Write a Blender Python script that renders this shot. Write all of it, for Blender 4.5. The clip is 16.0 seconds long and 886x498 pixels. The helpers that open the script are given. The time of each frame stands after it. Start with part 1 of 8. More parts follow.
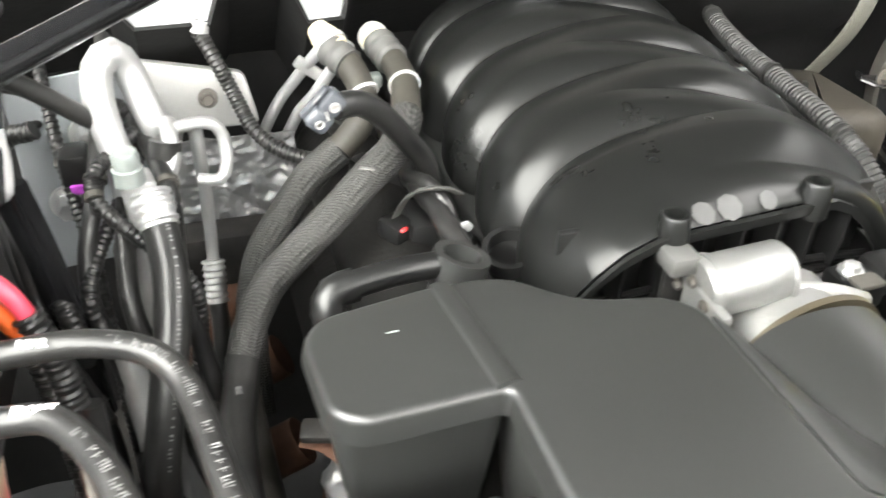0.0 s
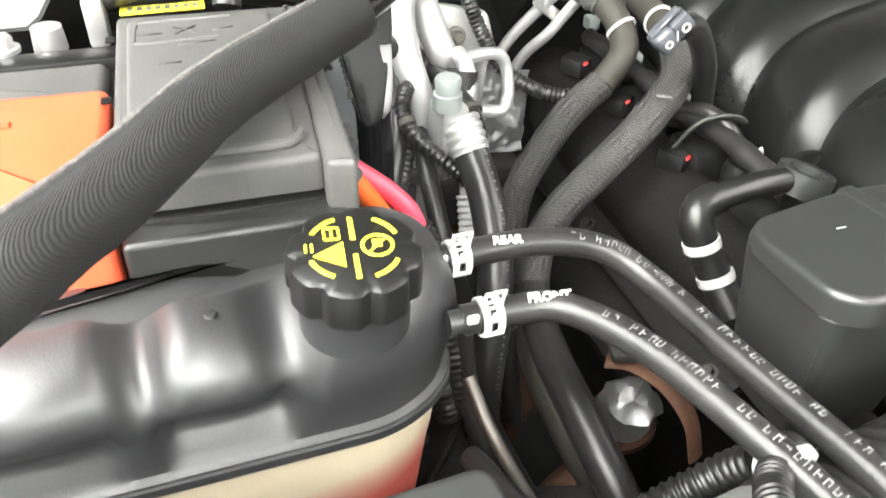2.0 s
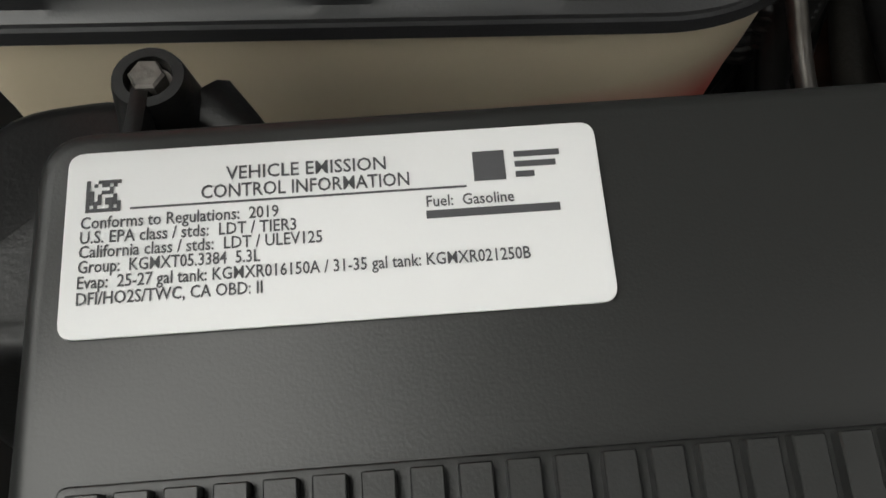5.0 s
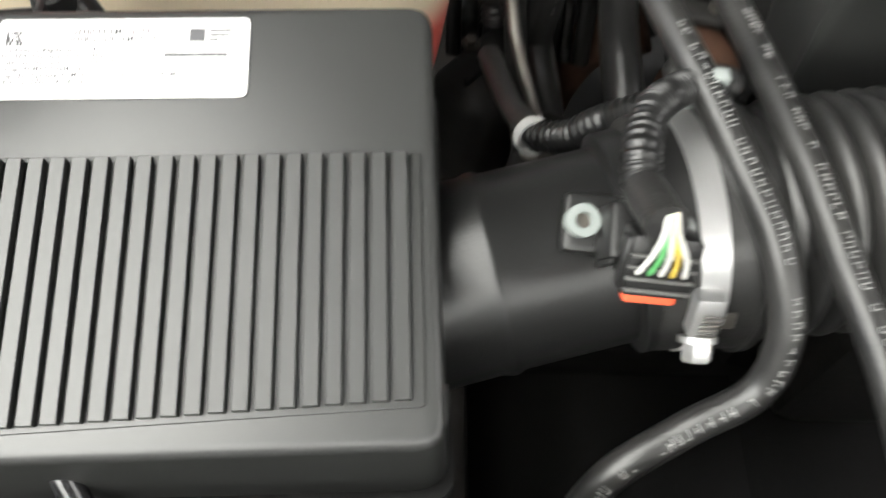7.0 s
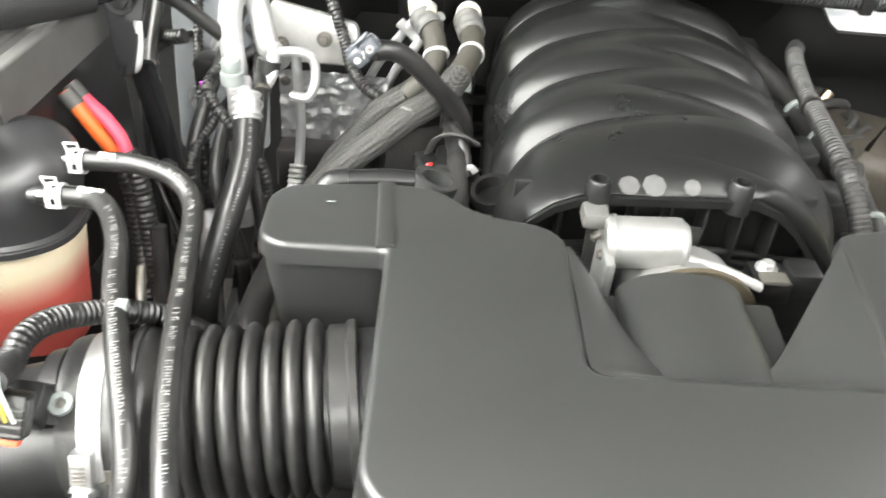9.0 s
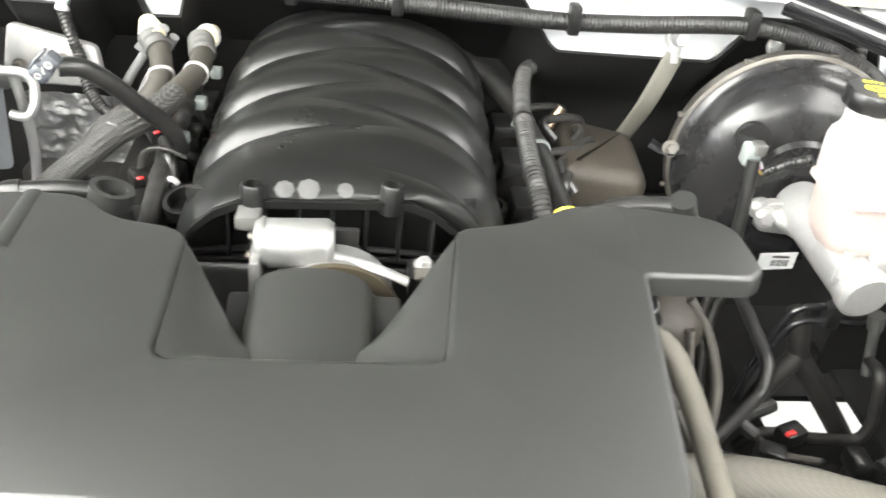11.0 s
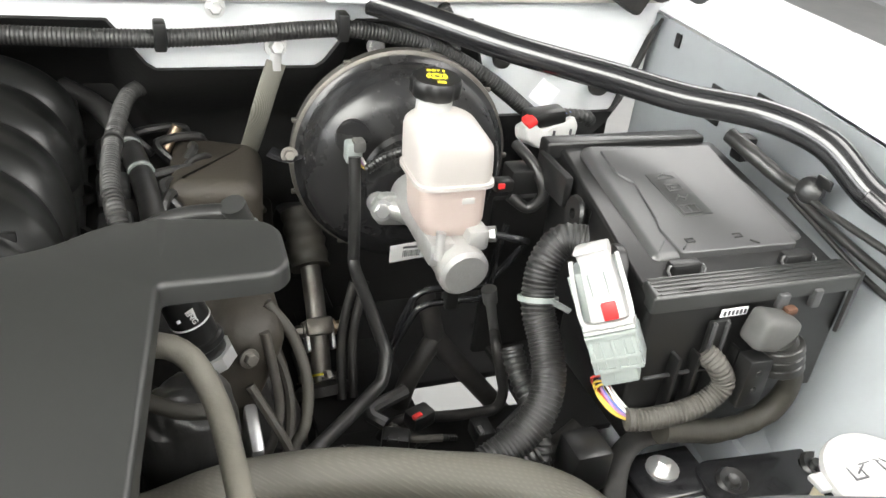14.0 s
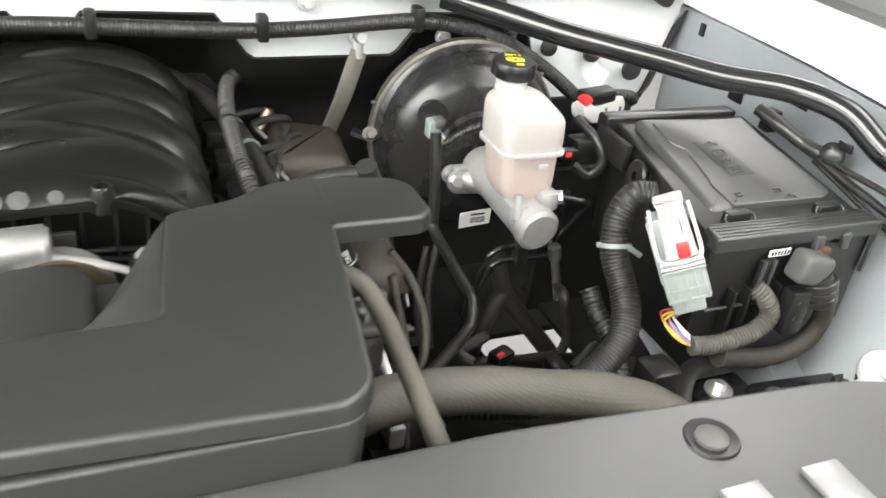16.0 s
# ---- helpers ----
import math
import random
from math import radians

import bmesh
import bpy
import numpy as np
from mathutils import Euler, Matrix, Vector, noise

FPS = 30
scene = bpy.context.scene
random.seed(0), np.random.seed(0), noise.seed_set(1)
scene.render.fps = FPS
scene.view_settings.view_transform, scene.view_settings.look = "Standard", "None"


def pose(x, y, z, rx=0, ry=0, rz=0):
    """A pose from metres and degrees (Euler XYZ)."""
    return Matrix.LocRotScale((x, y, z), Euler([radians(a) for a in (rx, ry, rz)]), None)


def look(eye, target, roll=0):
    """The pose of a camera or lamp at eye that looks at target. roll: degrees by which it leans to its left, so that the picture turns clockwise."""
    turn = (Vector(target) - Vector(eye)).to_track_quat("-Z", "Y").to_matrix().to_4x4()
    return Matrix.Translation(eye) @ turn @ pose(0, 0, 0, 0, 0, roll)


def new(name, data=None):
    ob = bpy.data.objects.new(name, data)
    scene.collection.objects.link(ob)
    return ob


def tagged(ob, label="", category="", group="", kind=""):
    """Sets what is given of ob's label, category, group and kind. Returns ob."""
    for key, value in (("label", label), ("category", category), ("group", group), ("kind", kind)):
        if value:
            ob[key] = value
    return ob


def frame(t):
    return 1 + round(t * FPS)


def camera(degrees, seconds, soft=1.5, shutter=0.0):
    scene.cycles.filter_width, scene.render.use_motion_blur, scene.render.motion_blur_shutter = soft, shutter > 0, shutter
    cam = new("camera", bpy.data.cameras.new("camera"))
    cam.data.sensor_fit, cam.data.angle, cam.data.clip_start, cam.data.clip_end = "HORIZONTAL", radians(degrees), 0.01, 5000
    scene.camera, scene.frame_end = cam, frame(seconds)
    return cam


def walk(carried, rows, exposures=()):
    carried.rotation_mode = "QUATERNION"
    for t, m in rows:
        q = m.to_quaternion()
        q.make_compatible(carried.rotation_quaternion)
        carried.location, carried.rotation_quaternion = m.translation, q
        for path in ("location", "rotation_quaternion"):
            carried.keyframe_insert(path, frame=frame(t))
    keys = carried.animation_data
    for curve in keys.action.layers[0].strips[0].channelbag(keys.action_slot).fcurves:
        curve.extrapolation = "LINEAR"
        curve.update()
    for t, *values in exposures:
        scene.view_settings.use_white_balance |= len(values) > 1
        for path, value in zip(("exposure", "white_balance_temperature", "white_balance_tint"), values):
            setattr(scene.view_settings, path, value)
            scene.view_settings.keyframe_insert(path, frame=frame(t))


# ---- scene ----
cam = camera(55.2, 16.0, shutter=0.4)
PATH = [
    (0, (-0.344, -0.249, 1.429), (0.19, 1.27, 0.243), 2.1),
    (0.5, (-0.44, -0.228, 1.415), (0.145, 1.276, 0.234), 3.3),
    (1, (-0.503, -0.202, 1.41), (0.082, 1.293, 0.217), 2.9),
    (1.5, (-0.561, -0.195, 1.407), (0.013, 1.296, 0.204), 2.6),
    (2, (-0.582, -0.207, 1.396), (-0.015, 1.273, 0.177), 2.6),
    (2.5, (-0.593, -0.211, 1.353), (-0.064, 1.265, 0.111), 2.3),
    (2.8, (-0.599, -0.202, 1.322), (-0.138, 1.252, 0.029), 1.3),
    (3, (-0.6, -0.195, 1.301), (-0.225, 1.231, -0.051), 1.1),
    (3.4, (-0.595, -0.164, 1.277), (-0.388, 1.153, -0.215), 0.8),
    (3.7, (-0.6, -0.141, 1.26), (-0.426, 1.111, -0.29), 1.4),
    (5.9, (-0.596, -0.133, 1.275), (-0.527, 0.789, -0.498), 3.9),
    (6.2, (-0.582, -0.168, 1.301), (-0.494, 0.771, -0.463), 5.1),
    (6.5, (-0.555, -0.21, 1.335), (-0.45, 0.693, -0.447), 6.5),
    (6.7, (-0.536, -0.241, 1.354), (-0.417, 0.67, -0.423), 7.4),
    (7, (-0.497, -0.287, 1.391), (-0.398, 0.716, -0.337), 6.5),
    (7.2, (-0.476, -0.319, 1.408), (-0.362, 0.846, -0.214), 6.8),
    (7.5, (-0.437, -0.356, 1.425), (-0.353, 0.944, -0.093), 5.5),
    (8, (-0.387, -0.402, 1.463), (-0.315, 1.049, 0.089), 5.2),
    (8.4, (-0.317, -0.429, 1.478), (-0.266, 1.114, 0.207), 4.8),
    (8.5, (-0.293, -0.431, 1.481), (-0.25, 1.123, 0.223), 4.6),
    (9, (-0.201, -0.433, 1.479), (-0.139, 1.162, 0.273), 5.0),
    (9.2, (-0.192, -0.428, 1.46), (-0.044, 1.19, 0.292), 5.9),
    (11.3, (0.055, -0.493, 1.499), (0.316, 1.144, 0.38), 7.2),
    (11.5, (0.085, -0.498, 1.498), (0.372, 1.14, 0.387), 7.5),
    (12, (0.149, -0.512, 1.5), (0.518, 1.122, 0.407), 8.6),
    (12.5, (0.206, -0.529, 1.503), (0.69, 1.091, 0.435), 9.2),
    (13, (0.226, -0.532, 1.502), (0.804, 1.071, 0.455), 8.0),
    (13.5, (0.225, -0.53, 1.505), (0.868, 1.056, 0.47), 7.3),
    (14, (0.216, -0.526, 1.502), (0.896, 1.043, 0.465), 6.9),
    (14.5, (0.209, -0.527, 1.5), (0.914, 1.03, 0.46), 6.7),
    (15, (0.199, -0.534, 1.504), (0.931, 1.007, 0.461), 6.8),
    (15.5, (0.137, -0.554, 1.513), (0.892, 0.976, 0.47), 6.9),
    (16, (0.04, -0.612, 1.517), (0.787, 0.934, 0.491), 7.0),
]
walk(cam, [(t, look(eye, target, roll)) for t, eye, target, roll in PATH],
     [(0.0, 0.15), (1.0, 0.2), (1.7, 0.05), (2.3, 0.05), (3.0, -0.85), (3.5, -2.1), (4.4, -2.6), (5.8, -3.35), (6.1, -3.25), (6.5, -2.5), (7.0, -1.0), (7.5, -0.15), (8.5, 0.05), (9.0, 0.35), (9.2, 0.35), (11.3, 0.35), (12.5, -0.05), (13.5, -0.4), (16.0, -0.5)])

# ---- world and lights: an unseen hall with added ceiling panels and an added west daylight opening ----
world = bpy.data.worlds.new("world")
scene.world = world
world.use_nodes = True
world.node_tree.nodes["Background"].inputs[0].default_value = (0.9, 0.95, 1.0, 1)
world.node_tree.nodes["Background"].inputs[1].default_value = 0.05


# ---- materials ----
def mat(name, col, rough=0.5, metal=0.0, grain=(400.0, 0.15), stain=(9.0, 0.25), col2=None, coat=0.0, spec=0.5, trans=0.0, vary=0.0):
    """A surface: base colour, roughness, a fine relief (scale, strength) and blotches of wear (scale, share) towards col2."""
    m = bpy.data.materials.new(name)
    m.use_nodes = True
    nt = m.node_tree
    b = nt.nodes["Principled BSDF"]
    b.inputs["Metallic"].default_value = metal
    b.inputs["Coat Weight"].default_value = coat
    b.inputs["Specular IOR Level"].default_value = spec
    b.inputs["Transmission Weight"].default_value = trans
    co = nt.nodes.new("ShaderNodeTexCoord")
    if col2 is None:
        col2 = tuple(min(1.0, c * 1.5 + 0.012) for c in col)
    big = nt.nodes.new("ShaderNodeTexNoise")
    big.inputs["Scale"].default_value = stain[0]
    big.inputs["Detail"].default_value = 6.0
    big.inputs["Roughness"].default_value = 0.65
    nt.links.new(co.outputs["Object"], big.inputs["Vector"])
    ramp = nt.nodes.new("ShaderNodeMapRange")
    ramp.inputs[1].default_value, ramp.inputs[2].default_value = 0.35, 0.75
    ramp.inputs[3].default_value, ramp.inputs[4].default_value = 0.0, stain[1]
    nt.links.new(big.outputs[0], ramp.inputs[0])
    mix = nt.nodes.new("ShaderNodeMix")
    mix.data_type = "RGBA"
    mix.inputs[6].default_value, mix.inputs[7].default_value = (*col, 1), (*col2, 1)
    nt.links.new(ramp.outputs[0], mix.inputs[0])
    nt.links.new(mix.outputs[2], b.inputs["Base Color"])
    fine = nt.nodes.new("ShaderNodeTexNoise")
    fine.inputs["Scale"].default_value = grain[0]
    fine.inputs["Detail"].default_value = 3.0
    nt.links.new(co.outputs["Object"], fine.inputs["Vector"])
    rr = nt.nodes.new("ShaderNodeMath")
    rr.operation = "MULTIPLY_ADD"
    rr.inputs[1].default_value, rr.inputs[2].default_value = 0.22, rough - 0.11
    nt.links.new(big.outputs[0], rr.inputs[0])
    nt.links.new(rr.outputs[0], b.inputs["Roughness"])
    if grain[1] > 0:
        bump = nt.nodes.new("ShaderNodeBump")
        bump.inputs["Strength"].default_value = grain[1]
        bump.inputs["Distance"].default_value = 0.001
        nt.links.new(fine.outputs[0], bump.inputs["Height"])
        nt.links.new(bump.outputs[0], b.inputs["Normal"])
    return m


def weave(name, col, col2, rough, scale, strength, turns=(0.8, -0.8)):
    """Braided or woven sleeving: two crossing waves as relief and colour."""
    m = mat(name, col, rough, grain=(scale, 0.0), stain=(14.0, 0.2))
    nt = m.node_tree
    b = nt.nodes["Principled BSDF"]
    co = nt.nodes.new("ShaderNodeTexCoord")
    w = []
    for turn in turns:
        mp = nt.nodes.new("ShaderNodeMapping")
        mp.inputs["Rotation"].default_value = (turn, turn, turn)
        wv = nt.nodes.new("ShaderNodeTexWave")
        wv.inputs["Scale"].default_value = scale
        nt.links.new(co.outputs["Object"], mp.inputs["Vector"])
        nt.links.new(mp.outputs[0], wv.inputs["Vector"])
        w.append(wv)
    mul = nt.nodes.new("ShaderNodeMath")
    mul.operation = "MULTIPLY"
    nt.links.new(w[0].outputs["Fac"], mul.inputs[0])
    nt.links.new(w[-1].outputs["Fac"], mul.inputs[1])
    mix = nt.nodes.new("ShaderNodeMix")
    mix.data_type = "RGBA"
    mix.inputs[6].default_value, mix.inputs[7].default_value = (*col, 1), (*col2, 1)
    nt.links.new(mul.outputs[0], mix.inputs[0])
    nt.links.new(mix.outputs[2], b.inputs["Base Color"])
    bump = nt.nodes.new("ShaderNodeBump")
    bump.inputs["Strength"].default_value = strength
    bump.inputs["Distance"].default_value = 0.0015
    nt.links.new(mul.outputs[0], bump.inputs["Height"])
    nt.links.new(bump.outputs[0], b.inputs["Normal"])
    return m


PLASTIC = mat("black_moulded_plastic", (0.021, 0.0215, 0.0208), 0.37, grain=(1500, 0.07), stain=(5, 0.4), col2=(0.028, 0.0287, 0.0275), spec=0.75)
COVER = mat("satin_grey_black_plastic", (0.05, 0.05, 0.05), 0.42, grain=(900, 0.1), stain=(6, 0.3), col2=(0.065, 0.065, 0.065), spec=0.9)
MANIFOLD = mat("black_glossy_moulded_plastic", (0.009, 0.0093, 0.009), 0.3, grain=(1500, 0.03), stain=(5, 0.12), col2=(0.011, 0.0115, 0.0105), spec=0.36)
PLASTIC_FINE = mat("black_smooth_plastic", (0.009, 0.009, 0.009), 0.33, grain=(700, 0.12), stain=(12, 0.3), col2=(0.018, 0.018, 0.018))
# base colour lifted above black to carry the lid's sheen
FUSE_LID = mat("black_lid_plastic_with_sheen", (0.04, 0.04, 0.041), 0.4, grain=(800, 0.1), stain=(12, 0.4), col2=(0.055, 0.055, 0.055), spec=0.9)
PLASTIC_GREY = mat("dusty_grey_plastic", (0.06, 0.06, 0.058), 0.55, grain=(600, 0.2), stain=(10, 0.6), col2=(0.15, 0.147, 0.14))
RUBBER = mat("black_rubber", (0.014, 0.014, 0.014), 0.32, grain=(500, 0.2), stain=(25, 0.5), col2=(0.05, 0.048, 0.045))
RUBBER_DUSTY = mat("dusty_rubber", (0.075, 0.07, 0.058), 0.7, grain=(350, 0.3), stain=(14, 0.8), col2=(0.14, 0.13, 0.105))
RUBBER_WORN = mat("worn_rubber", (0.028, 0.026, 0.021), 0.65, grain=(350, 0.3), stain=(22, 0.8), col2=(0.055, 0.05, 0.04))
LOOM = mat("dull_black_conduit", (0.016, 0.016, 0.016), 0.45, grain=(500, 0.2), stain=(18, 0.6), col2=(0.03, 0.029, 0.027))
LOOM_GREY = mat("dusty_grey_conduit", (0.022, 0.022, 0.0215), 0.5, grain=(500, 0.2), stain=(18, 0.6), col2=(0.045, 0.044, 0.042))
WORN_SPOT = mat("worn_plastic_spot", (0.05, 0.05, 0.05), 0.5, grain=(500, 0.2), stain=(60, 0.6), col2=(0.08, 0.08, 0.08))
SLEEVE = weave("braided_sleeve", (0.018, 0.018, 0.017), (0.105, 0.103, 0.097), 0.6, 175.0, 0.6)
HOSE_CLOTH = weave("cloth_impressed_hose", (0.075, 0.07, 0.058), (0.09, 0.085, 0.07), 0.62, 95.0, 0.15)
CANVAS = weave("woven_foam_sleeve", (0.009, 0.009, 0.0095), (0.023, 0.023, 0.024), 0.75, 420.0, 0.45, (0.45, -1.1))
SEAM = mat("pale_sleeve_seam", (0.07, 0.068, 0.066), 0.8, grain=(900, 0.6), stain=(300, 0.9), col2=(0.2, 0.19, 0.18))
ALUMINIUM = mat("brushed_aluminium", (0.56, 0.56, 0.56), 0.42, 0.65, grain=(300, 0.12), stain=(30, 0.4), col2=(0.38, 0.38, 0.38))
CAST = mat("cast_aluminium", (0.46, 0.46, 0.45), 0.5, 0.6, grain=(260, 0.5), stain=(25, 0.5), col2=(0.35, 0.34, 0.33))
CAST_GREY = mat("grey_cast_aluminium", (0.3, 0.3, 0.295), 0.45, 0.7, grain=(260, 0.4), stain=(25, 0.5), col2=(0.22, 0.215, 0.21))
STEEL = mat("zinc_steel", (0.58, 0.58, 0.58), 0.32, 0.75, grain=(300, 0.1), stain=(40, 0.3), col2=(0.4, 0.39, 0.37))
STEEL_DULL = mat("dull_steel", (0.2, 0.19, 0.175), 0.45, 0.8, grain=(300, 0.3), stain=(35, 0.7), col2=(0.12, 0.1, 0.08))
RUST = mat("rusty_iron", (0.1, 0.044, 0.023), 0.8, 0.3, grain=(150, 0.6), stain=(30, 0.8), col2=(0.06, 0.035, 0.025))
IRON = mat("dark_engine_iron", (0.018, 0.018, 0.018), 0.6, 0.3, grain=(200, 0.5), stain=(20, 0.6), col2=(0.07, 0.062, 0.055))
GRIME = mat("grimy_black_casting", (0.006, 0.006, 0.0058), 0.6, grain=(220, 0.5), stain=(22, 0.7), col2=(0.013, 0.012, 0.011), spec=0.15)
BLACKPAINT = mat("gloss_black_paint", (0.012, 0.012, 0.013), 0.2, grain=(300, 0.04), stain=(15, 0.2), coat=0.4)
BOOSTER = mat("satin_black_steel", (0.014, 0.014, 0.015), 0.27, grain=(200, 0.08), stain=(10, 0.35), col2=(0.035, 0.033, 0.03))
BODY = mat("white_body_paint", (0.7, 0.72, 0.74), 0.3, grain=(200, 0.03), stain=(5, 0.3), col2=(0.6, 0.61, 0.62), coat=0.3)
# grey-white inner paint, darkened further to carry the shade low on the fender
BODY_INNER = mat("shaded_grey_white_paint", (0.31, 0.33, 0.345), 0.4, grain=(200, 0.05), stain=(7, 0.6), col2=(0.24, 0.25, 0.26))
TRIM_BEIGE = mat("beige_trim", (0.42, 0.4, 0.36), 0.5, grain=(200, 0.1), stain=(8, 0.4), col2=(0.32, 0.3, 0.27))
INSULATION = mat("black_dash_insulator", (0.009, 0.009, 0.009), 0.55, grain=(120, 0.4), stain=(6, 0.6), col2=(0.018, 0.0175, 0.017), spec=0.35)
TANK_BLACK = mat("black_tank_plastic", (0.026, 0.026, 0.028), 0.42, spec=1.0, grain=(900, 0.1), stain=(18, 0.3), col2=(0.045, 0.045, 0.047))
CREAM = mat("cream_translucent_plastic", (0.78, 0.68, 0.5), 0.35, grain=(300, 0.05), stain=(12, 0.5), col2=(0.72, 0.58, 0.4))
def tank_wall():
    """Cream plastic whose lower part shows the pink fluid inside, with a soft level."""
    m = mat("cream_tank_wall_with_fluid", (0.78, 0.68, 0.5), 0.35, grain=(300, 0.05), stain=(12, 0.5), col2=(0.72, 0.58, 0.4))
    nt = m.node_tree
    b = nt.nodes["Principled BSDF"]
    cream = b.inputs["Base Color"].links[0].from_socket
    co = nt.nodes.new("ShaderNodeTexCoord")
    sep = nt.nodes.new("ShaderNodeSeparateXYZ")
    nt.links.new(co.outputs["Object"], sep.inputs[0])
    mr = nt.nodes.new("ShaderNodeMapRange")
    mr.inputs[1].default_value, mr.inputs[2].default_value = 0.078, 0.046
    tilt = nt.nodes.new("ShaderNodeMath")
    tilt.operation = "MULTIPLY_ADD"
    tilt.inputs[1].default_value = -0.25
    nt.links.new(sep.outputs[0], tilt.inputs[0])
    nt.links.new(sep.outputs[2], tilt.inputs[2])
    nt.links.new(tilt.outputs[0], mr.inputs[0])
    mix = nt.nodes.new("ShaderNodeMix")
    mix.data_type = "RGBA"
    mix.inputs[7].default_value = (0.72, 0.14, 0.11, 1)
    nt.links.new(mr.outputs[0], mix.inputs[0])
    nt.links.new(cream, mix.inputs[6])
    nt.links.new(mix.outputs[2], b.inputs["Base Color"])
    return m


TANK_WALL = tank_wall()
RED = mat("red_terminal_cover_plastic", (0.85, 0.1, 0.04), 0.45, grain=(300, 0.1), stain=(10, 0.3), col2=(0.8, 0.2, 0.1))
ORANGE = mat("orange_cable_jacket", (0.9, 0.16, 0.03), 0.4, grain=(300, 0.1), stain=(30, 0.3), col2=(0.7, 0.12, 0.04))
PINKRED = mat("pink_red_cable_jacket", (0.8, 0.07, 0.12), 0.4, grain=(300, 0.1), stain=(30, 0.3), col2=(0.6, 0.06, 0.1))
REDCLIP = mat("red_connector_lock", (0.62, 0.03, 0.03), 0.4, grain=(300, 0.1), stain=(30, 0.3))
YELLOW = mat("yellow_print", (0.85, 0.75, 0.04), 0.5, grain=(400, 0.05), stain=(60, 0.3), col2=(0.7, 0.6, 0.06))
WHITE = mat("white_plastic", (0.43, 0.43, 0.425), 0.4, grain=(300, 0.06), stain=(20, 0.3), col2=(0.45, 0.44, 0.42))
GREYPL = mat("light_grey_plastic", (0.24, 0.265, 0.255), 0.45, grain=(300, 0.06), stain=(20, 0.4), col2=(0.22, 0.235, 0.23))
PAPER = mat("white_label_film", (0.8, 0.8, 0.8), 0.4, grain=(300, 0.02), stain=(30, 0.15), col2=(0.7, 0.7, 0.7))
PRINT = mat("dark_label_print", (0.07, 0.07, 0.075), 0.5, grain=(300, 0.0), stain=(30, 0.2))
INK = mat("pale_hose_print", (0.24, 0.24, 0.235), 0.6, grain=(300, 0.1), stain=(140, 1.0), col2=(0.06, 0.06, 0.06))
RESERVOIR = mat("milky_reservoir_plastic", (0.43, 0.405, 0.385), 0.35, grain=(200, 0.05), stain=(8, 0.5), col2=(0.4, 0.365, 0.345))
RESERVOIR_LOW = mat("amber_tinted_reservoir", (0.45, 0.375, 0.345), 0.35, grain=(200, 0.05), stain=(8, 0.5), col2=(0.41, 0.33, 0.3))
FOIL = mat("crumpled_foil_shield", (0.38, 0.38, 0.38), 0.5, 0.75, grain=(160, 0.25), stain=(30, 0.4), col2=(0.28, 0.28, 0.28))
BRAID = weave("tinned_braid", (0.1, 0.097, 0.08), (0.22, 0.215, 0.185), 0.5, 260.0, 0.5)
CREAMFIT = mat("cream_quick_connector", (0.72, 0.65, 0.45), 0.45, grain=(300, 0.06), stain=(25, 0.4), col2=(0.6, 0.52, 0.34))
CLEAR = mat("clear_grey_connector", (0.07, 0.075, 0.085), 0.2, grain=(300, 0.05), stain=(25, 0.3))
PURPLE = mat("purple_connector", (0.35, 0.05, 0.4), 0.4, grain=(300, 0.05), stain=(25, 0.3))
TAPE = mat("grey_cloth_tape", (0.05, 0.046, 0.04), 0.7, grain=(260, 0.6), stain=(35, 0.8), col2=(0.1, 0.094, 0.083))
HALL = mat("pale_ceiling_paint", (0.4, 0.4, 0.4), 0.6, grain=(80, 0.1), stain=(1, 0.2), col2=(0.5, 0.5, 0.5))
HALL_WALL = mat("grey_hall_wall_paint", (0.34, 0.345, 0.35), 0.6, grain=(80, 0.1), stain=(1, 0.3), col2=(0.28, 0.28, 0.28))
SILVER = mat("silver_lettering_paint", (0.34, 0.34, 0.34), 0.35, 0.6, grain=(300, 0.05), stain=(30, 0.3), col2=(0.26, 0.26, 0.26))
TAN = mat("tan_cadmium_band", (0.1, 0.085, 0.06), 0.4, 0.6, grain=(300, 0.1), stain=(40, 0.4), col2=(0.16, 0.13, 0.09))
ZINC = mat("bright_zinc_clamp", (0.85, 0.85, 0.85), 0.3, 0.35, grain=(300, 0.08), stain=(40, 0.3), col2=(0.65, 0.65, 0.64))
MUD = mat("dusty_brown_casting", (0.024, 0.02, 0.015), 0.6, 0.1, grain=(180, 0.5), stain=(16, 0.7), col2=(0.05, 0.043, 0.032))
CONCRETE = mat("sealed_grey_concrete", (0.3, 0.3, 0.295), 0.4, grain=(60, 0.2), stain=(2, 0.5), col2=(0.24, 0.24, 0.235))
COPPER = mat("brass_fitting", (0.45, 0.36, 0.26), 0.35, 1.0, grain=(300, 0.1), stain=(30, 0.4), col2=(0.5, 0.36, 0.25))
# glow behind the unseen window, added as daylight from the west
WINDOW_FILL = bpy.data.materials.new("window_fill_glow")
WINDOW_FILL.use_nodes = True
WINDOW_FILL.node_tree.nodes["Principled BSDF"].inputs["Emission Color"].default_value = (0.96, 0.98, 1.0, 1)
WINDOW_FILL.node_tree.nodes["Principled BSDF"].inputs["Emission Strength"].default_value = 12.0
# glow of the unseen ceiling panels, added to brighten the bay
FILL_GLOW = bpy.data.materials.new("added_panel_glow")
FILL_GLOW.use_nodes = True
FILL_GLOW.node_tree.nodes["Principled BSDF"].inputs["Emission Color"].default_value = (1.0, 0.98, 0.95, 1)
FILL_GLOW.node_tree.nodes["Principled BSDF"].inputs["Emission Strength"].default_value = 13.0
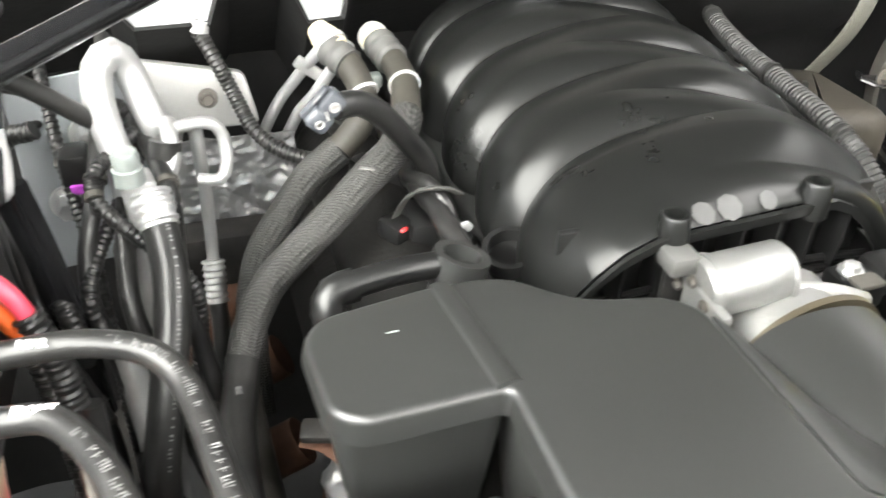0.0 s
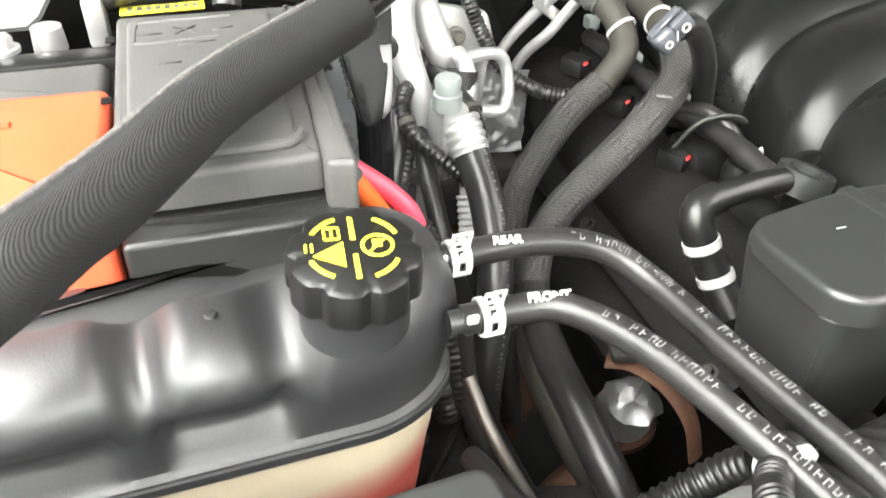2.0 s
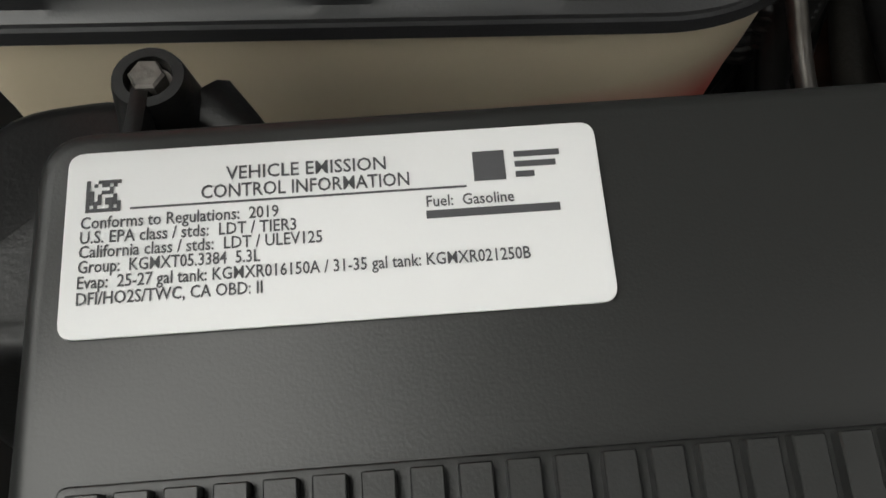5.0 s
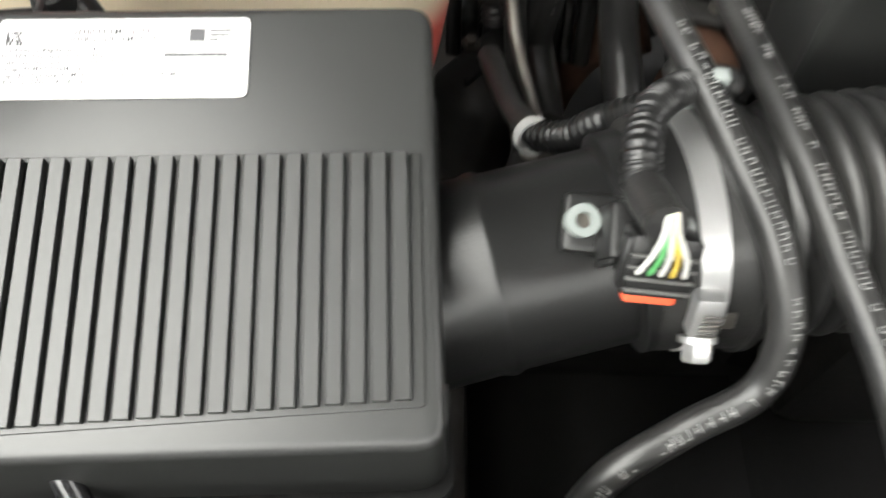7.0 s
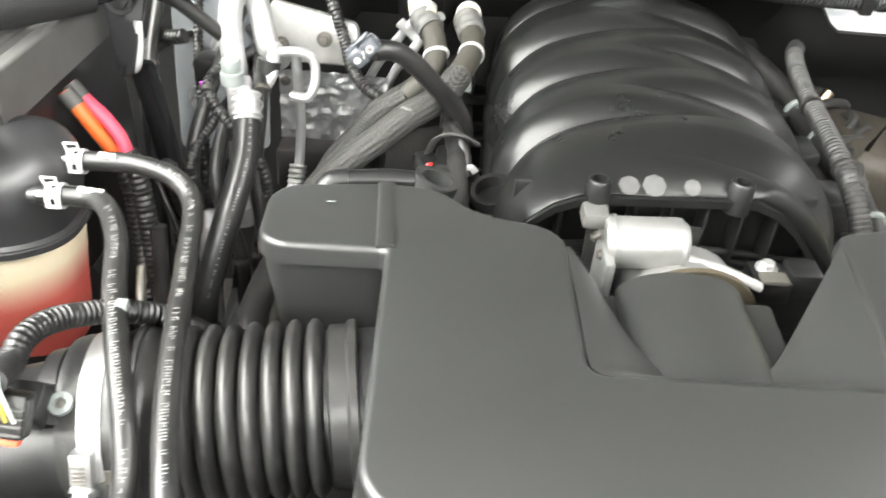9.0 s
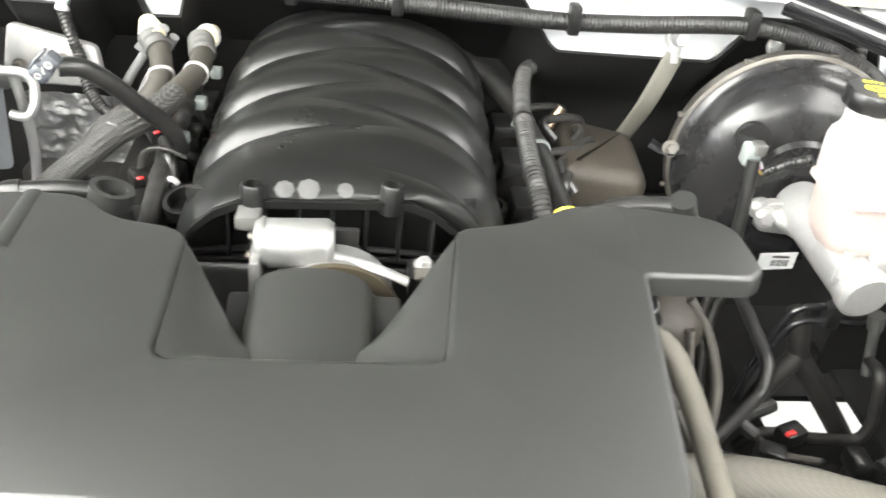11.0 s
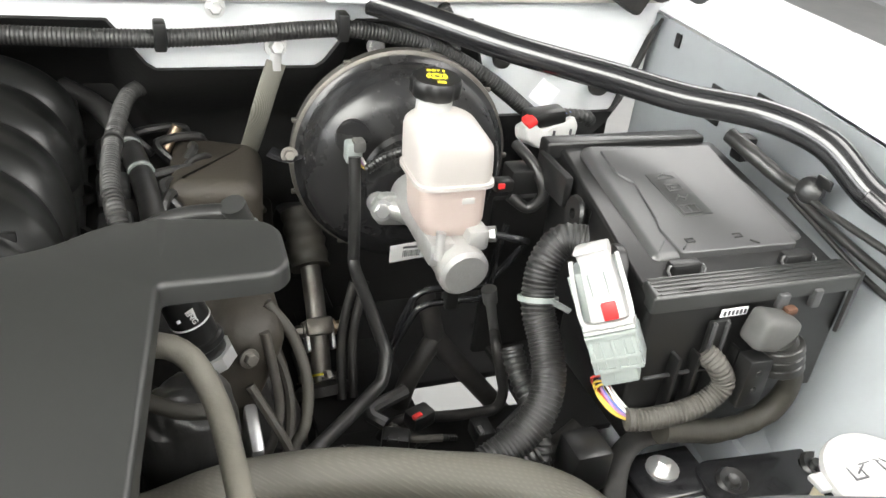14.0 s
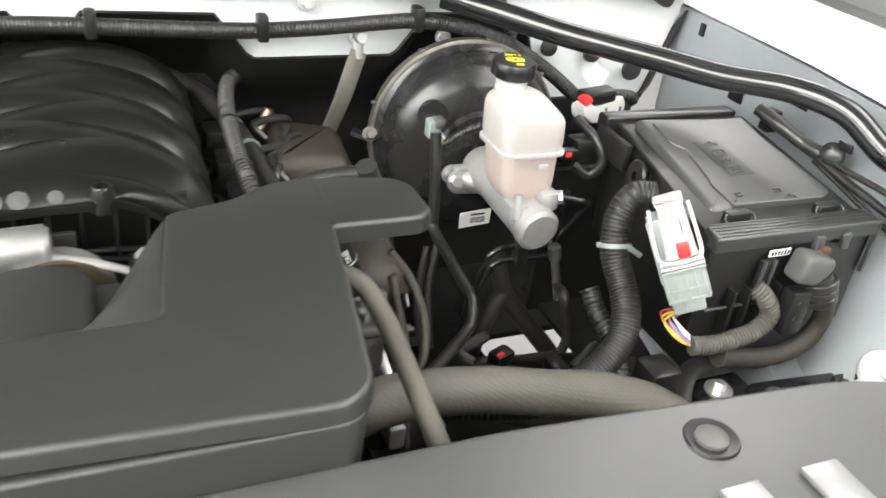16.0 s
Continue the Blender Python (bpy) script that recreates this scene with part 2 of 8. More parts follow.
FILL_GLOW_BRIGHT = bpy.data.materials.new("added_bright_panel_glow")
FILL_GLOW_BRIGHT.use_nodes = True
FILL_GLOW_BRIGHT.node_tree.nodes["Principled BSDF"].inputs["Emission Color"].default_value = (1.0, 0.998, 0.94, 1)
FILL_GLOW_BRIGHT.node_tree.nodes["Principled BSDF"].inputs["Emission Strength"].default_value = 23.0
WIRE = {c: mat(c + "_wire", v, 0.4, grain=(300, 0.05), stain=(40, 0.2)) for c, v in dict(
    yellow=(0.5, 0.36, 0.06), white=(0.5, 0.5, 0.48), red=(0.35, 0.05, 0.04), blue=(0.08, 0.12, 0.32), green=(0.08, 0.3, 0.1), violet=(0.26, 0.14, 0.3), grey=(0.3, 0.3, 0.3)).items()}


# ---- shapes ----
def mesh_of(bm, name, material, sharp=38.0):
    bmesh.ops.recalc_face_normals(bm, faces=bm.faces)
    me = bpy.data.meshes.new(name)
    bm.to_mesh(me)
    bm.free()
    for p in me.polygons:
        p.use_smooth = True
    me.set_sharp_from_angle(angle=radians(sharp))
    me.materials.append(material)
    return me


BASE = {}
SIDE = Matrix.Identity(4)
# the passenger side's two groups of pipes and boxes, as they sit in the bay
PIPES = Matrix(((0.9745, 0.0466, -0.0036, -0.0112), (-0.0465, 0.9743, 0.0230, -0.0326), (0.0047, -0.0228, 0.9754, 0.0354), (0, 0, 0, 1)))
BATTERY = Matrix(((1.0108, 0.0615, -0.0196, 0.0172), (-0.0612, 1.0109, 0.0142, -0.0469), (0.0205, -0.0130, 1.0125, 0.0009), (0, 0, 0, 1)))


def thing(name, at, label, category, group="", kind=""):
    """An empty at the thing's base, to carry its parts."""
    ob = new(name)
    ob.empty_display_size = 0.01
    ob.location = SIDE @ Vector(at)
    BASE[ob.name] = ob.location.copy()
    return tagged(ob, label, category, group, kind)


def part(name, bm, material, parent, label="", sharp=38.0):
    """Links a bmesh in world places as one mesh under a thing or under a part."""
    at = BASE[parent.name]
    bmesh.ops.transform(bm, matrix=SIDE, verts=bm.verts)
    bmesh.ops.translate(bm, verts=bm.verts, vec=-at)
    ob = new(name, mesh_of(bm, name, material, sharp))
    ob.parent = parent
    BASE[ob.name] = at
    return tagged(ob, label)


def solo(name, bm, material, at, label, category, group="", kind="", sharp=38.0):
    """A thing of one mesh."""
    at = SIDE @ Vector(at)
    bmesh.ops.transform(bm, matrix=SIDE, verts=bm.verts)
    bmesh.ops.translate(bm, verts=bm.verts, vec=-at)
    ob = new(name, mesh_of(bm, name, material, sharp))
    ob.location = at
    BASE[ob.name] = at
    return tagged(ob, label, category, group, kind)


def spline(pts, step=0.004):
    """A smooth line through the points."""
    p = [Vector(q) for q in pts]
    if len(p) == 2:
        n = max(2, int((p[1] - p[0]).length / step))
        return [p[0].lerp(p[1], i / n) for i in range(n + 1)]
    p = [p[0] * 2 - p[1]] + p + [p[-1] * 2 - p[-2]]
    out = []
    for a, b, c, d in zip(p, p[1:], p[2:], p[3:]):
        n = max(2, int((c - b).length / step))
        for i in range(n):
            t = i / n
            out.append(0.5 * (2 * b + (c - a) * t + (2 * a - 5 * b + 4 * c - d) * t * t + (3 * b - a - 3 * c + d) * t ** 3))
    out.append(p[-2])
    return out


def frames_of(line):
    """Tangent, side and up along a line, without twist."""
    res = []
    up = None
    for i, q in enumerate(line):
        t = (line[min(i + 1, len(line) - 1)] - line[max(i - 1, 0)]).normalized()
        if up is None:
            up = Vector((0, 0, 1)) if abs(t.z) < 0.9 else Vector((0, 1, 0))
        side = t.cross(up).normalized()
        up = side.cross(t).normalized()
        res.append((q, t, side, up))
    return res


def rings(bm, loops, caps=True):
    """Skins a row of closed loops of equal length."""
    vs = [[bm.verts.new(v) for v in lp] for lp in loops]
    n = len(loops[0])
    for a, b in zip(vs, vs[1:]):
        for k in range(n):
            bm.faces.new((a[k], a[(k + 1) % n], b[(k + 1) % n], b[k]))
    if caps:
        bm.faces.new(vs[0][::-1])
        bm.faces.new(vs[-1])
    return bm


def tube(pts, r, n=14, step=0.006, pitch=0.0, depth=0.0, flat=1.0, bm=None, wobble=0.0):
    """A round hose or wire along the points; pitch and depth make it corrugated; r may be (start, end); flat squashes it."""
    if pitch:
        step = min(step, pitch / 5)
    bm = bm or bmesh.new()
    fr = frames_of(spline(pts, step))
    s, loops = 0.0, []
    for i, (q, t, a, b) in enumerate(fr):
        if i:
            s += (q - fr[i - 1][0]).length
        u = i / (len(fr) - 1)
        rad = r if not isinstance(r, tuple) else r[0] + (r[1] - r[0]) * u
        if pitch:
            rad += depth * max(-0.6, min(0.6, 1.3 * math.sin(2 * math.pi * s / pitch)))
        if wobble:
            rad *= 1 + wobble * (noise.noise(q * 60) + 0.5 * noise.noise(q * 170))
        loops.append([q + (a * math.cos(k * 2 * math.pi / n) + b * math.sin(k * 2 * math.pi / n) * flat) * rad for k in range(n)])
    return rings(bm, loops)


def box(c, s, bevel=0.002, seg=2, turn=None, bm=None):
    """A block of size s about c with rounded edges."""
    bm2 = bmesh.new()
    bmesh.ops.create_cube(bm2, size=1.0, matrix=Matrix.Diagonal((*s, 1)))
    if bevel:
        bmesh.ops.bevel(bm2, geom=bm2.edges[:], offset=min(bevel, min(s) * 0.45), segments=seg, profile=0.5, affect="EDGES")
    m = Matrix.Translation(c) @ (turn.to_4x4() if turn else Matrix.Identity(4))
    bmesh.ops.transform(bm2, matrix=m, verts=bm2.verts)
    return join(bm, bm2)


def join(bm, other):
    """Adds one bmesh to another."""
    if bm is None:
        return other
    me = bpy.data.meshes.new("join")
    other.to_mesh(me)
    other.free()
    bm.from_mesh(me)
    bpy.data.meshes.remove(me)
    return bm


def basis(axis):
    """A turn that lays z along the axis."""
    return Vector(axis).to_track_quat("Z", "Y").to_matrix()


def lathe(profile, c, axis=(0, 0, 1), n=28, bm=None, lobes=0, lobe=0.0):
    """A turned body: (radius, height) pairs about the axis from c; lobes scallop its rim."""
    m = Matrix.Translation(c) @ basis(axis).to_4x4()
    loops = []
    for r, hgt in profile:
        lp = []
        for k in range(n):
            a = 2 * math.pi * k / n
            rr = r * (1 - lobe * (max(0.0, math.cos(a * lobes)) ** 2 if lobes and r > 0.004 else 0))
            lp.append(m @ Vector((rr * math.cos(a), rr * math.sin(a), hgt)))
        loops.append(lp)
    return join(bm, rings(bmesh.new(), loops))


def fillet(poly, rad, seg=5):
    """Rounds the corners of a flat outline; rad is one number or one a corner."""
    out = []
    n = len(poly)
    for i in range(n):
        p, a, b = (Vector(poly[k][:2]) for k in (i, i - 1, (i + 1) % n))
        r = rad[i] if isinstance(rad, (list, tuple)) else rad
        u, v = (a - p), (b - p)
        d = min(r, u.length * 0.48, v.length * 0.48)
        if d < 1e-5:
            out.append(p)
            continue
        s, e = p + u.normalized() * d, p + v.normalized() * d
        for k in range(seg + 1):
            t = k / seg
            out.append(s * (1 - t) ** 2 + p * 2 * t * (1 - t) + e * t * t)
    return out


def shrink(poly, d):
    """Moves an outline inwards by d (outwards where negative); the outline runs counter-clockwise."""
    n = len(poly)
    out = []
    for i in range(n):
        a, p, b = poly[i - 1], poly[i], poly[(i + 1) % n]
        e1, e2 = (p - a), (b - p)
        n1 = Vector((-e1.y, e1.x)).normalized() if e1.length > 1e-7 else Vector((0, 0))
        n2 = Vector((-e2.y, e2.x)).normalized() if e2.length > 1e-7 else n1
        m = n1 + n2
        m = m.normalized() if m.length > 1e-6 else n1
        out.append(p + m * d / max(0.5, m.dot(n1)))
    return out


def slab(poly, z0, z1, edge=0.006, height=None, taper=0.0, seg=4, bm=None):
    """An upright solid on an outline, with a rounded upper edge; z1 may be lifted by height(x, y)."""
    area = sum(a.x * b.y - b.x * a.y for a, b in zip(poly, poly[1:] + poly[:1]))
    if area < 0:
        poly = poly[::-1]
    hh = height or (lambda x, y: 0.0)
    loops = [[Vector((p.x, p.y, z0)) for p in shrink(poly, -taper)]]
    for k in range(seg + 1):
        a = k / seg * math.pi / 2
        ins = edge * (1 - math.cos(a))
        dz = edge * (1 - math.sin(a))
        loops.append([Vector((p.x, p.y, z1 - dz + hh(p.x, p.y))) for p in shrink(poly, ins)])
    return join(bm, rings(bmesh.new(), loops))


def sheet(fn, nu, nv, thick=0.0, bm=None):
    """A surface from fn(u, v), u and v from 0 to 1, with a back face where thick."""
    b2 = bmesh.new()
    g = [[b2.verts.new(fn(i / nu, j / nv)) for j in range(nv + 1)] for i in range(nu + 1)]
    for i in range(nu):
        for j in range(nv):
            b2.faces.new((g[i][j], g[i + 1][j], g[i + 1][j + 1], g[i][j + 1]))
    if thick:
        bmesh.ops.recalc_face_normals(b2, faces=b2.faces)
        bmesh.ops.solidify(b2, geom=b2.faces[:], thickness=thick)
    return join(bm, b2)


def writing(text, size, m, depth=0.0002, bold=0.0):
    """Raised lettering from the built-in font as a bmesh, laid by the pose m."""
    cu = bpy.data.curves.new("writing", "FONT")
    cu.body, cu.size, cu.extrude, cu.offset, cu.resolution_u = text, size, depth, bold, 2
    tmp = new("writing", cu)
    bpy.context.view_layer.update()
    me = tmp.evaluated_get(bpy.context.evaluated_depsgraph_get()).to_mesh()
    bm = bmesh.new()
    bm.from_mesh(me)
    bpy.data.objects.remove(tmp)
    bpy.data.curves.remove(cu)
    bmesh.ops.transform(bm, matrix=m, verts=bm.verts)
    return bm


def bolt(c, axis, r, h, washer=1.5):
    """A hexagon head on a washer."""
    bm = lathe([(0.0005, 0), (r * washer, 0), (r * washer, h * 0.25), (0.0005, h * 0.25)], c, axis, 20)
    lathe([(0.0005, h * 0.2), (r, h * 0.2), (r, h * 0.9), (r * 0.85, h), (0.0005, h)], c, axis, 6, bm)
    return bm


# ---- the unseen hall: floor, walls, ceiling, added glowing panels and window ----
solo("floor", box((0, 0.5, -0.1), (12, 12, 0.2), 0), CONCRETE, (0, 0.5, -0.2), "grey sealed concrete floor of a workshop hall", "floor", kind="structure")
for nm, c, s in (("wall_north", (0, 6.6, 1.7), (12, 0.2, 3.4)), ("wall_south", (0, -5.6, 1.7), (12, 0.2, 3.4)), ("wall_east", (6.1, 0.5, 1.7), (0.2, 12, 3.4))):
    solo(nm, box(c, s, 0), HALL_WALL, c, "plain grey painted hall wall", "wall", kind="structure")
ww = thing("wall_west", (-6.1, 0.5, 0), "grey hall wall with an added wide window", "wall", kind="structure")
for c, s in (((-6.1, 0.5, 0.45), (0.2, 12, 0.9)), ((-6.1, 0.5, 3.25), (0.2, 12, 0.3)), ((-6.1, -4.75, 2.0), (0.2, 1.5, 2.2)), ((-6.1, 5.75, 2.0), (0.2, 1.5, 2.2))):
    part("masonry", box(c, s, 0), HALL_WALL, ww)
# unseen window, added to light the passenger side
wn = thing("window_1", (-6.1, 0.5, 0.9), "unseen wide window with white bars, added for side light", "window", kind="structure")
for k in range(7):
    part("mullion", box((-6.1, -4.0 + 1.5 * k, 2.0), (0.08, 0.08, 2.2), 0.01), WHITE, wn)
for z in (0.94, 3.06):
    part("window_frame", box((-6.1, 0.5, z), (0.08, 8.9, 0.08), 0.01), WHITE, wn)
solo("backdrop", box((-7.2, 0.5, 2.2), (0.05, 14, 5.0), 0), WINDOW_FILL, (-7.2, 0.5, 0), "glowing backdrop added behind the unseen window", "sky", kind="structure")
solo("ceiling", box((0, 0.5, 3.5), (12.4, 12.4, 0.2), 0), HALL, (0, 0.5, 3.5), "plain pale grey hall ceiling", "ceiling", kind="structure")


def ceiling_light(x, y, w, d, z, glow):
    """An unseen glowing panel under the ceiling, added to light the bay."""
    t = thing("ceiling_light", (x, y, z + 0.034), "unseen white ceiling panel, added to light the bay", "lamp", "lamps under the ceiling")
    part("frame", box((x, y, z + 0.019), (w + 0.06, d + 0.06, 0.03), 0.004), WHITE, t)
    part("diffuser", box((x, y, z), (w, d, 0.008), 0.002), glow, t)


# added where tank, box lid, fuse lid and manifold need their sheen
ceiling_light(0.0, -3.6, 9.0, 1.0, 3.366, FILL_GLOW_BRIGHT)
ceiling_light(2.9, 2.6, 3.4, 1.3, 3.366, FILL_GLOW)
ceiling_light(-3.0, -1.1, 3.9, 3.9, 3.366, FILL_GLOW_BRIGHT)
ceiling_light(2.0, -1.1, 1.4, 3.0, 3.366, FILL_GLOW)


# ---- the vehicle's body round the engine bay ----
def skin(name, fn, nu, nv, material, at, label, cat, thick=0.002):
    return solo(name, sheet(fn, nu, nv, thick), material, at, label, cat, kind="structure")


def bump(v, c, w):
    d = abs(v - c) / w
    return max(0.0, 1 - d * d) ** 2


def mixv(a, b, t):
    t = max(0.0, min(1.0, t))
    return a + (b - a) * t


# cowl: a white panel behind the black insulator, with a pale lip above
def dash_y(x):
    return 0.505 + 0.02 * bump(x, 0.0, 0.3)


lip = bmesh.new()
rings(lip, [[Vector((x, dash_y(x) + dy, z)) for dy, z in ((-0.012, 1.207), (-0.012, 1.222), (-0.03, 1.236), (0.02, 1.262), (0.16, 1.275), (0.16, 1.262), (0.02, 1.247), (0.006, 1.207))]
            for x in [-0.97 + 0.08 * i for i in range(25)]])
solo("cowl_lip", lip, TRIM_BEIGE, (0, 0.5, 1.2), "pale grey cowl edge over the bulkhead", "body panel", kind="structure")


def insulator_top(x):
    """The insulator's upper edge, with shallow notches that show the white panel."""
    z = 1.187
    for a, b, low in ((0.21, 0.50, 1.128), (0.66, 0.95, 1.05), (-0.388, -0.296, 1.145), (-0.236, -0.178, 1.136), (-0.03, 0.05, 1.172), (-0.95, -0.62, 1.12)):
        e = 0.045 if b - a > 0.2 else 0.012
        k = min(1.0, max(0.0, (x - a) / e), 1.0) * min(1.0, max(0.0, (b - x) / e))
        z = mixv(z, min(z, low), max(0.0, min(1.0, k)))
    return z


def insulator(u, v):
    x = -0.94 + 1.9 * u
    top = insulator_top(x)
    z = top + (0.5 - top) * v
    d = top - z
    y = dash_y(x) - 0.004 + 0.085 * max(0.0, min(1.0, (d - 0.02) / 0.09)) + 0.004 * math.sin(x * 40) * min(1, d * 8) - 0.012 * bump(d, 0.0, 0.02)
    return Vector((x, y, z))


def cowl(u, v):
    x = -0.95 + 1.93 * u
    low = insulator_top(x) - 0.014
    return Vector((x, dash_y(x) + 0.004, low + (1.215 - low) * v))


solo("cowl_panel", sheet(cowl, 190, 6, 0.003), BODY, (0, 0.51, 1.06), "white painted cowl panel behind the engine", "body panel", kind="structure")
solo("bulkhead_insulator", sheet(insulator, 190, 24, 0.004), INSULATION, (0, 0.52, 0.5), "black moulded insulating mat on the bulkhead", "insulator", kind="structure")


# inner fenders, both sides, with a dome over the wheel and a white flange on top
def fender(sign, name):
    def wall(u, v):
        y = -0.55 + 1.06 * u
        z = 1.19 - 0.45 * v - 0.02 * max(0.0, 0.2 - y) * 1.2
        x = 0.955 - 0.05 * max(0.0, 0.25 - y) - 0.11 * bump(y, -0.08, 0.34) * min(1.0, v * 1.6) ** 2
        return Vector((sign * x, y, z))
    t = thing(name, (sign * 0.95, 0, 0.74), "white painted inner fender with stamped holes", "fender", kind="structure")
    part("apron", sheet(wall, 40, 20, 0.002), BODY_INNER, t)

    def flange(u, v):
        y = -0.55 + 1.06 * u
        edge = 0.955 - 0.05 * max(0.0, 0.25 - y)
        x = edge + 0.13 * v
        z = 1.19 - 0.024 * max(0.0, 0.2 - y) + (0.004, 0.016, 0.016, 0.022, 0.022, 0.05, 0.055, 0.05, 0.02)[int(v * 8 + 0.5)]
        return Vector((sign * x, y, z))
    part("flange", sheet(flange, 24, 8, 0.002), BODY, t, "glossy white fender top")
    for y, z, w, hgt in ((0.33, 1.12, 0.03, 0.05), (0.44, 1.17, 0.012, 0.02), (0.12, 1.07, 0.02, 0.03), (-0.03, 1.03, 0.035, 0.045)):
        x = 0.955 - 0.05 * max(0.0, 0.25 - y) - 0.004
        part("stamped_hole", box((sign * x, y, z), (0.004, w, hgt), 0.0018), INSULATION, t, "dark stamped opening")
    return t


fender(1, "fender_1")
fender(-1, "fender_2")
# dome over the driver-side wheel, pale above and lined in black below
def dome(u, v):
    y = -0.55 + 0.75 * u
    r = 0.27 * (0.8 + 0.2 * math.sin(math.pi * u))
    return Vector((0.985 - r * math.sin(math.pi / 2 * v), y, 0.93 - 0.2 * (1 - math.cos(math.pi / 2 * v)) + 0.01 * math.sin(v * 40)))


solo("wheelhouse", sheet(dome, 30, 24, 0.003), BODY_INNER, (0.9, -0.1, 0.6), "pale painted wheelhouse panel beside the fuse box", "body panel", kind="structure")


def liner(u, v):
    y = -0.55 + 0.73 * u
    r = 0.27 * (0.8 + 0.2 * math.sin(math.pi * u * 0.97))
    return Vector((0.99 - r - 0.16 * v, y, 0.735 - 0.06 * v - 0.12 * v * v + 0.006 * math.sin(y * 50)))


solo("splash_liner", sheet(liner, 30, 10, 0.003), INSULATION, (0.65, -0.1, 0.6), "black splash liner below the fuse box", "liner", kind="structure")
solo("wheelhouse", sheet(lambda u, v: Vector((-0.98 + 0.4 * math.sin(math.pi / 2 * v), -0.55 + 1.0 * u, 0.97 - 0.44 * v ** 1.7)), 20, 10, 0.003), INSULATION,
     (-0.9, -0.1, 0.6), "black wheelhouse liner under the battery", "body panel", kind="structure")
# frame rails, cross member and dark lower masses, added to hide the floor
for sgn in (-1, 1):
    solo("frame_rail", box((sgn * 0.48, 0.0, 0.56), (0.1, 1.5, 0.14), 0.012), IRON, (sgn * 0.48, 0.0, 0.49), "black steel frame rail below the engine", "frame", kind="structure")
solo("cross_member", box((0, 0.2, 0.47), (0.9, 0.22, 0.1), 0.02), IRON, (0, 0.2, 0.42), "black steel cross member below the engine", "frame", kind="structure")
solo("radiator_support", box((0, -0.40, 0.82), (1.5, 0.1, 0.46), 0.01), INSULATION, (0, -0.4, 0.59), "black radiator and support panel at the front", "radiator", kind="structure")
solo("fan_shroud", box((-0.1, -0.3, 0.86), (1.05, 0.09, 0.36), 0.03), PLASTIC_FINE, (-0.1, -0.3, 0.68), "black plastic fan shroud behind the radiator", "shroud", kind="structure")
# dark trays and block added so the low bay stays dark
solo("undertray", box((-0.5, 0.1, 0.45), (0.8, 1.2, 0.02), 0.004), INSULATION, (-0.5, 0.1, 0.44), "unseen dark tray added below the engine to hide the floor", "undertray", kind="structure")
solo("undertray", box((0.1, 0.0, 0.42), (0.5, 1.0, 0.02), 0.004), INSULATION, (0.1, 0.0, 0.41), "unseen dark tray added below the engine to hide the floor", "undertray", kind="structure")
solo("frame_horn", box((0.47, 0.36, 0.62), (0.14, 0.24, 0.22), 0.03), INSULATION, (0.47, 0.36, 0.51), "dark block added below the booster to hide the floor", "frame", kind="structure")
solo("body_sill", box((0.66, 0.56, 0.72), (0.5, 0.04, 0.34), 0.02), INSULATION, (0.66, 0.56, 0.55), "black lower bulkhead panel", "body panel", kind="structure")
solo("undertray", box((0.55, -0.12, 0.52), (0.4, 0.5, 0.02), 0.004), INSULATION, (0.55, -0.12, 0.51), "unseen dark tray added below the radiator hose to hide the floor", "undertray", kind="structure")


# dark sheets added to block the bright floor, leaving one gap
for c, sz in (((0.575, 0.035, 0.772), (0.33, 0.32, 0.012)), ((0.74, 0.25, 0.776), (0.16, 0.24, 0.012)), ((0.465, 0.25, 0.77), (0.13, 0.24, 0.012)), ((0.6, 0.36, 0.768), (0.36, 0.19, 0.012))):
    solo("splash_liner", box(c, sz, 0.004), INSULATION, c, "dark sheet added round the floor gap to hide the floor", "liner", kind="structure")
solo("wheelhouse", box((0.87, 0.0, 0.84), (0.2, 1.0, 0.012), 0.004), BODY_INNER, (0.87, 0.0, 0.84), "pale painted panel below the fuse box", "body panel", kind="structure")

# outer body round the bay and the front wheels that carry it
def outer_fender(u, v, sign):
    y = -0.72 + 1.25 * u
    low = 0.5 + 0.36 * bump(y, -0.12, 0.5) ** 0.5
    z = 1.235 + (low - 1.235) * v
    return Vector((sign * (1.07 + 0.03 * math.sin(math.pi * v)), y, z))


for sgn in (-1, 1):
    solo("outer_fender", sheet(lambda u, v: outer_fender(u, v, sgn), 30, 10, 0.004), BODY, (sgn * 1.07, -0.1, 0.5), "white painted outer front fender", "body panel", kind="structure")
    wl = thing("front_wheel", (sgn * 0.93, -0.12, 0.0), "black front tyre on a silver rim", "wheel", "front wheels", "structure")
    part("tyre", lathe([(0.24, -0.12), (0.36, -0.13), (0.385, -0.1), (0.385, 0.1), (0.36, 0.13), (0.24, 0.12), (0.24, -0.12)], (sgn * 0.93, -0.12, 0.385), (1, 0, 0), 48), RUBBER, wl)
    part("rim", lathe([(0.0005, 0.05), (0.08, 0.06), (0.2, 0.04), (0.239, 0.1), (0.239, -0.1), (0.0005, -0.1)], (sgn * 0.93, -0.12, 0.385), (sgn, 0, 0), 40), ALUMINIUM, wl)
solo("front_fascia", sheet(lambda u, v: Vector((-1.05 + 2.1 * u, -0.74 - 0.1 * math.sin(math.pi * u), 1.02 - 0.66 * v)), 24, 8, 0.006), BODY, (0, -0.75, 0.36), "white painted front fascia below the cover", "body panel", kind="structure")


